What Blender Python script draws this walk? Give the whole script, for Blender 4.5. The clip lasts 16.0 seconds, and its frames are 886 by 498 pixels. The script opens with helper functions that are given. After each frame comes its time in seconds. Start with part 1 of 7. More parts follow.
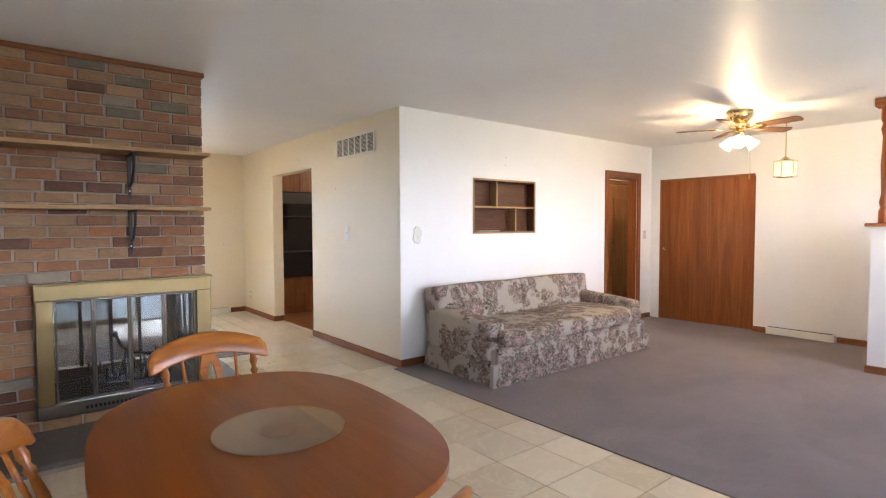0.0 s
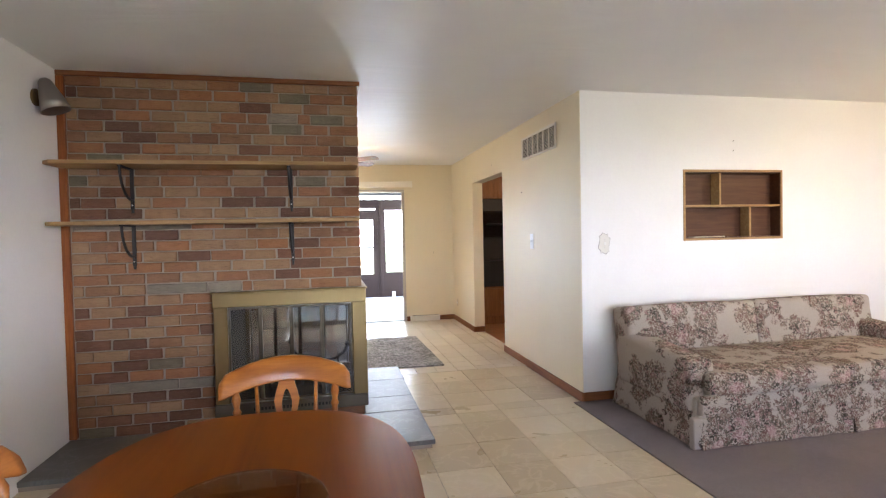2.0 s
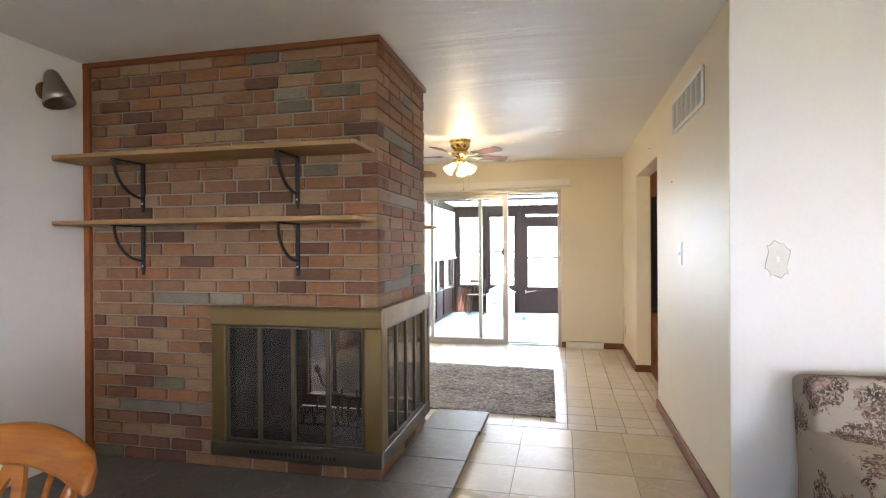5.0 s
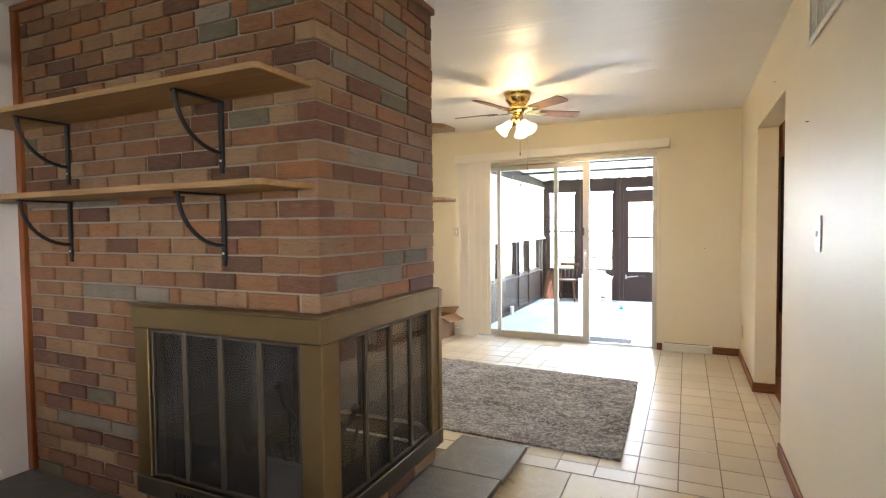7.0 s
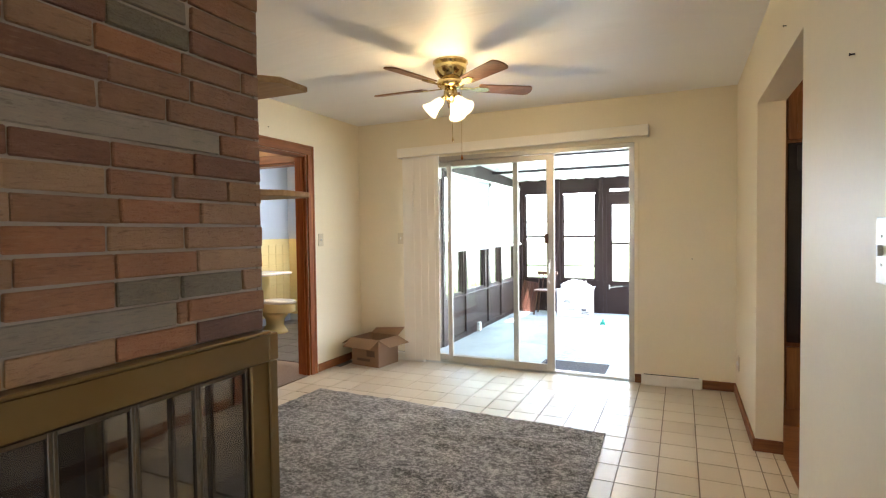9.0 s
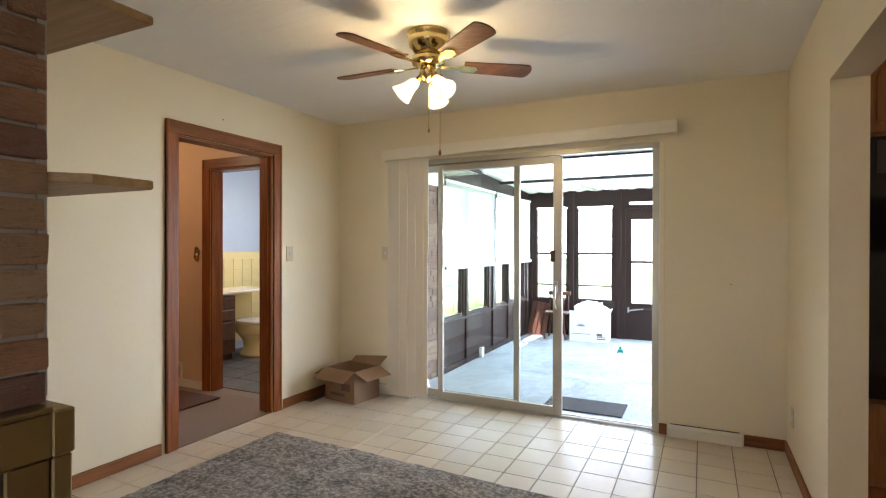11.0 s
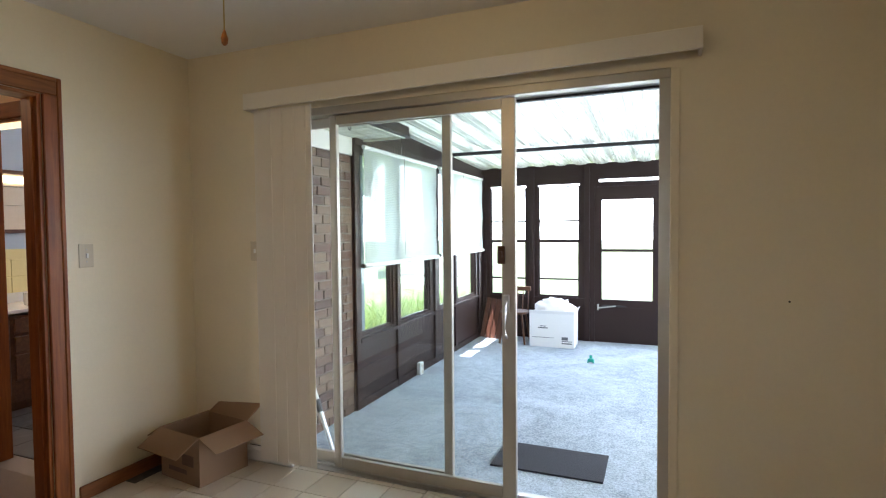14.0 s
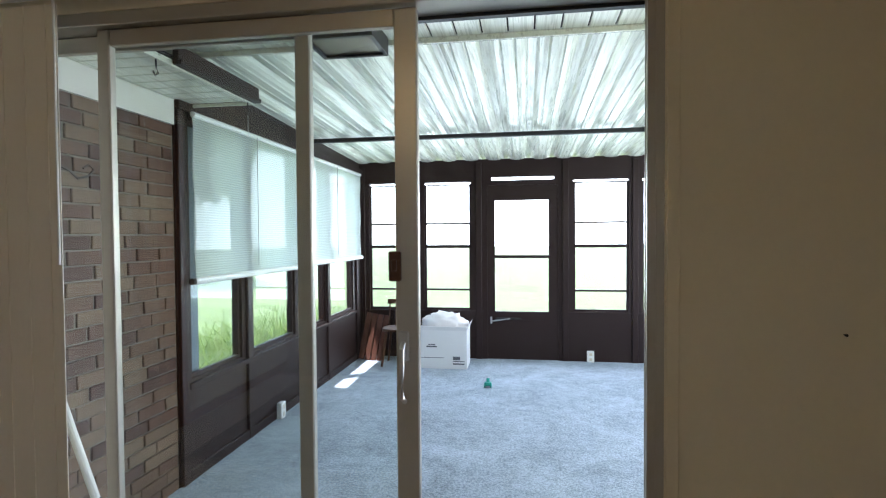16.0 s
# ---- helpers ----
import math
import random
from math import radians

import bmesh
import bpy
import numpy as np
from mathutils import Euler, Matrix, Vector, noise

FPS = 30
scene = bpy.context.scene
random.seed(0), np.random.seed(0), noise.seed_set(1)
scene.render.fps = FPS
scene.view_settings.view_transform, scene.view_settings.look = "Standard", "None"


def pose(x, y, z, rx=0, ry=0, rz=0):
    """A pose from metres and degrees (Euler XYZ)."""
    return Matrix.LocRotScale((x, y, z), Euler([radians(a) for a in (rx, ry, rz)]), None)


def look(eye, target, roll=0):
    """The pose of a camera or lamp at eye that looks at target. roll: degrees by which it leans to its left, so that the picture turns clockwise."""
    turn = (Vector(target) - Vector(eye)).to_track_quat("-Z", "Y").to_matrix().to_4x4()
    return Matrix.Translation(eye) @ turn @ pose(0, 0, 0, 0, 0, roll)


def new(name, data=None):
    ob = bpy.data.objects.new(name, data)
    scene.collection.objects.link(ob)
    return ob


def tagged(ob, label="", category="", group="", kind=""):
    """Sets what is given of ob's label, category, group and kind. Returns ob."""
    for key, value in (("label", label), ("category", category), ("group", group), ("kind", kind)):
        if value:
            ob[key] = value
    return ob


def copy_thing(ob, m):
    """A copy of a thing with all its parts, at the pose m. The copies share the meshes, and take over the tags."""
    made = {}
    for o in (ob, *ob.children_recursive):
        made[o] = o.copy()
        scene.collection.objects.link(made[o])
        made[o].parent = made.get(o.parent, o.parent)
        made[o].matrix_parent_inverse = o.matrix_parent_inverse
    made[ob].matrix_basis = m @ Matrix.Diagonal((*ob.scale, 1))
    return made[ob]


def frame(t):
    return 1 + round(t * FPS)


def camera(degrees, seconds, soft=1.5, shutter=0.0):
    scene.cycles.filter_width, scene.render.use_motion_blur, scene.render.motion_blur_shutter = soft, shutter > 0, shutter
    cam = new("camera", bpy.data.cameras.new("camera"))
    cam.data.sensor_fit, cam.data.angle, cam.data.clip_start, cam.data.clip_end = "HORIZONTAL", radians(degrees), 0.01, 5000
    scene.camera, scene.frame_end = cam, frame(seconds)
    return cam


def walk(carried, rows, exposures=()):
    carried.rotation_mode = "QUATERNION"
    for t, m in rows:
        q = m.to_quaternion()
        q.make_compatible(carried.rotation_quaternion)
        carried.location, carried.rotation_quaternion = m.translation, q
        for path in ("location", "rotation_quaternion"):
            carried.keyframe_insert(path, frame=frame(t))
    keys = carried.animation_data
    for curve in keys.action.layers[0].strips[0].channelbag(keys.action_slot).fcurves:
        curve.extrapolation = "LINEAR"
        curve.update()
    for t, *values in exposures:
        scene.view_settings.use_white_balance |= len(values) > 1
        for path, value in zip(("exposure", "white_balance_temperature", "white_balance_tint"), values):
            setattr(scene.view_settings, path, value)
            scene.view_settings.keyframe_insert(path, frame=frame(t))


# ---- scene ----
cam = camera(80.0, 16.0, soft=1.2)
PATH = [
    (0, (-0.019, -0.044, 1.335), (1.230, 1.516, 1.247), -0.2),
    (0.5, (0.220, -0.006, 1.338), (1.255, 1.703, 1.250), -0.6),
    (1, (0.375, 0.038, 1.330), (1.199, 1.858, 1.251), -0.6),
    (1.5, (0.553, 0.158, 1.350), (1.174, 2.058, 1.278), -0.7),
    (2, (0.811, 0.233, 1.339), (1.233, 2.187, 1.286), -1.2),
    (2.5, (1.119, 0.355, 1.344), (1.368, 2.339, 1.315), -1.6),
    (3, (1.362, 0.528, 1.338), (1.493, 2.524, 1.327), -1.4),
    (3.5, (1.542, 0.726, 1.326), (1.590, 2.726, 1.329), -1.1),
    (4, (1.740, 0.935, 1.312), (1.663, 2.934, 1.320), -1.0),
    (4.5, (1.885, 1.148, 1.309), (1.622, 3.130, 1.316), -0.6),
    (7, (2.254, 2.496, 1.300), (1.417, 4.310, 1.219), -0.6),
    (7.5, (2.307, 2.772, 1.304), (1.457, 4.580, 1.215), -0.7),
    (8, (2.353, 3.056, 1.311), (1.497, 4.861, 1.227), -0.9),
    (8.5, (2.375, 3.324, 1.308), (1.534, 5.137, 1.232), -0.9),
    (9, (2.340, 3.634, 1.312), (1.517, 5.456, 1.247), -0.7),
    (9.5, (2.319, 3.869, 1.310), (1.506, 5.696, 1.267), -0.5),
    (12, (2.174, 4.841, 1.315), (1.256, 6.618, 1.311), 0.4),
    (12.5, (2.134, 5.117, 1.328), (1.239, 6.906, 1.309), -0.1),
    (13, (2.089, 5.383, 1.333), (1.227, 7.188, 1.298), -0.5),
    (13.5, (1.988, 5.670, 1.347), (1.180, 7.499, 1.292), -0.7),
    (14, (1.924, 5.917, 1.367), (1.173, 7.769, 1.294), -0.5),
    (14.5, (1.816, 6.205, 1.354), (1.130, 8.082, 1.281), -0.7),
    (15, (1.754, 6.441, 1.351), (1.164, 8.350, 1.276), -0.6),
    (15.5, (1.646, 6.701, 1.355), (1.192, 8.648, 1.284), -0.3),
    (16, (1.598, 6.895, 1.331), (1.291, 8.871, 1.280), -0.4),
]
EXPOSURES = [(0.0, 3.70, 5620, 24), (3.0, 3.65, 5830, 23), (4.5, 3.60, 5850, 22), (7.0, 3.55, 6080, 20), (9.5, 3.12, 5930, 19), (12.0, 2.60, 5900, 20), (13.0, 2.45, 5930, 21), (14.5, 1.90, 5780, 20), (16.0, 1.40, 5680, 18)]
walk(cam, [(t, look(eye, target, roll)) for t, eye, target, roll in PATH], EXPOSURES)

# ---- world, sun and large lights ----
world = bpy.data.worlds.new("sky")
scene.world = world
world.use_nodes = True
wn = world.node_tree.nodes
sky = wn.new("ShaderNodeTexSky")
sky.sky_type = "NISHITA"
sky.sun_disc = False
sky.sun_elevation = radians(72)
sky.sun_rotation = radians(280)
wn["Background"].inputs["Strength"].default_value = 0.15
world.node_tree.links.new(sky.outputs["Color"], wn["Background"].inputs["Color"])


def lamp(name, kind, power, colour, m, size=None, size_y=None, angle=None):
    data = bpy.data.lights.new(name, kind)
    data.energy, data.color = power, colour
    if kind == "AREA":
        data.shape, data.size, data.size_y = "RECTANGLE", size, size_y
    elif kind == "SUN":
        data.angle = radians(angle)
    else:
        data.shadow_soft_size = size
    ob = new(name, data)
    ob.matrix_world = m
    return ob


lamp("sun", "SUN", 5.0, (1.0, 0.95, 0.88), look((0, 0, 0), (0.2, 0.13, -0.97)), angle=0.5)
# area lamps for daylight: unseen dining and living-room windows behind the walker, porch, bathroom
lamp("dining_daylight_lamp", "AREA", 0.9, (0.90, 0.95, 1.0), look((1.1, -2.08, 1.5), (1.1, 0, 1.75)), 1.1, 1.1)
lamp("living_daylight_lamp", "AREA", 4.6, (1.0, 0.95, 0.94), look((4.7, -2.08, 1.5), (4.5, 0, 1.75)), 1.7, 1.1)
# fill lamp in the added opening of the unseen porch end wall
lamp("porch_fill_light", "AREA", 33, (0.87, 0.95, 0.98), look((4.25, 11.0, 1.3), (0, 11.0, 0.9)), 4.0, 1.6)
lamp("porch_far_light", "AREA", 39, (0.87, 0.95, 0.98), look((1.3, 13.42, 1.25), (1.3, 9.0, 0.9)), 3.0, 1.5)
lamp("bath_window_light", "AREA", 4, (0.96, 0.98, 1.0), look((-1.9, 9.93, 1.65), (-2.1, 8.0, 1.2)), 0.8, 0.7)
# the electric lamps that are lit; the last two are added to brighten
WARM = (1.0, 0.73, 0.34)
lamp("fan_light", "POINT", 2.1, WARM, pose(0.98, 6.84, 2.10), 0.05)
lamp("fan_light_living", "POINT", 4.2, WARM, pose(5.48, 2.2, 2.10), 0.05)
lamp("chandelier_light", "POINT", 0.5, WARM, pose(6.4, 2.1, 1.93), 0.05)
lamp("hall_light", "POINT", 2.6, (1.0, 0.66, 0.34), pose(-2.2, 6.7, 2.3), 0.06)
lamp("bath_cabinet_light", "AREA", 2.2, WARM, look((-3.038, 8.615, 1.815), (-2.0, 8.615, 1.70)), 0.44, 0.05)
lamp("inner_hall_fill_light", "POINT", 1.5, WARM, pose(6.9, 4.5, 2.28), 0.06)
lamp("kitchen_fill_light", "POINT", 3.0, (1.0, 0.75, 0.45), pose(4.4, 6.3, 2.3), 0.06)

# ---- helpers of the build ----
ORIGIN = {}


def thing(name, at=(0, 0, 0), label="", category="", group="", kind=""):
    ob = new(name)
    ob.empty_display_size = 0.1
    ob.location = at
    ORIGIN[ob.name] = Vector(at)
    return tagged(ob, label, category, group, kind)


def part(name, bm, material, parent=None, label="", smooth=False):
    """Links a bmesh, given in world metres, as one mesh object under a thing or a part."""
    at = ORIGIN[parent.name] if parent else Vector((0, 0, 0))
    if parent:
        bmesh.ops.translate(bm, verts=bm.verts, vec=-at)
    bmesh.ops.recalc_face_normals(bm, faces=bm.faces)
    data = bpy.data.meshes.new(name)
    bm.to_mesh(data)
    bm.free()
    data.materials.append(material)
    if smooth:
        for p in data.polygons:
            p.use_smooth = True
    ob = new(name, data)
    ob.parent = parent
    ORIGIN[ob.name] = at
    return tagged(ob, label)


def piece(name, data, parent, at, turn=None):
    """One more object on shared mesh data, at a place in the world."""
    ob = new(name, data)
    ob.parent = parent
    p = Vector(at) - ORIGIN[parent.name]
    ob.matrix_local = Matrix.Translation(p) @ (turn if turn else Matrix())
    return ob


def mesh_of(bm, name, material):
    bmesh.ops.recalc_face_normals(bm, faces=bm.faces)
    data = bpy.data.meshes.new(name)
    bm.to_mesh(data)
    bm.free()
    data.materials.append(material)
    return data


def single(name, bm, material, label="", category="", group="", kind="", smooth=False):
    return tagged(part(name, bm, material, None, "", smooth), label, category, group, kind)


def box(x0, x1, y0, y1, z0, z1, bevel=0.0, bm=None, segments=1):
    own = bm is None
    b = bmesh.new()
    m = Matrix.Translation(((x0 + x1) / 2, (y0 + y1) / 2, (z0 + z1) / 2)) @ Matrix.Diagonal((x1 - x0, y1 - y0, z1 - z0, 1))
    bmesh.ops.create_cube(b, size=1, matrix=m)
    if bevel:
        bmesh.ops.bevel(b, geom=list(b.edges), offset=bevel, segments=segments, affect="EDGES", profile=0.6)
    return b if own else join(bm, b)


def join(bm, other, m=None):
    if m is not None:
        bmesh.ops.transform(other, matrix=m, verts=other.verts)
    data = bpy.data.meshes.new("join")
    other.to_mesh(data)
    other.free()
    bm.from_mesh(data)
    bpy.data.meshes.remove(data)
    return bm


def boxes(*rows, bevel=0.0):
    bm = bmesh.new()
    for r in rows:
        box(*r, bevel=bevel, bm=bm)
    return bm


def turned(profile, sides=16, at=(0, 0, 0), m=None):
    """A body of revolution about z from (radius, height) pairs."""
    bm = bmesh.new()
    rings = []
    for r, z in profile:
        rings.append([bm.verts.new((r * math.cos(2 * math.pi * i / sides), r * math.sin(2 * math.pi * i / sides), z)) for i in range(sides)])
    for a, b in zip(rings, rings[1:]):
        for i in range(sides):
            j = (i + 1) % sides
            bm.faces.new((a[i], a[j], b[j], b[i]))
    bm.faces.new(rings[0][::-1])
    bm.faces.new(rings[-1])
    mm = Matrix.Translation(at) @ (m if m is not None else Matrix())
    bmesh.ops.transform(bm, matrix=mm, verts=bm.verts)
    return bm


def rod(a, b, r, sides=8, r2=None):
    a, b = Vector(a), Vector(b)
    d = b - a
    return turned([(r, 0), (r if r2 is None else r2, d.length)], sides, a, d.to_track_quat("Z", "Y").to_matrix().to_4x4())


def tube(points, r, sides=8):
    bm = bmesh.new()
    rings = []
    n = len(points)
    pts = [Vector(p) for p in points]
    for i, p in enumerate(pts):
        d = (pts[min(i + 1, n - 1)] - pts[max(i - 1, 0)]).normalized()
        q = d.to_track_quat("Z", "Y")
        rings.append([bm.verts.new(p + q @ Vector((r * math.cos(2 * math.pi * k / sides), r * math.sin(2 * math.pi * k / sides), 0))) for k in range(sides)])
    for a, b in zip(rings, rings[1:]):
        for k in range(sides):
            j = (k + 1) % sides
            bm.faces.new((a[k], a[j], b[j], b[k]))
    bm.faces.new(rings[0][::-1])
    bm.faces.new(rings[-1])
    return bm


def prism(outline, z0, z1, m=None, bevel=0.0, segments=1):
    """An outline of (x, y) pairs raised from z0 to z1."""
    bm = bmesh.new()
    lo = [bm.verts.new((x, y, z0)) for x, y in outline]
    hi = [bm.verts.new((x, y, z1)) for x, y in outline]
    n = len(lo)
    bm.faces.new(lo[::-1])
    bm.faces.new(hi)
    for i in range(n):
        bm.faces.new((lo[i], lo[(i + 1) % n], hi[(i + 1) % n], hi[i]))
    if bevel:
        bm.edges.ensure_lookup_table()
        rim = [e for e in bm.edges if abs(e.verts[0].co.z - e.verts[1].co.z) < 1e-6]
        bmesh.ops.bevel(bm, geom=rim, offset=bevel, segments=segments, affect="EDGES", profile=0.6)
    if m is not None:
        bmesh.ops.transform(bm, matrix=m, verts=bm.verts)
    return bm


def wall_along_x(y0, y1, x0, x1, z0, z1, holes=()):
    """A wall that runs along x, one closed mesh, with rectangular openings (xa, xb, za, zb) through it."""
    bm, seen = bmesh.new(), {}
    holes = [(max(a, x0), min(b, x1), max(c, z0), min(d, z1)) for a, b, c, d in holes]
    xs = sorted({x0, x1} | {v for h in holes for v in h[:2]})
    zs = sorted({z0, z1} | {v for h in holes for v in h[2:]})

    def solid(i, k):
        if not (0 <= i < len(xs) - 1 and 0 <= k < len(zs) - 1):
            return False
        x, z = (xs[i] + xs[i + 1]) / 2, (zs[k] + zs[k + 1]) / 2
        return not any(a < x < b and c < z < d for a, b, c, d in holes)

    def quad(*corners):
        for c in corners:
            if c not in seen:
                seen[c] = bm.verts.new(c)
        bm.faces.new([seen[c] for c in corners])

    for i in range(len(xs) - 1):
        for k in range(len(zs) - 1):
            if not solid(i, k):
                continue
            a, b, c, d = xs[i], xs[i + 1], zs[k], zs[k + 1]
            quad((a, y0, c), (b, y0, c), (b, y0, d), (a, y0, d))
            quad((b, y1, c), (a, y1, c), (a, y1, d), (b, y1, d))
            if not solid(i - 1, k):
                quad((a, y1, c), (a, y0, c), (a, y0, d), (a, y1, d))
            if not solid(i + 1, k):
                quad((b, y0, c), (b, y1, c), (b, y1, d), (b, y0, d))
            if not solid(i, k - 1):
                quad((a, y1, c), (b, y1, c), (b, y0, c), (a, y0, c))
            if not solid(i, k + 1):
                quad((a, y0, d), (b, y0, d), (b, y1, d), (a, y1, d))
    return bm


def wall_along_y(x0, x1, y0, y1, z0, z1, holes=()):
    bm = wall_along_x(-x1, -x0, y0, y1, z0, z1, holes)
    bmesh.ops.rotate(bm, verts=bm.verts, cent=(0, 0, 0), matrix=Matrix.Rotation(radians(90), 3, "Z"))
    return bm


# ---- materials ----
def material(name):
    m = bpy.data.materials.new(name)
    m.use_nodes = True
    return m, m.node_tree.nodes, m.node_tree.links, m.node_tree.nodes["Principled BSDF"]


def coords(n, l, scale=(1, 1, 1), spin=(0, 0, 0)):
    t = n.new("ShaderNodeTexCoord")
    v = n.new("ShaderNodeMapping")
    v.inputs["Scale"].default_value = scale
    v.inputs["Rotation"].default_value = [radians(a) for a in spin]
    l.new(t.outputs["Object"], v.inputs["Vector"])
    return v.outputs["Vector"]


def noise_of(n, l, vec, scale, detail=4.0, rough=0.55, distort=0.0):
    t = n.new("ShaderNodeTexNoise")
    t.inputs["Scale"].default_value = scale
    t.inputs["Detail"].default_value = detail
    t.inputs["Roughness"].default_value = rough
    t.inputs["Distortion"].default_value = distort
    l.new(vec, t.inputs["Vector"])
    return t.outputs["Fac"]


def ramp_of(n, l, fac, stops, mode="LINEAR"):
    r = n.new("ShaderNodeValToRGB")
    r.color_ramp.interpolation = mode
    e = r.color_ramp.elements
    while len(e) < len(stops):
        e.new(0.5)
    for el, (p, c) in zip(e, stops):
        el.position, el.color = p, (*c, 1)
    l.new(fac, r.inputs["Fac"])
    return r.outputs["Color"]


def mix_of(n, l, fac, a, b, mode="MIX"):
    m = n.new("ShaderNodeMix")
    m.data_type, m.blend_type = "RGBA", mode
    for sock, v in ((m.inputs[0], fac), (m.inputs[6], a), (m.inputs[7], b)):
        if isinstance(v, (int, float)):
            sock.default_value = v
        elif isinstance(v, tuple):
            sock.default_value = (*v, 1)
        else:
            l.new(v, sock)
    return m.outputs[2]


def bump_of(n, l, bsdf, height, strength=0.3, distance=0.01):
    b = n.new("ShaderNodeBump")
    b.inputs["Strength"].default_value = strength
    b.inputs["Distance"].default_value = distance
    l.new(height, b.inputs["Height"])
    l.new(b.outputs["Normal"], bsdf.inputs["Normal"])


def rand_of(n):
    return n.new("ShaderNodeObjectInfo").outputs["Random"]


def paint(name, colour, rough=0.5, grain=60, vary=0.06, bump=0.12, metal=0.0, spec=0.5):
    m, n, l, b = material(name)
    v = coords(n, l)
    big = noise_of(n, l, v, 1.3, 3)
    fine = noise_of(n, l, v, grain, 3)
    c = mix_of(n, l, big, tuple(x * (1 - vary) for x in colour), tuple(min(1, x * (1 + vary)) for x in colour))
    c = mix_of(n, l, 0.12, c, ramp_of(n, l, fine, [(0.3, tuple(x * 0.8 for x in colour)), (0.7, colour)]))
    l.new(c, b.inputs["Base Color"])
    b.inputs["Roughness"].default_value = rough
    b.inputs["Metallic"].default_value = metal
    b.inputs["Specular IOR Level"].default_value = spec
    bump_of(n, l, b, fine, bump, 0.003)
    return m


def wood(name, dark, mid, light, along="x", rough=0.35, scale=1.0, bump=0.1, coat=0.0, random_tint=0.0, fine=0.25):
    m, n, l, b = material(name)
    s = {"x": (0.6, 9, 9), "y": (9, 0.6, 9), "z": (9, 9, 0.6)}[along]
    v = coords(n, l, tuple(a * scale for a in s))
    a = noise_of(n, l, v, 2.2, 5, 0.6, 1.2)
    f = noise_of(n, l, v, 14, 4, 0.6)
    c = ramp_of(n, l, a, [(0.28, dark), (0.5, mid), (0.72, light)])
    c = mix_of(n, l, fine, c, ramp_of(n, l, f, [(0.35, dark), (0.65, light)]))
    if random_tint:
        c = mix_of(n, l, random_tint, c, ramp_of(n, l, rand_of(n), [(0, dark), (1, light)]))
    l.new(c, b.inputs["Base Color"])
    b.inputs["Roughness"].default_value = rough
    b.inputs["Coat Weight"].default_value = coat
    b.inputs["Specular IOR Level"].default_value = 0.3
    b.inputs["Coat Roughness"].default_value = 0.15
    bump_of(n, l, b, f, bump, 0.002)
    return m


def brick_clay(name, stops, bumpy=0.7):
    """Wire-cut clay: one tint a brick, combed streaks along it, pits and pale scuffs."""
    m, n, l, b = material(name)
    t = n.new("ShaderNodeTexCoord")
    shift = n.new("ShaderNodeVectorMath")
    shift.operation = "SCALE"
    shift.inputs[0].default_value = (19.0, 31.0, 47.0)
    l.new(rand_of(n), shift.inputs["Scale"])
    own = n.new("ShaderNodeVectorMath")
    l.new(t.outputs["Object"], own.inputs[0])
    l.new(shift.outputs[0], own.inputs[1])
    v = own.outputs[0]
    comb = n.new("ShaderNodeMapping")
    comb.inputs["Scale"].default_value = (7, 7, 48)
    l.new(v, comb.inputs["Vector"])
    big = noise_of(n, l, v, 11, 5, 0.65)
    streak = noise_of(n, l, comb.outputs["Vector"], 2.2, 6, 0.72, 1.4)
    pit = noise_of(n, l, v, 120, 3)
    c = ramp_of(n, l, rand_of(n), stops, "CONSTANT")
    c = mix_of(n, l, 0.55, c, mix_of(n, l, big, (0.22, 0.17, 0.125), (0.76, 0.66, 0.51)), "OVERLAY")
    c = mix_of(n, l, ramp_of(n, l, streak, [(0.30, (0.75, 0.75, 0.75)), (0.46, (0, 0, 0))]), c, mix_of(n, l, 1.0, c, (0.45, 0.4, 0.38), "MULTIPLY"))
    c = mix_of(n, l, ramp_of(n, l, streak, [(0.55, (0, 0, 0)), (0.72, (0.6, 0.6, 0.6))]), c, mix_of(n, l, 0.5, c, (0.42, 0.29, 0.18)))
    l.new(c, b.inputs["Base Color"])
    b.inputs["Roughness"].default_value = 0.75
    b.inputs["Specular IOR Level"].default_value = 0.35
    h = mix_of(n, l, 0.35, streak, pit)
    bump_of(n, l, b, h, bumpy, 0.02)
    return m


def tile_glaze(name, stops, vein, rough, veiny=0.5, scale=3.0):
    m, n, l, b = material(name)
    t = n.new("ShaderNodeTexCoord")
    add = n.new("ShaderNodeVectorMath")
    r = n.new("ShaderNodeVectorMath")
    r.operation = "SCALE"
    r.inputs[0].default_value = (37.0, 53.0, 11.0)
    l.new(rand_of(n), r.inputs["Scale"])
    l.new(t.outputs["Object"], add.inputs[0])
    l.new(r.outputs[0], add.inputs[1])
    v = add.outputs[0]
    a = noise_of(n, l, v, scale, 4, 0.5, 0.4)
    c = ramp_of(n, l, rand_of(n), stops)
    line = noise_of(n, l, v, scale * 1.3, 5, 0.55, 0.9)
    c = mix_of(n, l, ramp_of(n, l, a, [(0.3, (0, 0, 0)), (0.7, (veiny * 0.6,) * 3)]), c, vein)
    c = mix_of(n, l, ramp_of(n, l, line, [(0.46, (0, 0, 0)), (0.5, (veiny,) * 3), (0.535, (0, 0, 0))]), c, tuple(min(1, x * 1.25) for x in vein))
    l.new(c, b.inputs["Base Color"])
    l.new(ramp_of(n, l, a, [(0.3, (rough,) * 3), (0.7, (rough + 0.08,) * 3)]), b.inputs["Roughness"])
    bump_of(n, l, b, a, 0.03, 0.002)
    return m


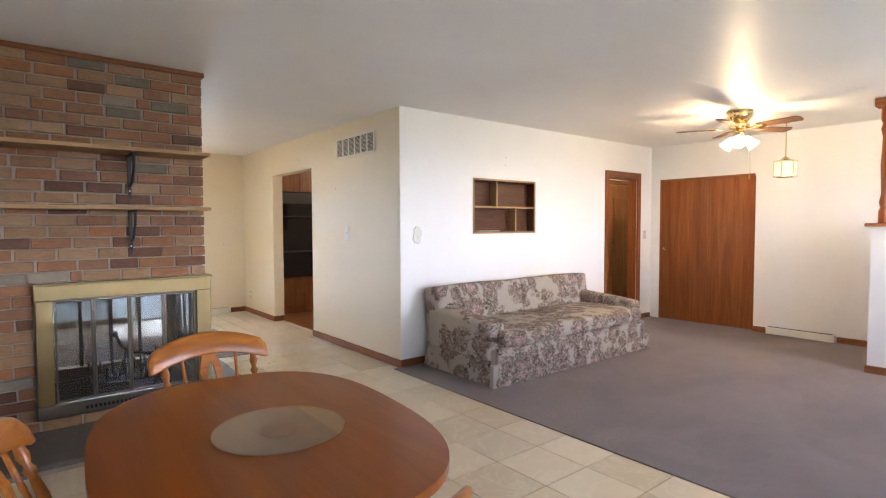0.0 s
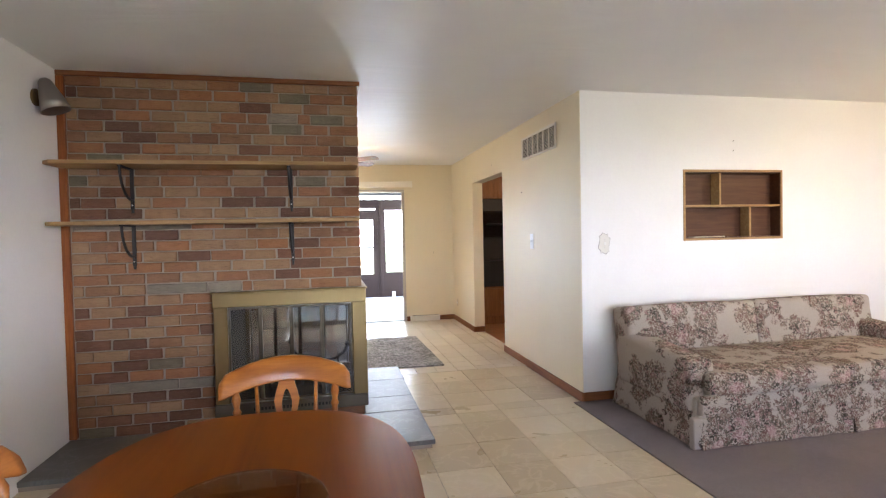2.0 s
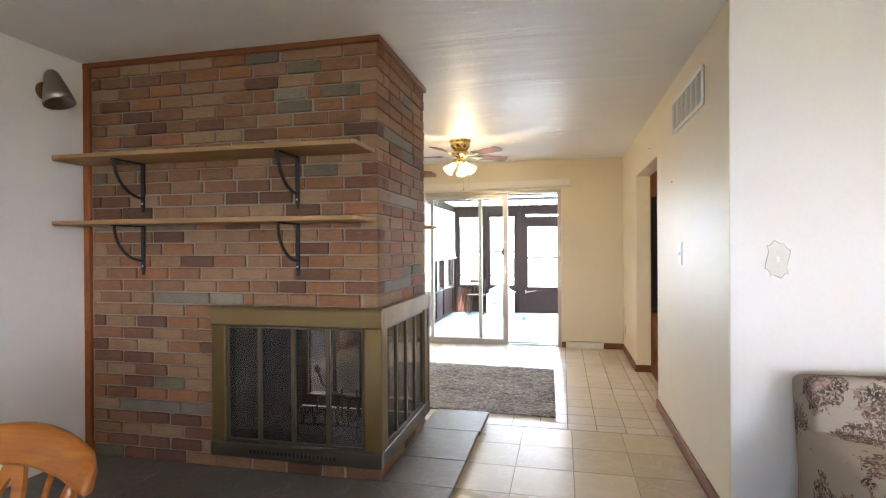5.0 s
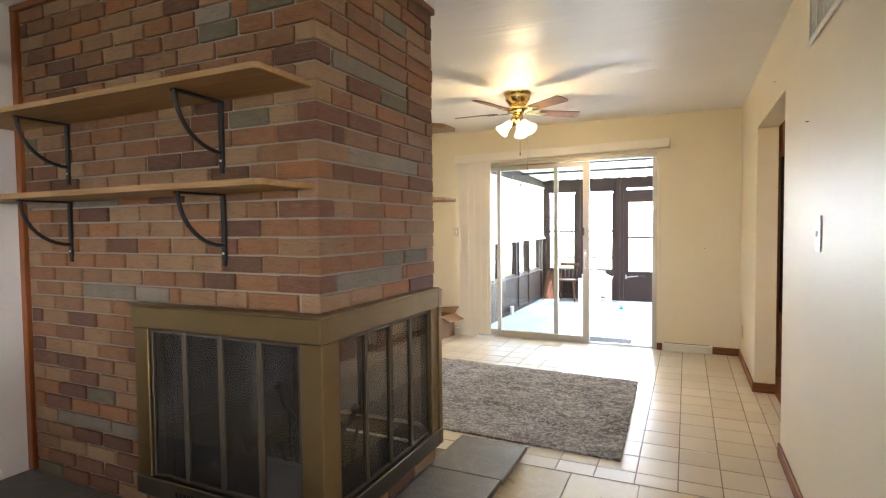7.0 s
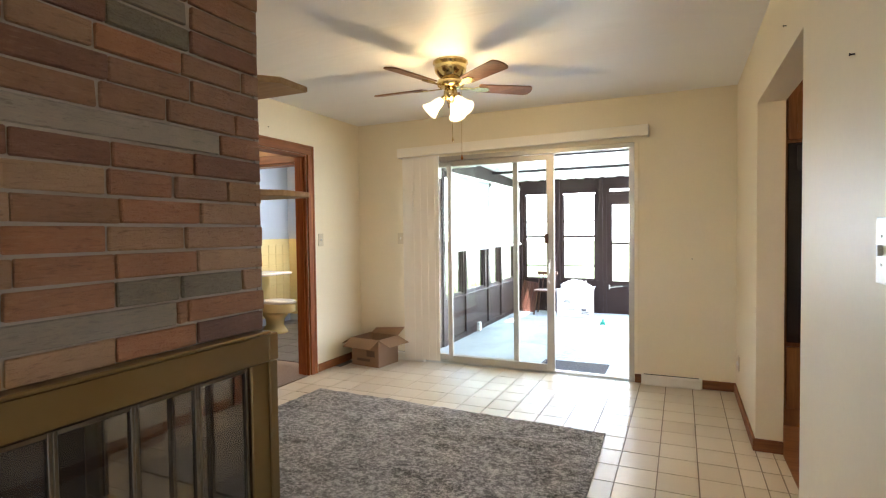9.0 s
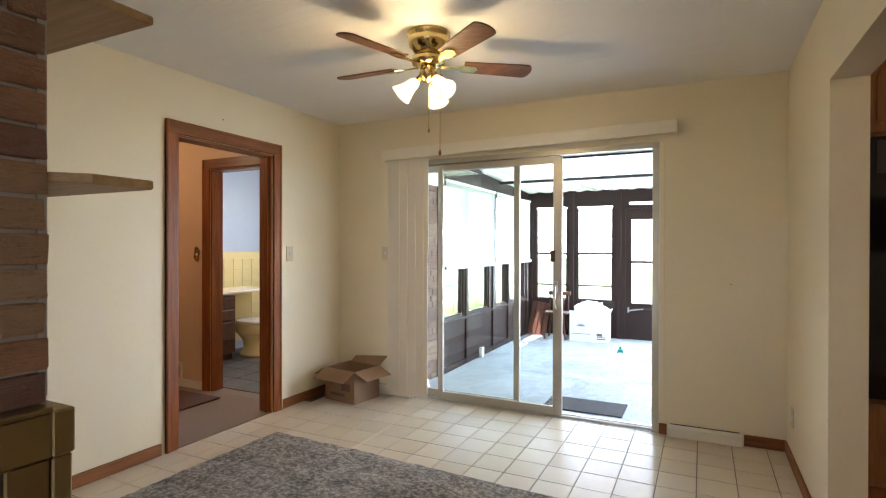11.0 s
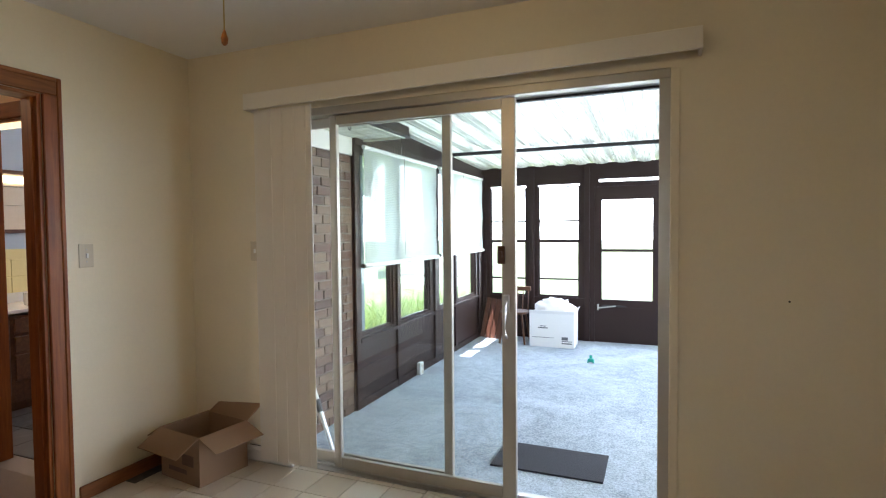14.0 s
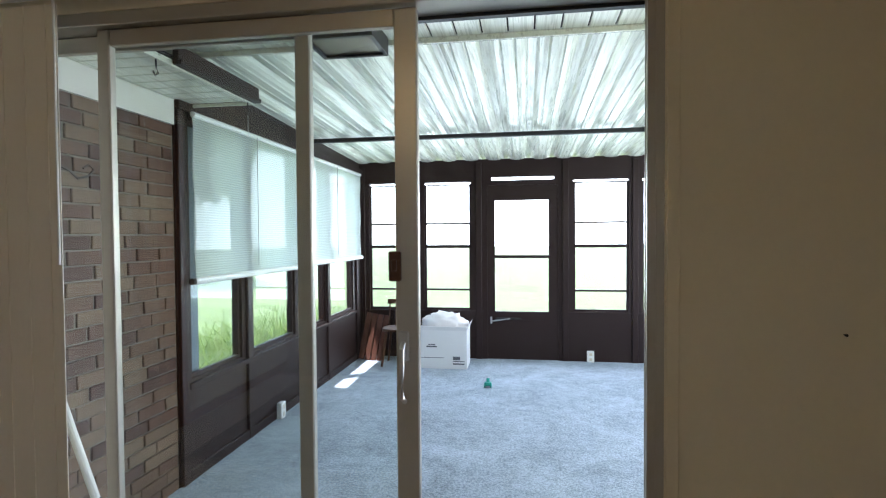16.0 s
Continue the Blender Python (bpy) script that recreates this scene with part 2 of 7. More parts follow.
def carpet(name, dark, light, grain=220, patch=None, bump=0.8, contrast=(0.35, 0.65), depth=0.01):
    m, n, l, b = material(name)
    v = coords(n, l)
    f = noise_of(n, l, v, grain, 3, 0.7)
    g = noise_of(n, l, v, grain * 0.22, 3, 0.6)
    p = noise_of(n, l, v, 1.6, 4, 0.6, 0.8)
    c = ramp_of(n, l, f, [(contrast[0], dark), (contrast[1], light)])
    c = mix_of(n, l, 0.3, c, ramp_of(n, l, g, [(0.35, dark), (0.65, light)]))
    c = mix_of(n, l, 0.25, c, ramp_of(n, l, p, [(0.35, tuple(x * 0.75 for x in dark)), (0.65, tuple(min(1, x * 1.1) for x in light))]))
    l.new(c, b.inputs["Base Color"])
    b.inputs["Roughness"].default_value = 0.95
    b.inputs["Specular IOR Level"].default_value = 0.1
    b.inputs["Sheen Weight"].default_value = 0.15
    bump_of(n, l, b, mix_of(n, l, 0.4, f, g), bump, depth)
    return m


def metal(name, colour, rough=0.3, vary=0.15):
    m, n, l, b = material(name)
    v = coords(n, l)
    a = noise_of(n, l, v, 6, 4)
    l.new(mix_of(n, l, a, tuple(x * (1 - vary) for x in colour), colour), b.inputs["Base Color"])
    b.inputs["Metallic"].default_value = 1.0
    l.new(ramp_of(n, l, a, [(0.3, (rough * 0.8,) * 3), (0.7, (rough * 1.3,) * 3)]), b.inputs["Roughness"])
    return m


def pane_glass(name, tint=(0.96, 0.98, 0.97), gloss=1.0, rough=0.0, mirror=0.035):
    """Thin clear glass: it lets light straight through and mirrors at a slant."""
    m, n, l, b = material(name)
    n.remove(b)
    tr = n.new("ShaderNodeBsdfTransparent")
    tr.inputs["Color"].default_value = (*tint, 1)
    gl = n.new("ShaderNodeBsdfGlossy")
    gl.inputs["Roughness"].default_value = rough
    gl.inputs["Color"].default_value = (gloss, gloss, gloss, 1)
    fr = n.new("ShaderNodeLayerWeight")
    fr.inputs["Blend"].default_value = 0.5
    pw = n.new("ShaderNodeMath")
    pw.operation = "POWER"
    pw.inputs[1].default_value = 5.0
    l.new(fr.outputs["Facing"], pw.inputs[0])
    ml = n.new("ShaderNodeMath")
    ml.operation = "MULTIPLY_ADD"
    ml.inputs[1].default_value, ml.inputs[2].default_value = 0.7, mirror
    l.new(pw.outputs[0], ml.inputs[0])
    mx = n.new("ShaderNodeMixShader")
    l.new(ml.outputs[0], mx.inputs[0])
    l.new(tr.outputs[0], mx.inputs[1])
    l.new(gl.outputs[0], mx.inputs[2])
    l.new(mx.outputs[0], n["Material Output"].inputs["Surface"])
    return m


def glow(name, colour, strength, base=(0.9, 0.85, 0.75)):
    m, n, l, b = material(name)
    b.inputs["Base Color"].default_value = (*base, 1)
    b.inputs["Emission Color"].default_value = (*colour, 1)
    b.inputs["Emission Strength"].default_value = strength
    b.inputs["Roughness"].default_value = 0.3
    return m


def floral(name):
    """Woven tapestry: rose heads in sprays of fine leaves on a cream ground."""
    m, n, l, b = material(name)
    v = coords(n, l)
    warp = n.new("ShaderNodeTexNoise")
    warp.inputs["Scale"].default_value = 7
    warp.inputs["Detail"].default_value = 3
    l.new(v, warp.inputs["Vector"])
    wv = n.new("ShaderNodeVectorMath")
    wv.operation = "MULTIPLY_ADD"
    wv.inputs[1].default_value = (0.07, 0.07, 0.07)
    l.new(warp.outputs["Color"], wv.inputs[0])
    l.new(v, wv.inputs[2])
    head = n.new("ShaderNodeTexVoronoi")
    head.inputs["Scale"].default_value = 5.6
    head.inputs["Randomness"].default_value = 0.75
    l.new(wv.outputs[0], head.inputs["Vector"])
    ragged = noise_of(n, l, v, 17, 5, 0.7, 0.8)
    reach = n.new("ShaderNodeMath")
    reach.operation = "MULTIPLY_ADD"
    reach.inputs[1].default_value = 0.77
    far = n.new("ShaderNodeMath")
    far.operation = "MULTIPLY"
    far.inputs[1].default_value = 0.7
    l.new(head.outputs["Distance"], far.inputs[0])
    l.new(ragged, reach.inputs[0])
    l.new(far.outputs[0], reach.inputs[2])
    spray = ramp_of(n, l, reach.outputs[0], [(0.79, (1, 1, 1)), (0.83, (0, 0, 0))])
    sprig = noise_of(n, l, v, 52, 3, 0.55, 1.6)
    leaf = ramp_of(n, l, sprig, [(0.48, (1, 1, 1)), (0.52, (0, 0, 0))])
    leaf2 = ramp_of(n, l, noise_of(n, l, v, 40, 3, 0.6, 1.2), [(0.48, (0, 0, 0)), (0.52, (1, 1, 1))])
    tone = noise_of(n, l, v, 13, 2, 0.5)
    dark = ramp_of(n, l, tone, [(0.36, (0.055, 0.048, 0.036)), (0.5, (0.12, 0.105, 0.075)), (0.62, (0.15, 0.08, 0.065))])
    mauve = ramp_of(n, l, tone, [(0.4, (0.30, 0.185, 0.165)), (0.6, (0.25, 0.20, 0.15))])
    thread = noise_of(n, l, v, 320, 2)
    cream = ramp_of(n, l, thread, [(0.3, (0.35, 0.30, 0.245)), (0.7, (0.46, 0.40, 0.33))])
    petal = noise_of(n, l, wv.outputs[0], 34, 3, 0.5, 2.2)
    rose = ramp_of(n, l, petal, [(0.38, (0.22, 0.125, 0.112)), (0.5, (0.40, 0.27, 0.24)), (0.64, (0.50, 0.39, 0.335))])
    bud = ramp_of(n, l, reach.outputs[0], [(0.505, (1, 1, 1)), (0.56, (0, 0, 0))])
    c = mix_of(n, l, mix_of(n, l, 1.0, spray, leaf2, "MULTIPLY"), cream, mauve)
    c = mix_of(n, l, mix_of(n, l, 1.0, spray, leaf, "MULTIPLY"), c, dark)
    c = mix_of(n, l, bud, c, rose)
    l.new(c, b.inputs["Base Color"])
    b.inputs["Roughness"].default_value = 0.9
    b.inputs["Specular IOR Level"].default_value = 0.15
    bump_of(n, l, b, mix_of(n, l, 0.5, thread, sprig), 0.3, 0.004)
    return m


def shade_cloth(name):
    m, n, l, b = material(name)
    v = coords(n, l, (1, 1, 1))
    wave = n.new("ShaderNodeTexWave")
    wave.bands_direction = "Z"
    wave.inputs["Scale"].default_value = 20
    wave.inputs["Distortion"].default_value = 0.4
    l.new(v, wave.inputs["Vector"])
    l.new(ramp_of(n, l, wave.outputs["Fac"], [(0.2, (0.66, 0.70, 0.67)), (0.6, (0.8, 0.83, 0.80))]), b.inputs["Base Color"])
    b.inputs["Roughness"].default_value = 0.8
    tl = n.new("ShaderNodeBsdfTranslucent")
    tl.inputs["Color"].default_value = (0.82, 0.87, 0.83, 1)
    tr = n.new("ShaderNodeBsdfTransparent")
    a = n.new("ShaderNodeMixShader")
    a.inputs[0].default_value = 0.6
    l.new(b.outputs[0], a.inputs[1])
    l.new(tl.outputs[0], a.inputs[2])
    c = n.new("ShaderNodeMixShader")
    gaps = ramp_of(n, l, wave.outputs["Fac"], [(0.15, (0.36, 0.36, 0.36)), (0.5, (0.22, 0.22, 0.22))])
    l.new(gaps, c.inputs[0])
    l.new(a.outputs[0], c.inputs[1])
    l.new(tr.outputs[0], c.inputs[2])
    l.new(c.outputs[0], n["Material Output"].inputs["Surface"])
    return m


def leaf_green(name, a, bcol):
    m, n, l, b = material(name)
    g = n.new("ShaderNodeNewGeometry").outputs["Random Per Island"]
    l.new(ramp_of(n, l, g, [(0, a), (1, bcol)]), b.inputs["Base Color"])
    b.inputs["Roughness"].default_value = 0.6
    tl = n.new("ShaderNodeBsdfTranslucent")
    tl.inputs["Color"].default_value = (0.30, 0.42, 0.10, 1)
    mx = n.new("ShaderNodeMixShader")
    mx.inputs[0].default_value = 0.45
    l.new(b.outputs[0], mx.inputs[1])
    l.new(tl.outputs[0], mx.inputs[2])
    l.new(mx.outputs[0], n["Material Output"].inputs["Surface"])
    return m


def roof_enamel(name):
    """White enamelled sheet metal with run-off streaks along the ribs."""
    m, n, l, b = material(name)
    v = coords(n, l)
    w = coords(n, l, (16, 0.5, 16))
    run = noise_of(n, l, w, 2.0, 5, 0.65)
    blot = noise_of(n, l, v, 2.4, 4, 0.6)
    c = ramp_of(n, l, run, [(0.30, (0.46, 0.44, 0.34)), (0.50, (0.80, 0.81, 0.70))])
    c = mix_of(n, l, ramp_of(n, l, blot, [(0.62, (0, 0, 0)), (0.78, (0.5, 0.5, 0.5))]), c, (0.42, 0.38, 0.28))
    l.new(c, b.inputs["Base Color"])
    l.new(ramp_of(n, l, run, [(0.3, (0.42,) * 3), (0.7, (0.2,) * 3)]), b.inputs["Roughness"])
    bump_of(n, l, b, run, 0.12, 0.006)
    return m


def fire_glass(name):
    """Smoked glass with a patchy film of ash on it."""
    m = pane_glass(name, (0.70, 0.69, 0.67))
    n, l = m.node_tree.nodes, m.node_tree.links
    v = coords(n, l, (3.2, 3.2, 1.6), (0, 35, 20))
    f = noise_of(n, l, v, 1.8, 5, 0.6, 1.2)
    film = n.new("ShaderNodeBsdfDiffuse")
    film.inputs["Color"].default_value = (0.27, 0.25, 0.23, 1)
    mx = n.new("ShaderNodeMixShader")
    last = n["Material Output"].inputs["Surface"].links[0].from_socket
    l.new(ramp_of(n, l, f, [(0.48, (0.02,) * 3), (0.70, (0.22,) * 3)]), mx.inputs[0])
    l.new(last, mx.inputs[1])
    l.new(film.outputs[0], mx.inputs[2])
    l.new(mx.outputs[0], n["Material Output"].inputs["Surface"])
    return m


def plaster_ceiling(name):
    """Satin white paint over hand-trowelled plaster, with long shallow ripples."""
    m, n, l, b = material(name)
    v = coords(n, l)
    w = coords(n, l, (0.55, 2.6, 1))
    big = noise_of(n, l, v, 0.9, 4)
    ripple = noise_of(n, l, w, 1.5, 3, 0.5, 0.8)
    fine = noise_of(n, l, v, 45, 3)
    l.new(ramp_of(n, l, big, [(0.3, (0.80, 0.79, 0.765)), (0.7, (0.85, 0.84, 0.815))]), b.inputs["Base Color"])
    l.new(ramp_of(n, l, ripple, [(0.35, (0.44,) * 3), (0.65, (0.56,) * 3)]), b.inputs["Roughness"])
    b.inputs["Specular IOR Level"].default_value = 0.4
    bump_of(n, l, b, mix_of(n, l, 0.06, ripple, fine), 0.4, 0.03)
    return m


CREAM = paint("cream_wall_paint", (0.77, 0.685, 0.505), 0.5)
WHITE = paint("white_wall_paint", (0.81, 0.79, 0.765), 0.5)
SAND = paint("hall_wall_paint", (0.66, 0.46, 0.29), 0.5)
BLUE = paint("blue_bath_paint", (0.40, 0.47, 0.54), 0.5)
YELLOW = paint("yellow_bath_tile_glaze", (0.74, 0.63, 0.30), 0.2)
CEILING = plaster_ceiling("ceiling_paint")
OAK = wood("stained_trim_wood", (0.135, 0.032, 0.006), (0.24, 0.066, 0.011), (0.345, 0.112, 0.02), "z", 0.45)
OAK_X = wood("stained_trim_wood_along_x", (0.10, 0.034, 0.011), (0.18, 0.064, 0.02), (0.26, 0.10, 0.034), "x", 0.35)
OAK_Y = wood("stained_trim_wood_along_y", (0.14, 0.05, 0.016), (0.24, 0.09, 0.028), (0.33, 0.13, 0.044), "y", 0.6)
CLOSET = wood("lauan_door_wood", (0.14, 0.038, 0.009), (0.235, 0.074, 0.018), (0.36, 0.135, 0.036), "z", 0.3, 0.3)
MAPLE = wood("honey_chair_wood", (0.24, 0.072, 0.008), (0.35, 0.112, 0.013), (0.46, 0.165, 0.022), "x", 0.28, 1.0, 0.05, 0.2)
TABLE = wood("table_top_wood", (0.17, 0.038, 0.003), (0.245, 0.060, 0.004), (0.30, 0.082, 0.006), "y", 0.28, 0.35, 0.02, 0.1, fine=0.08)
PINE = wood("pine_shelf_wood", (0.27, 0.15, 0.055), (0.36, 0.21, 0.085), (0.46, 0.29, 0.13), "x", 0.5)
KITCHEN_WOOD = wood("kitchen_cabinet_wood", (0.15, 0.06, 0.02), (0.23, 0.10, 0.033), (0.31, 0.15, 0.055), "z", 0.35)
DARK_RED_WOOD = wood("dark_red_wood", (0.07, 0.026, 0.017), (0.11, 0.042, 0.026), (0.16, 0.065, 0.04), "z", 0.5)
DARK_WOOD = wood("dark_vanity_wood", (0.05, 0.022, 0.012), (0.09, 0.04, 0.02), (0.14, 0.065, 0.03), "x", 0.35)
NICHE_WOOD = wood("niche_back_wood", (0.06, 0.022, 0.009), (0.09, 0.034, 0.013), (0.12, 0.05, 0.02), "x", 0.5)
KITCHEN_FLOOR = wood("kitchen_floor_wood", (0.2, 0.08, 0.03), (0.3, 0.13, 0.05), (0.4, 0.19, 0.08), "x", 0.3)
FAN_WOOD = wood("fan_blade_wood", (0.07, 0.028, 0.012), (0.15, 0.065, 0.025), (0.26, 0.13, 0.055), "x", 0.4, 2.0)
BRICK = brick_clay("fireplace_brick_clay", [(0.0, (0.143, 0.073, 0.048)), (0.11, (0.244, 0.136, 0.074)), (0.28, (0.298, 0.183, 0.103)), (0.47, (0.271, 0.136, 0.067)), (0.61, (0.338, 0.221, 0.128)), (0.76, (0.190, 0.093, 0.056)), (0.88, (0.167, 0.148, 0.104)), (0.94, (0.322, 0.151, 0.069))])
GREY_BRICK = brick_clay("grey_stone_bar", [(0.0, (0.205, 0.185, 0.155)), (0.5, (0.25, 0.225, 0.19))], 0.3)
PORCH_BRICK = brick_clay("porch_brick_clay", [(0.0, (0.07, 0.035, 0.026)), (0.2, (0.115, 0.068, 0.045)), (0.45, (0.15, 0.098, 0.064)), (0.7, (0.10, 0.052, 0.035)), (0.85, (0.165, 0.115, 0.078))], 0.5)
MORTAR = paint("mortar", (0.35, 0.29, 0.225), 0.9, 140, 0.15, 0.5)
PORCH_MORTAR = paint("porch_mortar", (0.19, 0.165, 0.135), 0.9, 140, 0.1, 0.5)
SLATE = tile_glaze("slate_hearth_stone", [(0, (0.115, 0.108, 0.098)), (1, (0.145, 0.136, 0.122))], (0.20, 0.19, 0.175), 0.45, 0.3, 4)
BIG_TILE = tile_glaze("stone_look_tile", [(0, (0.50, 0.40, 0.25)), (0.5, (0.62, 0.515, 0.345)), (1, (0.71, 0.605, 0.43))], (0.64, 0.56, 0.43), 0.27, 0.3, 3.4)
SMALL_TILE = tile_glaze("cream_glazed_tile", [(0, (0.63, 0.555, 0.445)), (1, (0.72, 0.65, 0.54))], (0.69, 0.625, 0.515), 0.3, 0.03)
GROUT = paint("brown_grout", (0.27, 0.215, 0.16), 0.9, 90, 0.1, 0.3)
BATH_TILE = tile_glaze("dark_bath_tile", [(0, (0.05, 0.048, 0.044)), (1, (0.095, 0.088, 0.08))], (0.13, 0.12, 0.11), 0.35, 0.4)
MAUVE = carpet("mauve_carpet", (0.155, 0.122, 0.112), (0.255, 0.205, 0.19))
HALL_CARPET = carpet("beige_hall_carpet", (0.19, 0.135, 0.09), (0.27, 0.20, 0.14))
BROWN_MAT = carpet("brown_mat_pile", (0.085, 0.030, 0.015), (0.14, 0.058, 0.03))
PORCH_CARPET = carpet("grey_porch_carpet", (0.155, 0.185, 0.215), (0.56, 0.63, 0.70), 62, contrast=(0.38, 0.62))
RUG = carpet("grey_shag_pile", (0.042, 0.038, 0.037), (0.52, 0.50, 0.485), 42, contrast=(0.44, 0.60), depth=0.03)
BLACK_MAT = carpet("black_doormat_pile", (0.018, 0.018, 0.022), (0.035, 0.035, 0.042), 150)
BRASS = metal("antique_brass", (0.25, 0.178, 0.08), 0.42)
PEWTER = metal("dull_pewter", (0.36, 0.335, 0.30), 0.38)
BRONZE = metal("dark_bronze", (0.17, 0.145, 0.11), 0.35)
BRIGHT_BRASS = metal("polished_brass", (0.74, 0.58, 0.26), 0.15)
ALU = metal("aluminium", (0.62, 0.61, 0.58), 0.4)
CHAMPAGNE = paint("champagne_aluminium", (0.48, 0.44, 0.37), 0.38, 60, 0.08, 0.1, 0.5)
ALU_PAINT = paint("white_aluminium_paint", (0.68, 0.65, 0.58), 0.4)
IRON = paint("black_iron", (0.018, 0.016, 0.015), 0.5, 90, 0.1, 0.2)
SOOT = paint("sooty_firebrick", (0.05, 0.045, 0.04), 0.9, 30, 0.3, 0.4)
BROWN_PAINT = paint("brown_porch_paint", (0.024, 0.012, 0.010), 0.5, 60, 0.15, 0.12, 0.0, 0.25)
IVORY = paint("ivory_plastic", (0.60, 0.52, 0.37), 0.4)
WHITE_PLASTIC = paint("white_plastic", (0.78, 0.77, 0.73), 0.35)
BLIND = paint("cream_vinyl_blind", (0.80, 0.75, 0.65), 0.5)
VENT_WHITE = paint("cream_vent_enamel", (0.78, 0.75, 0.67), 0.4)
DARK_GAP = paint("dark_duct", (0.02, 0.018, 0.016), 0.9)
ROOF_METAL = roof_enamel("white_roof_metal")
CARD = paint("brown_cardboard", (0.27, 0.165, 0.09), 0.8, 120, 0.1, 0.2)
CARD_DARK = paint("cardboard_print", (0.13, 0.08, 0.05), 0.8)
WHITE_CARD = paint("white_cardboard", (0.78, 0.77, 0.76), 0.7)
PRINT = paint("grey_print", (0.12, 0.12, 0.13), 0.7)
LINEN = paint("white_linen", (0.80, 0.76, 0.74), 0.9, 30, 0.1, 0.3)
TEAL = paint("teal_plastic", (0.02, 0.32, 0.25), 0.35)
PORCELAIN = paint("yellow_porcelain", (0.72, 0.60, 0.28), 0.12)
SEAT_WHITE = paint("cream_toilet_seat", (0.8, 0.76, 0.62), 0.2)
MARBLE = tile_glaze("pale_counter_top", [(0, (0.7, 0.66, 0.57)), (1, (0.76, 0.72, 0.62))], (0.55, 0.5, 0.43), 0.15, 0.4)
BLACK_GLASS = paint("black_oven_glass", (0.006, 0.006, 0.007), 0.06, 60, 0.0, 0.0)
GLASS = pane_glass("clear_glass")
FIRE_GLASS = fire_glass("smoked_fire_glass")
DISC_GLASS = pane_glass("bronze_glass", (0.86, 0.82, 0.72), 1.0, 0.03, 0.13)
FLORAL = floral("floral_tapestry")
SHADE_CLOTH = shade_cloth("woven_shade_cloth")
LIT_GLASS = glow("lit_frosted_glass", (1.0, 0.76, 0.38), 0.3, (0.6, 0.5, 0.32))
BATH_GLOW = glow("lit_cabinet_lamp_cover", (1.0, 0.82, 0.50), 0.8)
GLOW_BACKDROP = glow("glowing_white_backdrop", (0.93, 0.98, 1.0), 2.5)
LIT_PANEL = glow("lit_lantern_glass", (1.0, 0.80, 0.50), 0.075, (0.25, 0.2, 0.12))
GRASS = carpet("lawn_grass", (0.13, 0.18, 0.06), (0.26, 0.32, 0.13), 30)
LEAF = leaf_green("garden_leaves", (0.035, 0.10, 0.022), (0.26, 0.33, 0.085))
TREE_LEAF = leaf_green("tree_leaves", (0.05, 0.11, 0.03), (0.14, 0.22, 0.07))
BARK = paint("tree_bark", (0.12, 0.09, 0.065), 0.9, 30, 0.2, 0.6)

# ---- the structure ----
CZ = 2.44
BACK_Y, HALL_X, LEFT_X, DINE_X, SOFA_Y, CLOSET_X, SOUTH_Y = 8.41, 2.74, -0.79, -0.86, 4.04, 7.1, -2.2


def structure(name, bm, mat, label="", category=""):
    return single(name, bm, mat, label, category, kind="structure")


floor_dining = structure("floor_dining", boxes((-0.98, 2.66, -2.32, 5.26, -0.12, -0.006), (2.66, 2.76, 4.05, 5.26, -0.12, -0.006)), GROUT, "brown grout bed under large stone-look floor tiles", "floor")
floor_back = structure("floor_back", box(-0.79, 2.88, 5.26, 8.55, -0.12, -0.006), GROUT, "brown grout bed under small cream floor tiles", "floor")
structure("floor_living", box(2.66, 7.2, -2.32, 4.04, -0.12, 0.008), MAUVE, "worn mauve wall-to-wall carpet in the living room", "carpet")
structure("floor_kitchen", box(2.88, 5.5, 4.16, 8.5, -0.12, -0.002), KITCHEN_FLOOR, "brown kitchen floor beyond the opening", "floor")
structure("floor_hall", box(-3.45, -0.80, 5.3, 7.75, -0.12, 0.004), HALL_CARPET, "beige hall carpet", "carpet")
floor_bath = structure("floor_bath", box(-3.2, -0.55, 7.75, 10.1, -0.12, -0.006), GROUT, "dark tiled bathroom floor", "floor")
structure("floor_porch", box(-0.55, 4.4, 8.57, 13.4, -0.4, -0.16), PORCH_CARPET, "speckled grey outdoor carpet on the porch floor", "carpet")
structure("ceiling", box(-3.6, 7.3, -2.4, 8.57, CZ, CZ + 0.1), CEILING, "smooth white painted ceiling with faint plaster seams", "ceiling")
structure("ceiling_bath", box(-3.3, -0.5, 8.57, 10.2, CZ, CZ + 0.1), CEILING, "white bathroom ceiling", "ceiling")

structure("wall_sofa", wall_along_x(SOFA_Y, SOFA_Y + 0.12, HALL_X + 0.004, CLOSET_X + 0.12, -0.1, CZ, [(3.66, 4.595, 1.262, 1.82), (6.04, 6.72, -0.1, 1.98)]), WHITE, "white painted living-room wall with niche and doorway", "wall")
structure("wall_hall_side", wall_along_y(HALL_X, HALL_X + 0.14, SOFA_Y + 0.004, BACK_Y, -0.1, CZ, [(5.93, 7.19, -0.1, 2.035)]), CREAM, "cream painted wall with an open kitchen doorway", "wall")
structure("wall_back", wall_along_x(BACK_Y, BACK_Y + 0.16, LEFT_X - 0.12, 6.4, -0.4, CZ, [(-0.19, 1.975, -0.4, 2.055)]), CREAM, "cream painted wall round the sliding patio door", "wall")
structure("wall_left_back", wall_along_y(LEFT_X - 0.12, LEFT_X, 5.03, BACK_Y, -0.1, CZ, [(6.70, 7.545, -0.1, 2.03)]), CREAM, "cream painted wall with a trimmed hall doorway", "wall")
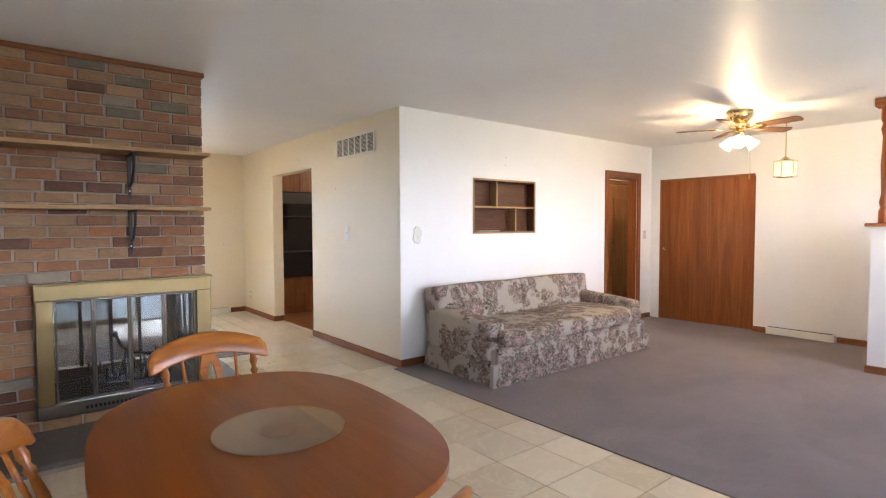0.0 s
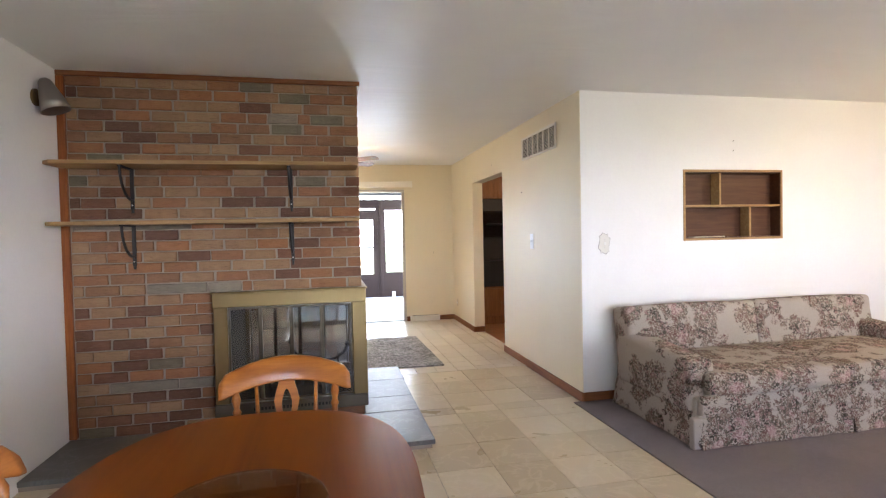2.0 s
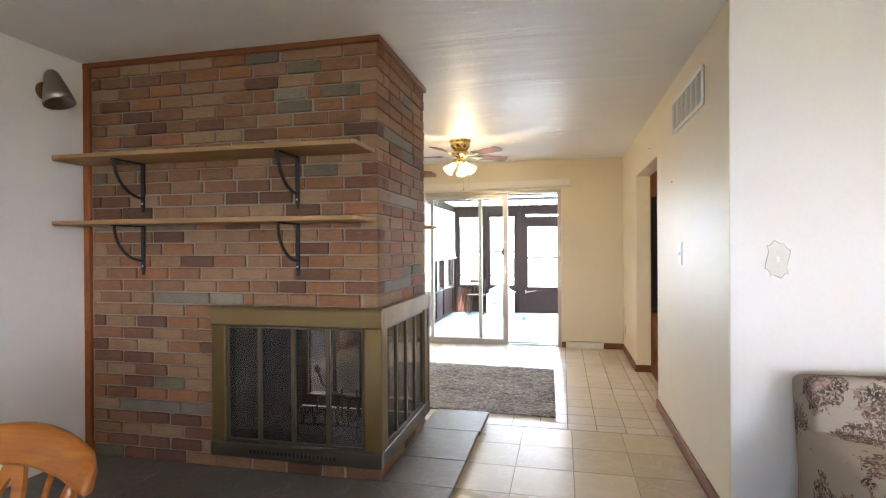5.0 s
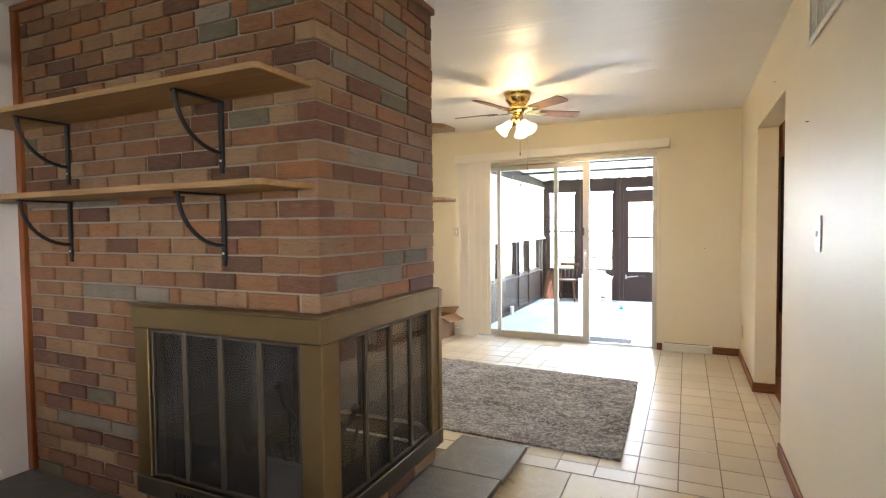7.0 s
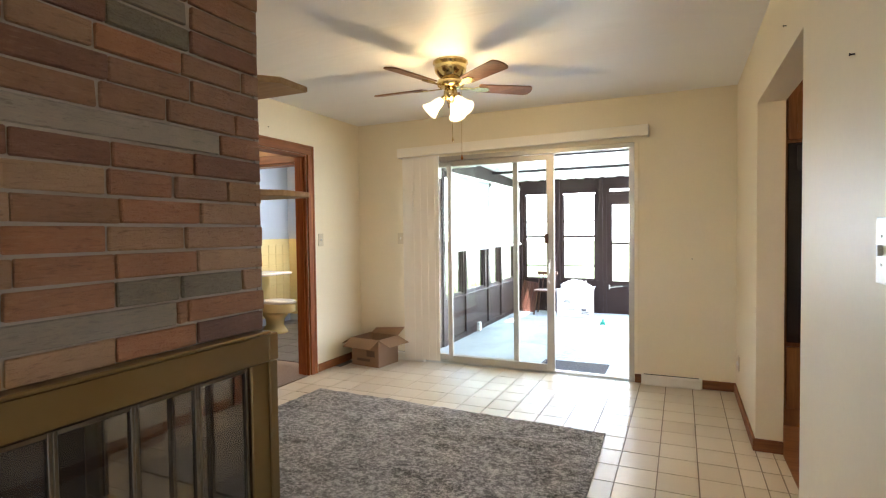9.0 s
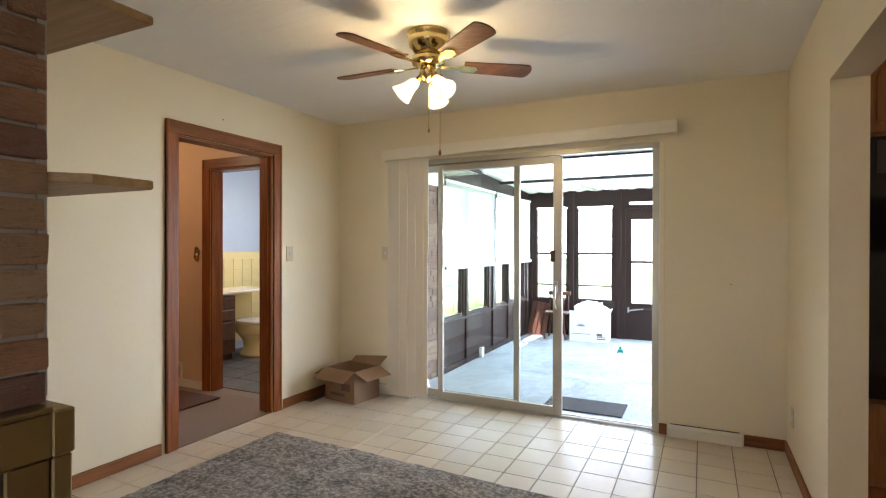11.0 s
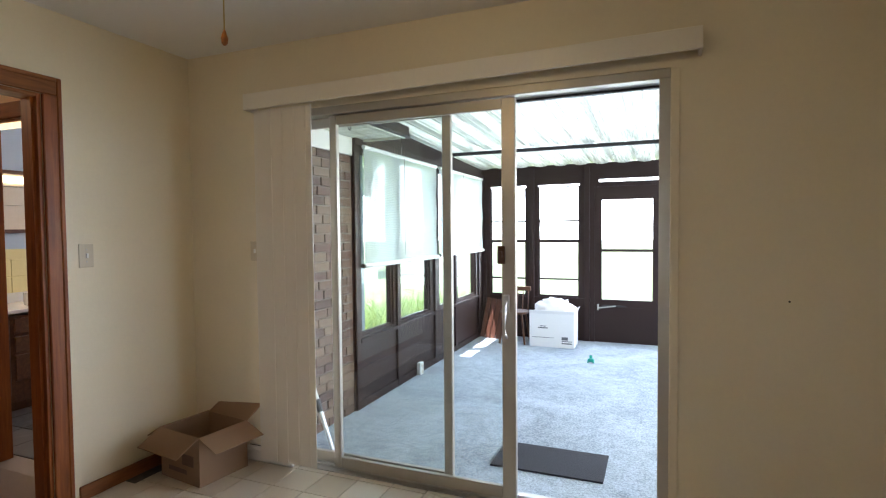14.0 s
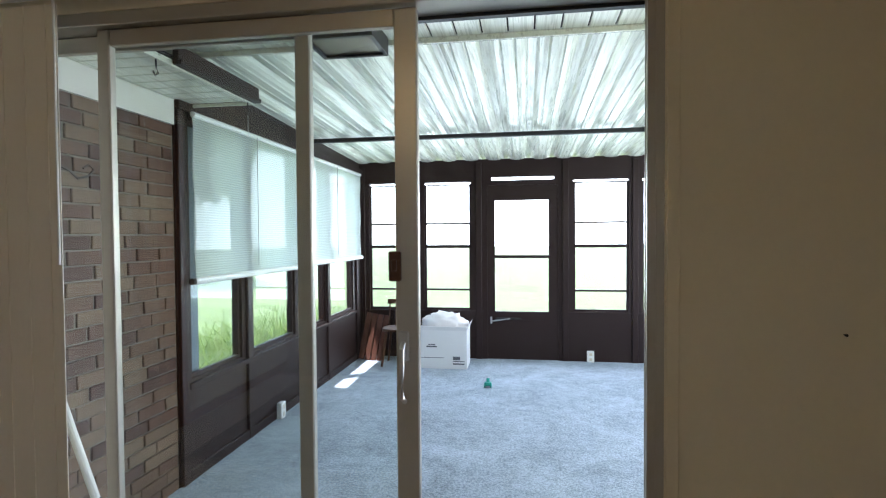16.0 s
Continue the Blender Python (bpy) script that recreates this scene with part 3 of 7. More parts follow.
structure("wall_left_dining", box(DINE_X - 0.12, DINE_X, SOUTH_Y - 0.12, 5.03, -0.1, CZ), WHITE, "white painted dining-room wall", "wall")
structure("wall_closet", wall_along_y(CLOSET_X, CLOSET_X + 0.12, SOUTH_Y - 0.12, SOFA_Y, -0.1, CZ, [(2.66, 3.90, -0.1, 1.97)]), WHITE, "white painted entry wall with a closet opening", "wall")
structure("wall_south", wall_along_x(SOUTH_Y - 0.12, SOUTH_Y, DINE_X, CLOSET_X, -0.1, CZ, [(0.55, 1.7, 0.9, 2.1), (3.8, 5.6, 0.9, 2.1)]), WHITE, "white painted window wall behind the dining table", "wall")
structure("closet_back", box(CLOSET_X + 0.6, CLOSET_X + 0.7, 2.4, 4.2, -0.1, CZ), WHITE, "plain closet back wall", "wall")
# kitchen, hall and bathroom shells
structure("wall_kitchen_east", box(5.5, 5.6, 4.16, 8.57, -0.1, CZ), CREAM, "plain cream kitchen wall", "wall")
structure("wall_inner_hall", box(5.6, 8.7, 4.95, 5.05, -0.1, CZ), WHITE, "plain wall beyond the living-room doorway", "wall")
structure("wall_inner_hall_end", box(8.6, 8.7, 4.04, 4.95, -0.1, CZ), WHITE, "plain end wall of the inner hall", "wall")
structure("wall_inner_hall_south", box(7.22, 8.6, 4.04, 4.16, -0.1, CZ), WHITE, "plain inner hall wall", "wall")
structure("floor_inner_hall", box(5.6, 8.7, 4.04, 4.95, -0.12, 0.006), MAUVE, "mauve carpet of the inner hall", "carpet")
structure("ceiling_inner_hall", box(7.3, 8.7, 4.0, 5.05, CZ, CZ + 0.1), CEILING, "white inner hall ceiling", "ceiling")
structure("wall_hall_north", wall_along_x(7.75, 7.87, -3.45, LEFT_X - 0.12, -0.1, CZ, [(-1.725, -0.98, -0.1, 2.0)]), SAND, "warm beige hall wall with the bathroom doorway", "wall")
structure("wall_hall_west", box(-3.57, -3.45, 5.2, 7.87, -0.1, CZ), SAND, "warm beige wall at the end of the hall", "wall")
structure("wall_hall_south", box(-3.57, -0.91, 5.18, 5.3, -0.1, CZ), SAND, "plain beige hall wall", "wall")
structure("wall_bath_west", box(-3.22, -3.1, 7.87, 10.1, -0.1, CZ), BLUE, "pale blue bathroom wall", "wall")
structure("wall_bath_north", wall_along_x(9.98, 10.1, -3.22, -0.55, -0.1, CZ, [(-2.3, -1.5, 1.3, 2.0)]), BLUE, "pale blue bathroom window wall", "wall")
structure("wall_bath_east", box(-0.67, -0.56, 8.57, 10.1, -0.4, CZ), BLUE, "plain bathroom wall against the porch", "wall")


def tile_wainscot():
    t = structure("bath_wainscot", box(-3.1, -3.092, 7.9, 9.98, 0.1, 1.235), YELLOW, "yellow glazed tile wainscot in the bathroom", "wall tile")
    data = mesh_of(box(-0.004, 0.004, -0.072, 0.072, -0.072, 0.072, 0.002), "wall_tile", YELLOW)
    for i in range(14):
        for k in range(7):
            piece("wall_tile", data, t, (-3.088, 7.98 + 0.148 * i, 0.19 + 0.148 * k))
    u = structure("bath_wainscot_end", box(-3.1, -0.67, 9.972, 9.98, 0.1, 1.235), YELLOW, "yellow glazed tile wainscot on the bathroom end wall", "wall tile")


tile_wainscot()


# ---- trim ----
def baseboard(x0, x1, y0, y1, mat, label="stained wooden baseboard"):
    structure("baseboard", box(x0, x1, y0, y1, 0.0, 0.075, 0.004), mat, label, "baseboard")


baseboard(HALL_X - 0.014, HALL_X, SOFA_Y - 0.014, 5.93, OAK_Y)
baseboard(HALL_X - 0.014, HALL_X, 7.19, BACK_Y - 0.014, OAK_Y)
baseboard(HALL_X - 0.014, HALL_X + 0.14, 7.176, 7.189, OAK_X)
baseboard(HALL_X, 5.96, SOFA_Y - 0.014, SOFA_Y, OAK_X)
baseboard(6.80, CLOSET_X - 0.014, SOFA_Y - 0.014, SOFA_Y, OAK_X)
baseboard(CLOSET_X - 0.014, CLOSET_X, 2.50, 2.655, OAK_Y)
baseboard(CLOSET_X - 0.014, CLOSET_X, -1.0, 1.78, OAK_Y)
baseboard(1.978, 2.03, BACK_Y - 0.014, BACK_Y, OAK_X)
baseboard(2.50, HALL_X, BACK_Y - 0.014, BACK_Y, OAK_X)
baseboard(LEFT_X, -0.3, BACK_Y - 0.014, BACK_Y, OAK_X)
baseboard(LEFT_X, LEFT_X + 0.014, 7.66, BACK_Y - 0.014, OAK_Y)
baseboard(LEFT_X, LEFT_X + 0.014, 5.05, 6.59, OAK_Y)
baseboard(-3.1, -1.82, 7.736, 7.75, VENT_WHITE, "pale painted hall baseboard")


def casing_y(name, x, side, y0, y1, top, label, width=0.085, through_to=None):
    """Door trim on a wall that runs along y; side is +1 where the trim stands out towards +x."""
    t = thing(name, (x, (y0 + y1) / 2, 0), label, "door frame", kind="structure")
    a, b = (x, x + 0.018 * side) if side > 0 else (x - 0.018, x)
    part("jamb_trim", boxes((a, b, y0 - width, y0, 0, top), (a - 0.006 * (side < 0), b + 0.006 * (side > 0), y0 - width, y0 - width + 0.022, 0, top + width), bevel=0.004), OAK, t)
    part("jamb_trim", boxes((a, b, y1, y1 + width, 0, top), (a - 0.006 * (side < 0), b + 0.006 * (side > 0), y1 + width - 0.022, y1 + width, 0, top + width), bevel=0.004), OAK, t)
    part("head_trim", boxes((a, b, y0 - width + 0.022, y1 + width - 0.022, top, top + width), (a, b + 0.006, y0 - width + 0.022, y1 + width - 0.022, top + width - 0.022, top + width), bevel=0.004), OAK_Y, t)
    if through_to is not None:
        lo, hi = sorted((x, through_to))
        part("jamb", box(lo, hi, y0, y0 + 0.018, 0, top, 0.002), OAK, t)
        part("jamb", box(lo, hi, y1 - 0.018, y1, 0, top, 0.002), OAK, t)
        part("head", box(lo, hi, y0 + 0.018, y1 - 0.018, top - 0.018, top, 0.002), OAK_Y, t)
        mid = (lo + hi) / 2
        part("stop", boxes((mid, mid + 0.035, y0 + 0.018, y0 + 0.03, 0, top - 0.018), (mid, mid + 0.035, y1 - 0.03, y1 - 0.018, 0, top - 0.018)), OAK, t)
    return t


def casing_x(name, y, x0, x1, top, label, width=0.085, through_to=None):
    t = thing(name, ((x0 + x1) / 2, y, 0), label, "door frame", kind="structure")
    part("jamb_trim", boxes((x0 - width, x0, y - 0.018, y, 0, top), (x0 - width, x0 - width + 0.022, y - 0.024, y, 0, top + width), bevel=0.004), OAK, t)
    part("jamb_trim", boxes((x1, x1 + width, y - 0.018, y, 0, top), (x1 + width - 0.022, x1 + width, y - 0.024, y, 0, top + width), bevel=0.004), OAK, t)
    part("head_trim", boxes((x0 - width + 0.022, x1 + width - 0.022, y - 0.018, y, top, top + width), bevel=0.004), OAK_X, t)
    if through_to is not None:
        part("jamb", box(x0, x0 + 0.018, y, through_to, 0, top, 0.002), OAK, t)
        part("jamb", box(x1 - 0.018, x1, y, through_to, 0, top, 0.002), OAK, t)
        part("head", box(x0 + 0.018, x1 - 0.018, y, through_to, top - 0.018, top, 0.002), OAK_X, t)
    return t


casing_y("door_frame_hall", LEFT_X, 1, 6.70, 7.545, 2.03, "stained wooden casing round the open hall doorway", through_to=LEFT_X - 0.12)
casing_x("door_frame_bath", 7.75, -1.725, -0.98, 2.0, "reddish wooden casing round the open bathroom doorway", 0.088, 7.87)
casing_x("door_frame_living", SOFA_Y, 6.04, 6.72, 1.98, "stained wooden casing round the living-room doorway", 0.075, SOFA_Y + 0.12)


def panel_door(name, hinge, width, height, angle, label):
    t = thing(name, hinge, label, "door", kind="structure")
    x, y, z = hinge
    bm = boxes((x, x + width, y - 0.018, y + 0.018, z + 0.01, z + height))
    part("leaf", bm, KITCHEN_WOOD, t)
    part("raised_panel", boxes((x + 0.12, x + width - 0.12, y - 0.026, y - 0.018, z + 0.2, z + height - 0.2), bevel=0.006), KITCHEN_WOOD, t)
    part("door_handle", rod((x + width - 0.06, y - 0.018, z + 1.0), (x + width - 0.06, y - 0.07, z + 1.0), 0.022, 12), BRIGHT_BRASS, t)
    t.rotation_euler = (0, 0, radians(angle))
    return t


panel_door("door_living", (7.35, 4.93, 0), 0.72, 1.98, 0, "light brown wooden door closed in the inner hall")
casing_x("door_frame_inner", 4.95, 7.34, 8.08, 1.99, "stained wooden casing round the inner hall door", 0.075)
panel_door("door_hall_end", (-3.4, 6.2, 0), 0.8, 2.0, 90, "dark reddish wooden door at the end of the hall")


def sliding_closet():
    t = thing("door_closet", (CLOSET_X, 3.28, 0), "pair of plain reddish lauan closet doors, closed", "closet door", kind="structure")
    part("door_leaf", box(CLOSET_X + 0.010, CLOSET_X + 0.035, 3.24, 3.895, 0.012, 1.95, 0.003), CLOSET, t)
    part("door_leaf", box(CLOSET_X + 0.040, CLOSET_X + 0.065, 2.665, 3.29, 0.012, 1.95, 0.003), CLOSET, t)
    part("head_rail", box(CLOSET_X - 0.006, CLOSET_X + 0.03, 2.66, 3.90, 1.945, 1.972, 0.002), OAK_Y, t)
    part("side_trim", box(CLOSET_X - 0.004, CLOSET_X + 0.02, 3.888, 3.902, 0, 1.945, 0.002), OAK, t)
    part("side_trim", box(CLOSET_X - 0.004, CLOSET_X + 0.02, 2.652, 2.666, 0, 1.945, 0.002), OAK, t)
    part("finger_pull", turned([(0.022, 0), (0.022, 0.004), (0.012, 0.004)], 14, (CLOSET_X + 0.010, 3.84, 1.0), Matrix.Rotation(radians(-90), 4, "Y")), BRIGHT_BRASS, t)


sliding_closet()


# ---- windows behind the walker ----
def plain_window(name, x0, x1, y, z0, z1, bars, label):
    t = thing(name, ((x0 + x1) / 2, y, z0), label, "window", kind="structure")
    part("window_frame", boxes((x0, x1, y, y + 0.07, z0, z0 + 0.05), (x0, x1, y, y + 0.07, z1 - 0.05, z1), (x0, x0 + 0.05, y, y + 0.07, z0 + 0.05, z1 - 0.05), (x1 - 0.05, x1, y, y + 0.07, z0 + 0.05, z1 - 0.05)), ALU_PAINT, t)
    step = (x1 - x0) / (bars + 1)
    for i in range(1, bars + 1):
        part("mullion", box(x0 + step * i - 0.025, x0 + step * i + 0.025, y + 0.01, y + 0.06, z0 + 0.05, z1 - 0.05), ALU_PAINT, t)
    p = part("pane", box(x0 + 0.05, x1 - 0.05, y + 0.03, y + 0.036, z0 + 0.05, z1 - 0.05), GLASS, t)
    p.visible_shadow = False


# dining and living-room windows are assumed, out of view, to admit daylight
plain_window("window_dining", 0.55, 1.7, SOUTH_Y - 0.1, 0.9, 2.1, 1, "assumed white framed dining window with upright bars, out of view")
plain_window("window_living", 3.8, 5.6, SOUTH_Y - 0.1, 0.9, 2.1, 2, "assumed white framed living-room picture window, out of view")
plain_window("window_bath", -2.3, -1.5, 10.0, 1.3, 2.0, 1, "small white bathroom window")

# ---- fireplace ----
FX0, FX1, FY0, FY1 = DINE_X, 1.03, 4.065, 5.03
B = 0.012
chimney = thing("chimney_breast", (0.1, 4.5, 0), "floor-to-ceiling brick fireplace wall in mixed red, tan and grey bricks", "fireplace", kind="structure")
core = part("masonry_core", boxes((FX0 + 0.02, 0.04, FY0 + B, FY1, 0, CZ), (0.04, FX1 - B, FY0 + B, FY1, 0.965, CZ), (0.04, FX1 - B, FY0 + B, FY1, 0, 0.115)), MORTAR, chimney, "pale grey mortar")
firebox = part("firebox", boxes((0.045, 0.10, FY0 + 0.10, FY1 - 0.05, 0.115, 0.96), (0.045, 0.99, FY0 + 0.06, FY1 - 0.05, 0.115, 0.135), (0.045, 0.99, FY0 + 0.06, FY1 - 0.05, 0.945, 0.96)), SOOT, chimney, "soot-blackened firebrick")
part("edge_trim", box(FX0, FX0 + 0.045, FY0 - 0.02, FY0 + 0.02, 0.062, CZ - 0.035, 0.004), OAK, chimney, "stained wooden edge strip")
part("top_trim", boxes((FX0, FX1 + 0.022, FY0 - 0.022, FY0 + 0.01, CZ - 0.035, CZ - 0.001), (FX1 - 0.01, FX1 + 0.022, FY0 + 0.01, FY1, CZ - 0.035, CZ - 0.001), bevel=0.004), OAK_X, chimney, "stained wooden ceiling moulding")

# brass surround with folding glass doors on the front and on the side
surround = thing("fireplace_surround", (0.55, 4.05, 0.12), "antique brass fireplace surround with smoked folding glass doors", "fireplace screen")
sx0, sx1, sy0, sy1, sz0, sz1 = 0.030, 1.060, 4.022, 5.02, 0.132, 0.972
part("frame_front", boxes((sx0, sx1, sy0, sy0 + 0.045, sz1 - 0.095, sz1), (sx0 + 0.006, sx0 + 0.095, sy0 + 0.006, sy0 + 0.045, sz0 + 0.085, sz1 - 0.095), (sx1 - 0.10, sx1, sy0 + 0.006, sy0 + 0.045, sz0 + 0.085, sz1 - 0.095), bevel=0.004), BRASS, surround)
part("frame_side", boxes((sx1 - 0.045, sx1, sy0 + 0.045, sy1, sz1 - 0.095, sz1), (sx1 - 0.045, sx1 - 0.006, sy0 + 0.045, sy0 + 0.12, sz0 + 0.085, sz1 - 0.095), (sx1 - 0.045, sx1 - 0.006, sy1 - 0.08, sy1, sz0 + 0.085, sz1 - 0.095), bevel=0.004), BRASS, surround)
part("vent_rail", boxes((sx0, sx1, sy0, sy0 + 0.045, sz0, sz0 + 0.085), (sx1 - 0.045, sx1, sy0 + 0.045, sy1, sz0, sz0 + 0.085), bevel=0.004), BRONZE, surround, "darker bronze vent rail")
part("top_ledge", boxes((sx0 - 0.008, sx1 + 0.010, sy0 - 0.010, sy0 + 0.05, sz1, sz1 + 0.012), (sx1 - 0.05, sx1 + 0.010, sy0 + 0.05, sy1, sz1, sz1 + 0.012), bevel=0.003), BRASS, surround)
gz0, gz1 = sz0 + 0.09, sz1 - 0.10
gx0, gx1 = sx0 + 0.10, sx1 - 0.105
w = (gx1 - gx0) / 4
for i in range(4):
    d = part("glass_door", box(gx0 + w * i + 0.012, gx0 + w * (i + 1) - 0.012, sy0 + 0.024, sy0 + 0.029, gz0 + 0.012, gz1 - 0.012), FIRE_GLASS, surround, "smoked fireplace glass")
    part("door_frame", boxes((gx0 + w * i, gx0 + w * i + 0.013, sy0 + 0.015, sy0 + 0.034, gz0, gz1), (gx0 + w * (i + 1) - 0.013, gx0 + w * (i + 1), sy0 + 0.015, sy0 + 0.034, gz0, gz1), (gx0 + w * i + 0.013, gx0 + w * (i + 1) - 0.013, sy0 + 0.015, sy0 + 0.034, gz0, gz0 + 0.013), (gx0 + w * i + 0.013, gx0 + w * (i + 1) - 0.013, sy0 + 0.015, sy0 + 0.034, gz1 - 0.013, gz1), bevel=0.002), BRONZE, d)
by = 5.065
part("frame_back", boxes((sx0, sx1, by - 0.045, by, sz1 - 0.095, sz1), (sx0, sx1, by - 0.045, by, sz0, sz0 + 0.085), (sx0 + 0.006, sx0 + 0.095, by - 0.045, by - 0.006, sz0 + 0.085, sz1 - 0.095), (sx1 - 0.10, sx1, by - 0.045, by - 0.006, sz0 + 0.085, sz1 - 0.095), bevel=0.004), BRASS, surround)
for i in range(4):
    d = part("glass_door", box(gx0 + w * i + 0.012, gx0 + w * (i + 1) - 0.012, by - 0.029, by - 0.024, gz0 + 0.012, gz1 - 0.012), FIRE_GLASS, surround, "smoked fireplace glass")
    part("door_frame", boxes((gx0 + w * i, gx0 + w * i + 0.013, by - 0.034, by - 0.015, gz0, gz1), (gx0 + w * (i + 1) - 0.013, gx0 + w * (i + 1), by - 0.034, by - 0.015, gz0, gz1), bevel=0.002), BRONZE, d)
hy0, hy1 = sy0 + 0.125, sy1 - 0.085
w = (hy1 - hy0) / 4
for i in range(4):
    d = part("glass_door", box(sx1 - 0.029, sx1 - 0.024, hy0 + w * i + 0.012, hy0 + w * (i + 1) - 0.012, gz0 + 0.012, gz1 - 0.012), FIRE_GLASS, surround, "smoked fireplace glass")
    part("door_frame", boxes((sx1 - 0.034, sx1 - 0.015, hy0 + w * i, hy0 + w * i + 0.011, gz0, gz1), (sx1 - 0.034, sx1 - 0.015, hy0 + w * (i + 1) - 0.011, hy0 + w * (i + 1), gz0, gz1), (sx1 - 0.034, sx1 - 0.015, hy0 + w * i + 0.011, hy0 + w * (i + 1) - 0.011, gz0, gz0 + 0.013), (sx1 - 0.034, sx1 - 0.015, hy0 + w * i + 0.011, hy0 + w * (i + 1) - 0.011, gz1 - 0.013, gz1), bevel=0.002), BRONZE, d)
slots = bmesh.new()
for i in range(22):
    box(0.28 + i * 0.024, 0.294 + i * 0.024, sy0 - 0.002, sy0 + 0.002, sz0 + 0.03, sz0 + 0.05, bm=slots)
part("air_slots", slots, DARK_GAP, surround, "row of dark air slots")
grate = thing("fire_grate", (0.55, 4.5, 0.13), "black iron fire grate inside the fireplace", "fire grate")
for i in range(6):
    x = 0.36 + 0.075 * i
    part("bar", tube([(x, 4.33, 0.34), (x, 4.36, 0.24), (x, 4.44, 0.21), (x, 4.68, 0.21), (x, 4.74, 0.3)], 0.009), IRON, grate)
part("rail", rod((0.33, 4.45, 0.2), (0.77, 4.45, 0.2), 0.009), IRON, grate)
part("rail", rod((0.33, 4.66, 0.2), (0.77, 4.66, 0.2), 0.009), IRON, grate)
part("basket_arc", tube([(0.50, 4.42, 0.56), (0.53, 4.42, 0.47), (0.60, 4.42, 0.41), (0.72, 4.42, 0.385), (0.84, 4.42, 0.40), (0.90, 4.42, 0.44), (0.93, 4.42, 0.50)], 0.011), IRON, grate)
for x in (0.50, 0.93):
    part("finial", turned([(0.006, -0.02), (0.02, 0.0), (0.02, 0.012), (0.004, 0.03)], 12, (x, 4.42, 0.55 if x < 0.6 else 0.50)), IRON, grate)
for x in (0.56, 0.66, 0.76, 0.86):
    part("tooth", rod((x, 4.43, 0.205), (x, 4.42, 0.44), 0.007), IRON, grate)
for x, y in ((0.35, 4.45), (0.75, 4.45), (0.35, 4.66), (0.75, 4.66)):
    part("leg", rod((x, y, 0.13), (x, y, 0.2), 0.01), IRON, grate)

# hearth: one low platform of slate slabs on a brick-edged bed
hearth = thing("hearth", (0.4, 3.9, 0), "grey slate hearth stones laid round the fireplace", "hearth", kind="structure")
part("hearth_bed", boxes((FX0, 1.415, 3.47, FY0 + B, 0, 0.030), (FX1 - 0.02, 1.415, FY0 + B, 5.37, 0, 0.030)), MORTAR, hearth)


def slab(x0, x1, y0, y1):
    part("slate_slab", box(x0 + 0.002, x1 - 0.002, y0 + 0.002, y1 - 0.002, 0.030, 0.060, 0.005, segments=2), SLATE, hearth)


for x0, x1, y0, y1 in ((FX0, -0.22, 3.45, 4.06), (-0.22, 1.435, 3.45, 4.06), (1.04, 1.435, 4.06, 4.42), (1.04, 1.435, 4.42, 4.92), (1.04, 1.445, 4.92, 5.37)):
    slab(x0, x1, y0, y1)


# ---- shelves on the brick ----
def shelf(z, y_wall, depth, x0, x1, name, label, facing):
    t = thing(name, ((x0 + x1) / 2, y_wall, z), label, "shelf", "pine shelves on the brick")
    y0, y1 = (y_wall - depth, y_wall) if facing < 0 else (y_wall, y_wall + depth)
    o = [(x0, y1), (x0, y0 + 0.06), (x0 + 0.05, y0 + 0.012), (x0 + 0.4, y0), (x0 + 0.95, y0 + 0.006), (x1 - 0.02, y0), (x1, y0 + 0.015), (x1, y1)] if facing < 0 else [(x0, y0), (x1 - 0.01, y0), (x1 + 0.045, y0 + 0.06), (x1 + 0.045, y1), (x0, y1)]
    part("board", prism(o, z - 0.011, z + 0.011, bevel=0.003), PINE, t)
    return t


def bracket(x, y_wall, z, parent):
    part("bracket", boxes((x - 0.0105, x + 0.0105, y_wall - 0.012, y_wall, z - 0.275, z - 0.012), (x - 0.007, x + 0.007, y_wall - 0.012, y_wall, z - 0.30, z - 0.275), (x - 0.0105, x + 0.0105, y_wall - 0.225, y_wall - 0.012, z - 0.020, z - 0.012)), IRON, parent, "black iron scroll bracket")
    pts = [(x, y_wall - 0.215 + 0.21 * (1 - math.cos(a)), z - 0.018 - 0.20 * math.sin(a)) for a in [radians(90 * i / 10) for i in range(11)]]
    part("scroll", tube(pts, 0.0085), IRON, parent)
    for k in (0.215, 0.25):
        part("screw", rod((x, y_wall - 0.016, z - k), (x, y_wall - 0.011, z - k), 0.005), ALU, parent)


for z in (1.825, 1.455):
    s = shelf(z, FY0 + 0.004, 0.285, -0.855, 1.015, "pine_shelf", "rough pine shelf board on black iron scroll brackets", -1)
    for x in (-0.44, 0.565):
        bracket(x, FY0 - 0.002, z, s)
for z in (1.845, 1.455):
    shelf(z, FY1, 0.2, -0.5, 1.03, "pine_shelf", "pine shelf board on the back of the chimney", 1)

# ---- sconce on the dining wall ----
sc = thing("wall_sconce", (DINE_X, 3.80, 2.2), "pewter cone spotlight sconce, switched off, on the dining wall", "wall lamp")
part("back_plate", turned([(0.05, 0), (0.05, 0.012), (0.03, 0.02)], 18, (DINE_X, 3.80, 2.20), Matrix.Rotation(radians(90), 4, "Y")), BRASS, sc)
part("arm", rod((DINE_X + 0.015, 3.80, 2.2), (DINE_X + 0.06, 3.80, 2.215), 0.01), BRASS, sc)
part("shade", turned([(0.022, 0.115), (0.036, 0.098), (0.068, -0.023), (0.08, -0.08), (0.074, -0.08), (0.022, 0.023)], 20, (DINE_X + 0.085, 3.80, 2.2), Matrix.Rotation(radians(-18), 4, "Y")), PEWTER, sc, "dull pewter cone shade", True)

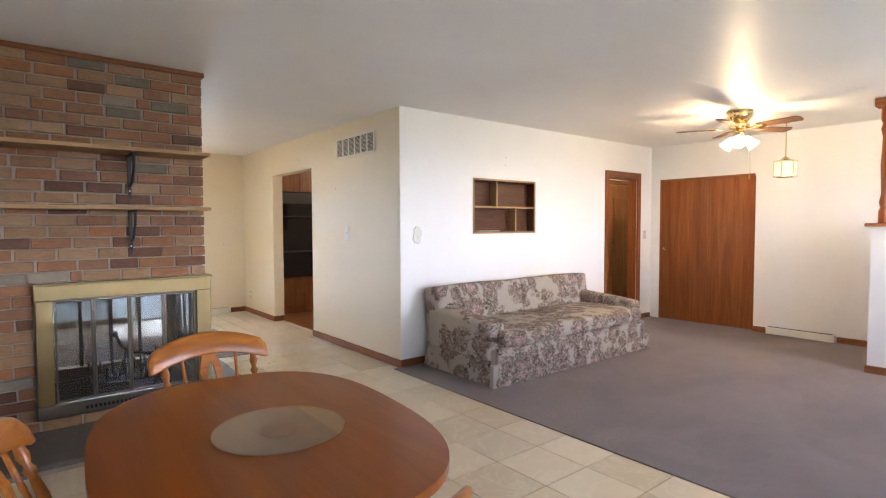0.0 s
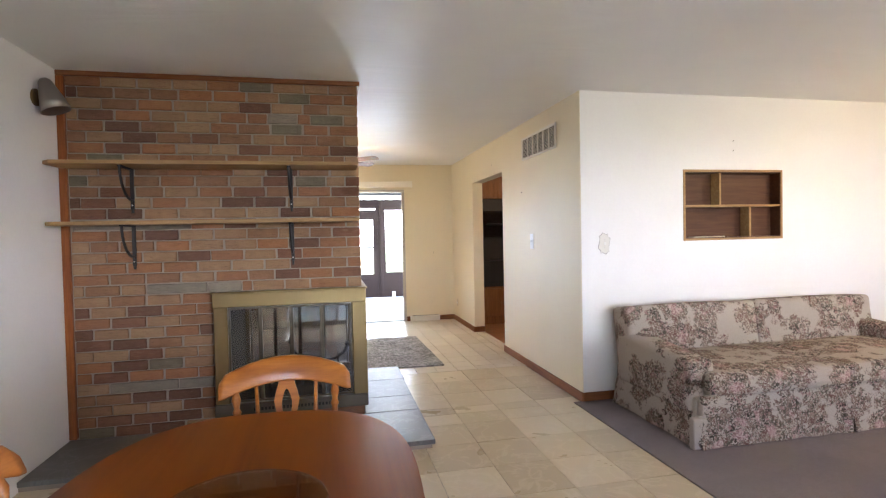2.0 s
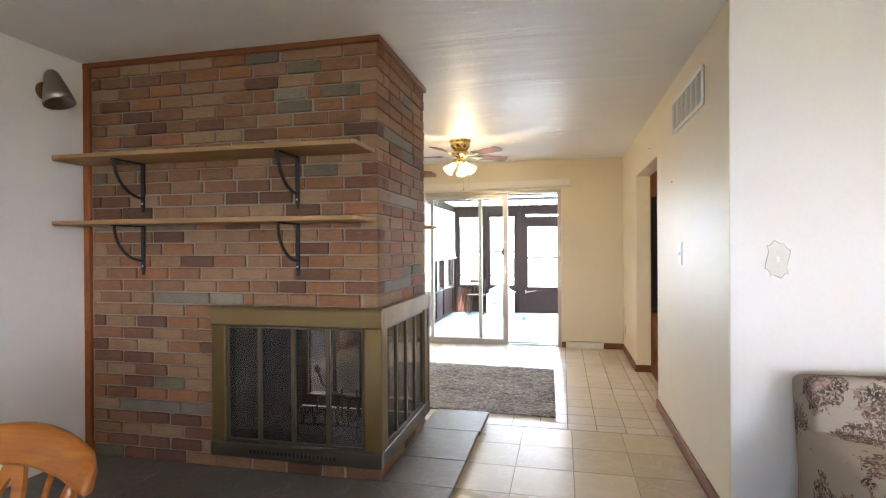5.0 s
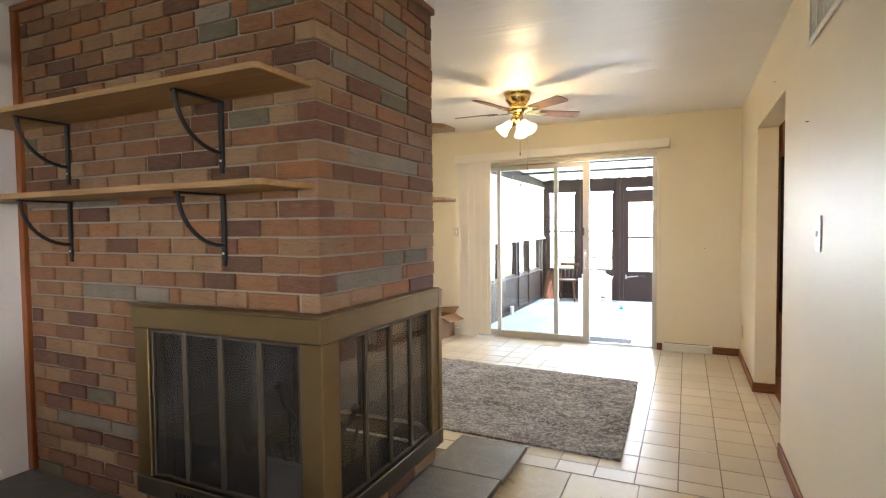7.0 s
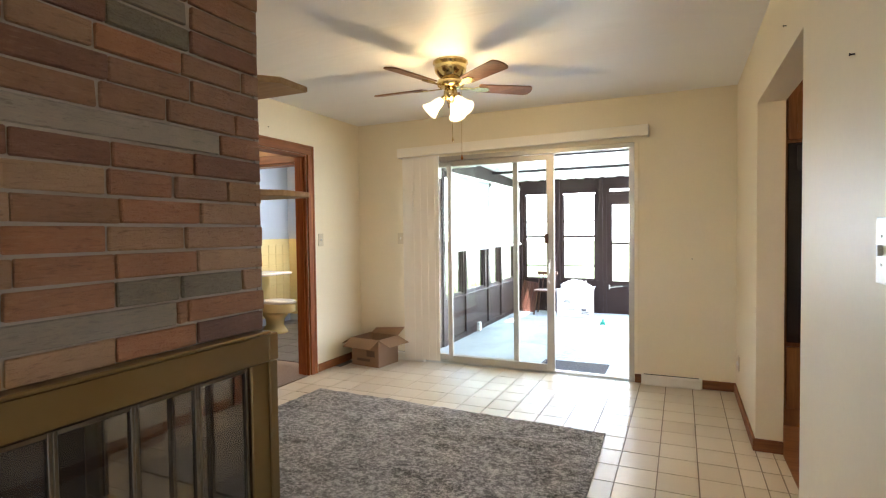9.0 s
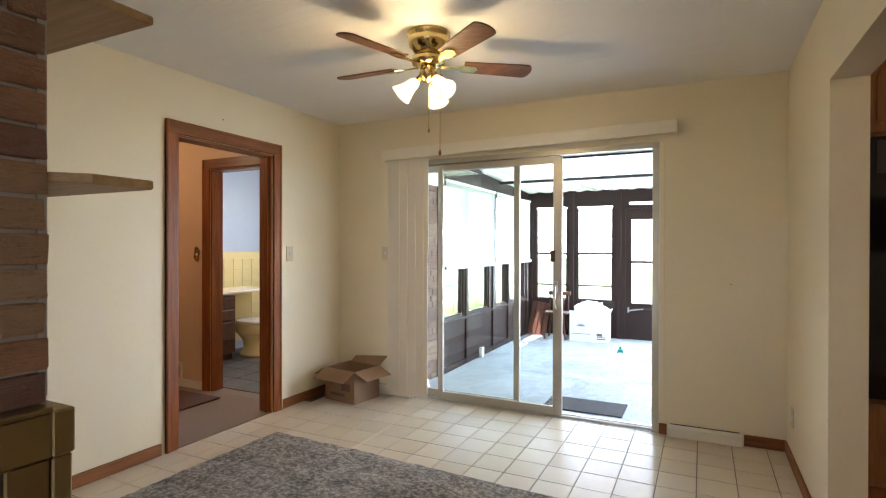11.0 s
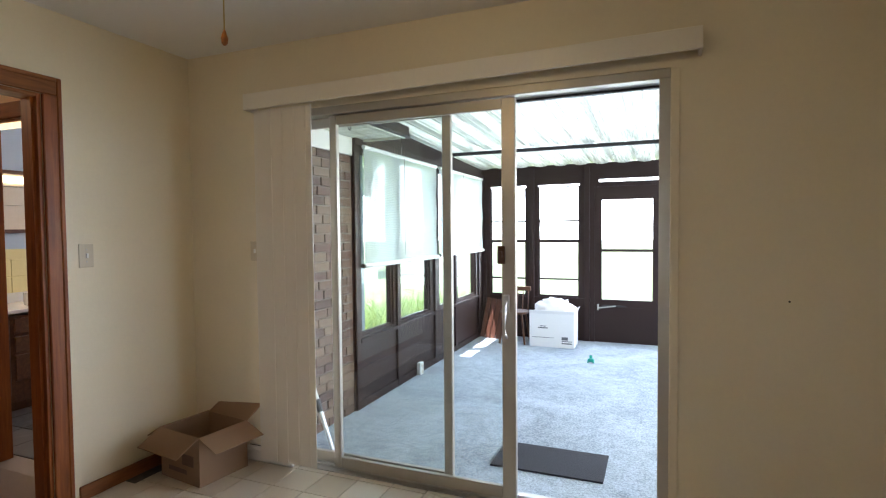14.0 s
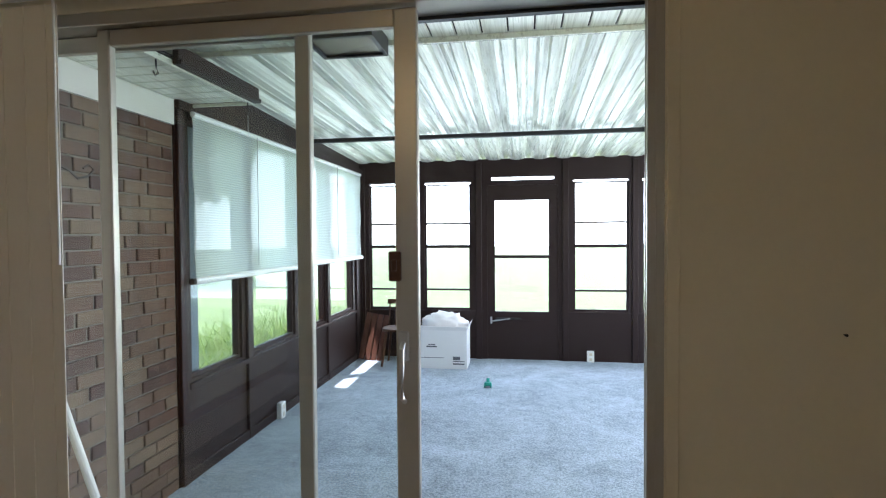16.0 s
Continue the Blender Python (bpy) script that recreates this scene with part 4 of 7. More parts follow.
# ---- dining table and chairs ----
def superellipse(cx, cy, a, b, e, n=64):
    pts = []
    for i in range(n):
        t = 2 * math.pi * i / n
        c, s = math.cos(t), math.sin(t)
        pts.append((cx + a * math.copysign(abs(c) ** (2 / e), c), cy + b * math.copysign(abs(s) ** (2 / e), s)))
    return pts


TX, TY, TT = 0.563, 1.596, radians(-4)
table = thing("dining_table", (TX, TY, 0), "glossy honey-brown wooden dining table with rounded corners", "table")
TOP_TURN = Matrix.Translation((TX, TY, 0)) @ Matrix.Rotation(TT, 4, "Z")
part("tabletop", prism(superellipse(0, 0, 0.468, 0.657, 2.7, 96), 0.674, 0.70, TOP_TURN, bevel=0.009, segments=3), TABLE, table)
part("apron", prism(superellipse(0, 0, 0.36, 0.53, 2.8), 0.60, 0.674, TOP_TURN), TABLE, table)
part("pedestal", turned([(0.10, 0.14), (0.11, 0.18), (0.06, 0.24), (0.075, 0.36), (0.05, 0.48), (0.08, 0.55), (0.11, 0.60)], 20, (TX, TY, 0)), MAPLE, table, smooth=True)
for k in range(4):
    a = radians(45 + 90 * k)
    c, s = math.cos(a), math.sin(a)
    part("foot", tube([(TX + 0.06 * c, TY + 0.06 * s, 0.2), (TX + 0.2 * c, TY + 0.2 * s, 0.16), (TX + 0.34 * c, TY + 0.34 * s, 0.06), (TX + 0.40 * c, TY + 0.40 * s, 0.026)], 0.026, 10), MAPLE, table)
turn_table = thing("lazy_susan", (0.594, 1.54, 0.70), "round bronze glass turntable lying on the dining table", "turntable")
part("base", turned([(0.06, 0.70), (0.06, 0.703)], 24, (0.594, 1.54, 0)), MAPLE, turn_table)
part("glass_disc", turned([(0.196, 0.703), (0.2, 0.705), (0.2, 0.708), (0.197, 0.710)], 64, (0.594, 1.54, 0)), DISC_GLASS, turn_table, "bronze tinted glass disc")


def make_chair():
    """A captain-style side chair, seat towards -y, back at +y, origin on the floor under the seat's middle."""
    t = thing("dining_chair", (0, 0, 0), "honey maple dining chair with turned spindles and pierced splat", "chair", "chairs round the table")
    part("seat", prism(superellipse(0, -0.01, 0.215, 0.205, 3.0, 40), 0.425, 0.455, bevel=0.008, segments=2), MAPLE, t)
    for sx in (-1, 1):
        for sy in (-1, 1):
            top, bot = Vector((0.15 * sx, 0.14 * sy, 0.43)), Vector((0.205 * sx, 0.195 * sy, 0.0))
            d = top - bot
            part("leg", turned([(0.012, 0), (0.016, 0.05), (0.019, 0.12), (0.014, 0.16), (0.022, 0.22), (0.016, 0.27), (0.018, 0.34), (0.014, d.length)], 12, bot, d.to_track_quat("Z", "Y").to_matrix().to_4x4()), MAPLE, t, smooth=True)
    part("stretcher", rod((-0.185, 0.0, 0.17), (0.185, 0.0, 0.17), 0.011), MAPLE, t)
    for sx in (-1, 1):
        part("stretcher", rod((0.183 * sx, -0.17, 0.16), (0.183 * sx, 0.17, 0.16), 0.011), MAPLE, t)

    def back_y(x, z):
        return 0.175 + 0.16 * (z - 0.455) / 0.42 - 0.55 * x * x

    # the crest rail: a broad arched and hollowed board
    bm = bmesh.new()
    rings = []
    n = 24
    for i in range(n + 1):
        x = -0.252 + 0.504 * i / n
        u = x / 0.252
        zt = 0.855 - 0.058 * u * u
        zb = 0.762 - 0.05 * u * u
        if abs(u) > 0.9:
            k = (abs(u) - 0.9) / 0.1
            zt -= 0.02 * k * k
            zb += 0.008 * k * k
        ring = []
        for z, off in ((zb, -0.011), (zb + 0.008, -0.015), (zt - 0.012, -0.014), (zt, -0.006), (zt, 0.006), (zt - 0.012, 0.014), (zb + 0.008, 0.015), (zb, 0.011)):
            ring.append(bm.verts.new((x, back_y(x, z) + off, z)))
        rings.append(ring)
    for a, b in zip(rings, rings[1:]):
        for k in range(8):
            j = (k + 1) % 8
            bm.faces.new((a[k], a[j], b[j], b[k]))
    bm.faces.new(rings[0][::-1])
    bm.faces.new(rings[-1])
    part("crest_rail", bm, MAPLE, t, smooth=True)
    for x in (-0.195, 0.195):
        a, b = Vector((x * 0.88, back_y(x * 0.88, 0.45), 0.45)), Vector((x, back_y(x, 0.785), 0.785))
        d = b - a
        L = d.length
        part("post", turned([(0.011, 0), (0.015, 0.04), (0.010, 0.07), (0.016, 0.15), (0.011, 0.215), (0.018, 0.23), (0.010, 0.245), (0.018, 0.275), (0.011, 0.31), (0.010, L)], 12, a, d.to_track_quat("Z", "Y").to_matrix().to_4x4()), MAPLE, t, smooth=True)
    for x in (-0.118, 0.118):
        a, b = Vector((x * 0.85, back_y(x * 0.85, 0.45), 0.45)), Vector((x, back_y(x, 0.79), 0.79))
        d = b - a
        part("spindle", turned([(0.007, 0), (0.011, 0.10), (0.008, 0.2), (0.010, 0.21), (0.008, 0.23), (0.007, d.length)], 10, a, d.to_track_quat("Z", "Y").to_matrix().to_4x4()), MAPLE, t, smooth=True)
    # the splat, pierced with a teardrop
    bm = bmesh.new()
    outer, inner = [], []
    for i in range(28):
        s = i / 28 * 2 * math.pi
        z = 0.615 - 0.175 * math.cos(s)
        q = math.sin(s)
        wdt = 0.032 + 0.026 * math.exp(-((z - 0.69) / 0.05) ** 2) + 0.012 * math.exp(-((z - 0.52) / 0.04) ** 2)
        outer.append((0.85 * wdt * max(-1, min(1, q * 2.2)), z))
        zi = 0.683 - 0.048 * math.cos(s)
        inner.append((0.025 * math.sin(s) * (0.75 + 0.25 * math.cos(s)), zi))
    loops = []
    for off in (-0.007, 0.007):
        loops.append(([bm.verts.new((x, back_y(x, z) + off, z)) for x, z in outer], [bm.verts.new((x, back_y(x, z) + off, z)) for x, z in inner]))
    for (o, i_), flip in zip(loops, (False, True)):
        for k in range(28):
            j = (k + 1) % 28
            f = (o[k], o[j], i_[j], i_[k])
            bm.faces.new(f[::-1] if flip else f)
    for a, b in ((loops[0][0], loops[1][0]), (loops[0][1], loops[1][1])):
        for k in range(28):
            j = (k + 1) % 28
            bm.faces.new((a[k], a[j], b[j], b[k]))
    part("splat", bm, MAPLE, t)
    return t


chair = make_chair()
chair.matrix_world = pose(0.648, 2.17, 0, 0, 0, 4)
copy_thing(chair, pose(0.19, 1.57, 0, 0, 0, 82))
copy_thing(chair, pose(0.366, 0.93, 0, 0, 0, 200))


# ---- sofa ----
def cushion(x0, x1, y0, y1, z0, z1, bevel, seg=4, puff=0.0):
    b = box(x0, x1, y0, y1, z0, z1, bevel, segments=seg)
    bmesh.ops.subdivide_edges(b, edges=[e for e in b.edges if e.calc_length() > 0.25], cuts=5, use_grid_fill=True)
    cx, cy, cz = (x0 + x1) / 2, (y0 + y1) / 2, (z0 + z1) / 2
    for v in b.verts:
        u, w, h = (v.co.x - cx) / (x1 - x0) * 2, (v.co.y - cy) / (y1 - y0) * 2, (v.co.z - cz) / (z1 - z0) * 2
        k = noise.noise(v.co * 4.0) * 0.012
        v.co.y += puff * math.copysign(1, w) * (1 - u * u) * (1 - min(1, h * h)) * (abs(w) > 0.8) + k
        v.co.z += puff * math.copysign(1, h) * (1 - u * u) * (1 - min(1, w * w)) * (abs(h) > 0.8) + k * 0.6
    return b


SX0, SX1, SF, SB = 2.95, 5.22, 2.98, 3.965
sofa = thing("sofa", ((SX0 + SX1) / 2, 3.45, 0), "floral tapestry sofa with skirt and two seats, cream and mauve", "sofa")
part("base", box(SX0 + 0.03, SX1 - 0.03, SF + 0.05, SB - 0.01, 0.06, 0.31, 0.02, segments=2), FLORAL, sofa)
mid = (SX0 + SX1) / 2
for x0, x1 in ((SX0 + 0.10, mid), (mid, SX1 - 0.10)):
    part("seat_cushion", cushion(x0, x1, SF + 0.005, SB - 0.24, 0.31, 0.455, 0.05, 4, 0.02), FLORAL, sofa)
for x0, x1 in ((SX0 + 0.015, mid), (mid, SX1 - 0.02)):
    b = cushion(x0, x1, SB - 0.27, SB - 0.03, 0.33, 0.765, 0.045, 4, 0.018)
    bmesh.ops.transform(b, matrix=Matrix.Translation((0, SB - 0.15, 0.33)) @ Matrix.Rotation(radians(-9), 4, "X") @ Matrix.Translation((0, -SB + 0.15, -0.33)), verts=b.verts)
    part("back_cushion", b, FLORAL, sofa, smooth=True)
for x0, x1 in ((SX0, SX0 + 0.20), (SX1 - 0.20, SX1)):
    b = cushion(x0, x1, SF + 0.09, SB - 0.06, 0.20, 0.575, 0.05, 4, 0.006)
    for v in b.verts:
        if v.co.z > 0.4:
            v.co.z -= 0.07 * max(0, (SB - 0.2 - v.co.y)) / (SB - SF)
    part("arm", b, FLORAL, sofa, smooth=True)


def skirt(points, z0, z1):
    """A hanging strip of cloth along the points, with folds."""
    bm = bmesh.new()
    lo, hi, lo2, hi2 = [], [], [], []
    for (x, y, nx, ny), out in points:
        hi.append(bm.verts.new((x, y, z1)))
        lo.append(bm.verts.new((x + nx * out, y + ny * out, z0)))
        hi2.append(bm.verts.new((x - nx * 0.006, y - ny * 0.006, z1)))
        lo2.append(bm.verts.new((x + nx * (out - 0.006), y + ny * (out - 0.006), z0)))
    for i in range(len(lo) - 1):
        bm.faces.new((lo[i], lo[i + 1], hi[i + 1], hi[i]))
        bm.faces.new((lo2[i + 1], lo2[i], hi2[i], hi2[i + 1]))
        bm.faces.new((lo2[i], lo2[i + 1], lo[i + 1], lo[i]))
    return bm


def skirt_run(a, b, nx, ny, n=24):
    out = []
    for i in range(n + 1):
        f = i / n
        edge = min(f, 1 - f)
        out.append(((a[0] + (b[0] - a[0]) * f, a[1] + (b[1] - a[1]) * f, nx, ny), 0.022 + 0.012 * math.sin(i * 1.1) * 0.5 + (0.018 if edge < 0.03 else 0)))
    return out


part("skirt", skirt(skirt_run((SX0 + 0.02, SF + 0.02), (mid - 0.015, SF + 0.02), 0, -1), 0.015, 0.21), FLORAL, sofa)
part("skirt", skirt(skirt_run((mid + 0.015, SF + 0.02), (SX1 - 0.02, SF + 0.02), 0, -1), 0.015, 0.21), FLORAL, sofa)
part("skirt", skirt(skirt_run((SX0 + 0.02, SB - 0.03), (SX0 + 0.02, SF + 0.03), -1, 0, 14), 0.015, 0.21), FLORAL, sofa)
part("skirt", skirt(skirt_run((SX1 - 0.02, SF + 0.03), (SX1 - 0.02, SB - 0.03), 1, 0, 14), 0.015, 0.21), FLORAL, sofa)
for x in (SX0 + 0.03, mid, SX1 - 0.03):
    part("kick_pleat", box(x - 0.06, x + 0.06, SF + 0.004, SF + 0.05, 0.012, 0.2, 0.006), FLORAL, sofa)
part("front_band", box(SX0 + 0.04, SX1 - 0.04, SF + 0.015, SF + 0.06, 0.19, 0.325, 0.015, segments=2), FLORAL, sofa)
for x in (SX0 + 0.1, SX1 - 0.1):
    for y in (SF + 0.12, SB - 0.1):
        part("leg", box(x - 0.03, x + 0.03, y - 0.03, y + 0.03, 0.008, 0.07, 0.004), DARK_WOOD, sofa)

# ---- niche with dividers in the living-room wall ----
nx0, nx1, nz0, nz1, ny = 3.66, 4.595, 1.262, 1.82, SOFA_Y
niche = thing("wall_niche", ((nx0 + nx1) / 2, ny, nz0), "dark wood-lined wall niche with four open compartments", "wall shelf", kind="structure")
part("lining", boxes((nx0, nx1, ny + 0.10, ny + 0.118, nz0, nz1), (nx0, nx0 + 0.012, ny, ny + 0.10, nz0, nz1), (nx1 - 0.012, nx1, ny, ny + 0.10, nz0, nz1), (nx0 + 0.012, nx1 - 0.012, ny, ny + 0.10, nz0, nz0 + 0.012), (nx0 + 0.012, nx1 - 0.012, ny, ny + 0.10, nz1 - 0.012, nz1)), NICHE_WOOD, niche)
part("frame", boxes((nx0 - 0.012, nx0 + 0.006, ny - 0.006, ny + 0.01, nz0 - 0.012, nz1 + 0.012), (nx1 - 0.006, nx1 + 0.012, ny - 0.006, ny + 0.01, nz0 - 0.012, nz1 + 0.012), (nx0 + 0.006, nx1 - 0.006, ny - 0.006, ny + 0.01, nz0 - 0.012, nz0 + 0.006), (nx0 + 0.006, nx1 - 0.006, ny - 0.006, ny + 0.01, nz1 - 0.006, nz1 + 0.012)), PINE, niche, "thin pale wooden edging")
part("shelf", box(nx0 + 0.012, nx1 - 0.012, ny, ny + 0.10, 1.525, 1.543), PINE, niche)
part("divider", box(3.99, 4.006, ny, ny + 0.10, 1.543, nz1 - 0.012), PINE, niche)
part("divider", box(4.28, 4.296, ny, ny + 0.10, nz0 + 0.012, 1.525), PINE, niche)
single("magazine", boxes((3.76, 4.06, ny + 0.02, ny + 0.09, nz0 + 0.012, nz0 + 0.02), bevel=0.002), IVORY, "thin magazine lying in the wall niche", "magazine")


# ---- grilles, heaters, switches ----
def grille():
    t = thing("return_air_grille", (HALL_X, 4.86, 2.07), "cream enamel return-air grille high on the wall", "air vent")
    x = HALL_X
    part("backing", box(x - 0.004, x, 4.47, 5.26, 2.075, 2.28), DARK_GAP, t)
    part("frame", boxes((x - 0.014, x - 0.004, 4.46, 5.27, 2.065, 2.088), (x - 0.014, x - 0.004, 4.46, 5.27, 2.262, 2.285), (x - 0.014, x - 0.004, 4.46, 4.485, 2.088, 2.262), (x - 0.014, x - 0.004, 5.245, 5.27, 2.088, 2.262), bevel=0.002), VENT_WHITE, t)
    for i in range(5):
        y = 4.485 + 0.1267 * (i + 1)
        part("bar", box(x - 0.012, x - 0.004, y - 0.008, y + 0.008, 2.088, 2.262), VENT_WHITE, t)
    for i in range(13):
        z = 2.095 + 0.0128 * i
        part("slat", box(x - 0.009, x - 0.005, 4.485, 5.245, z, z + 0.0045), VENT_WHITE, t)


grille()


def base_heater(x0, x1, y0, y1, name="baseboard_register", z=0.0, along="x"):
    t = thing(name, ((x0 + x1) / 2, (y0 + y1) / 2, z), "low cream metal baseboard register", "heater")
    part("housing", box(x0, x1, y0, y1, z, z + 0.085, 0.006), VENT_WHITE, t)
    if along == "x":
        part("slot", box(x0 + 0.02, x1 - 0.02, y0 + 0.018, y1 - 0.022, z + 0.086, z + 0.088), DARK_GAP, t)
        part("lip", box(x0, x1, y0 - 0.006, y0, z + 0.06, z + 0.075, 0.002), VENT_WHITE, t)
    else:
        part("slot", box(x0 + 0.004, x1 - 0.01, y0 + 0.02, y1 - 0.02, z + 0.086, z + 0.088), DARK_GAP, t)
        part("lip", box(x0 - 0.006, x0, y0, y1, z + 0.06, z + 0.075, 0.002), VENT_WHITE, t)


base_heater(2.035, 2.495, BACK_Y - 0.055, BACK_Y)
base_heater(-0.36, -0.02, BACK_Y - 0.045, BACK_Y)
base_heater(CLOSET_X - 0.055, CLOSET_X, 1.79, 2.49, along="y", z=0.008)


def plate(name, at, normal, label, category, w=0.07, h=0.115, mat=None, fancy=False, toggles=1):
    """A wall plate; normal is one of '-x', '+x', '-y'."""
    t = thing(name, at, label, category)
    x, y, z = at
    turn = {"-y": 0, "-x": -90, "+x": 90}[normal]
    m = Matrix.Translation(at) @ Matrix.Rotation(radians(turn), 4, "Z")
    o = [(-w / 2, -h / 2), (w / 2, -h / 2), (w / 2, h / 2), (-w / 2, h / 2)]
    if fancy:
        o = [((w / 2 + 0.007 * math.sin(6 * a)) * math.copysign(abs(math.cos(a)) ** 0.6, math.cos(a)), (h / 2 + 0.008 * math.sin(8 * a)) * math.copysign(abs(math.sin(a)) ** 0.6, math.sin(a))) for a in [2 * math.pi * i / 48 for i in range(48)]]
    up = m @ Matrix.Rotation(radians(90), 4, "X")
    if fancy:
        # darker ring behind the plate, added to give it an outline
        part("rim", prism([(a * 1.09, c * 1.06) for a, c in o], 0.0, 0.003, up), PEWTER, t, "darker ring round the plate")
    part("plate", prism(o, 0.0, 0.006, up, 0.0015), mat or IVORY, t)
    for k in range(toggles):
        off = (k - (toggles - 1) / 2) * 0.045
        part("toggle", join(bmesh.new(), box(off - 0.005, off + 0.005, -0.015, -0.006, -0.012, 0.012, 0.001), m), WHITE_PLASTIC, t)
    for k in (-0.031, 0.031):
        part("screw", join(bmesh.new(), box(-0.003, 0.003, -0.008, -0.006, k - 0.003, k + 0.003), m), ALU, t)
    return t


plate("ornate_switch_plate", (2.936, SOFA_Y, 1.245), "-y", "ornate white cast switch plate on the corner wall", "light switch", 0.085, 0.15, ALU_PAINT, True)
plate("switch_plate", (HALL_X, 5.06, 1.26), "-x", "metal switch plate with two toggles on the hall wall", "light switch", 0.075, 0.145, WHITE_PLASTIC, False)
plate("switch_plate", (LEFT_X, 7.735, 1.25), "+x", "ivory double switch plate beside the hall doorway", "light switch", 0.075, 0.12, IVORY, False)
plate("switch_plate", (-0.29, BACK_Y, 1.25), "-y", "ivory switch plate beside the vertical blind", "light switch", 0.07, 0.115, IVORY)
plate("switch_plate", (6.93, SOFA_Y, 1.2), "-y", "ivory switch plate beside the living-room doorway", "light switch")
plate("outlet_plate", (HALL_X, 8.16, 0.29), "-x", "ivory wall outlet in the back room", "outlet", 0.07, 0.115, IVORY, False, 2)
plate("outlet_plate", (CLOSET_X, 1.80, 0.36), "-x", "small white wall outlet near the entry", "outlet", 0.055, 0.085, WHITE_PLASTIC, False, 2)
plate("hall_switch_plate", (-1.90, 7.75, 1.235), "-y", "ornate brass switch plate on the hall wall", "light switch", 0.07, 0.13, BRIGHT_BRASS, True)
hv = thing("hall_register", (-2.28, 7.75, 0.06), "cream wall register low on the hall wall", "air vent")
part("frame", boxes((-2.46, -2.10, 7.740, 7.75, 0.03, 0.05), (-2.46, -2.10, 7.740, 7.75, 0.20, 0.225), (-2.46, -2.43, 7.740, 7.75, 0.05, 0.20), (-2.13, -2.10, 7.740, 7.75, 0.05, 0.20)), VENT_WHITE, hv)
part("grille", box(-2.43, -2.13, 7.744, 7.749, 0.05, 0.20), DARK_GAP, hv)



def wall_nail(at, direction):
    """A small nail in a wall."""
    t = thing("wall_nail", at, "small dark nail driven into the painted wall", "nail", "nails in the walls")
    a = Vector(at)
    part("shank", rod(a, a + Vector(direction) * 0.010, 0.002, 8), IRON, t)
    part("head", rod(a + Vector(direction) * 0.010, a + Vector(direction) * 0.012, 0.004, 10), IRON, t)


wall_nail((2.42, BACK_Y, 1.065), (0, -1, 0))
wall_nail((LEFT_X, 7.06, 2.20), (1, 0, 0))
wall_nail((4.12, SOFA_Y, 2.07), (0, -1, 0))
wall_nail((4.12, SOFA_Y, 1.99), (0, -1, 0))
wall_nail((HALL_X, 6.28, 2.16), (-1, 0, 0))
wall_nail((HALL_X, 5.3, 1.75), (-1, 0, 0))

# ---- ceiling fans ----
def blade_mesh(r0, r1, w0, w1):
    o = []
    n = 8
    for i in range(n + 1):
        a = -math.pi / 2 + math.pi * i / n
        o.append((r1 - 0.035 + 0.035 * math.cos(a), w1 * math.sin(a) if abs(math.sin(a)) < 1 else math.copysign(w1, math.sin(a))))
    o = [(r0, -w0)] + o + [(r0, w0)]
    return prism(o, -0.004, 0.004, Matrix.Rotation(radians(-12), 4, "X"), 0.001)


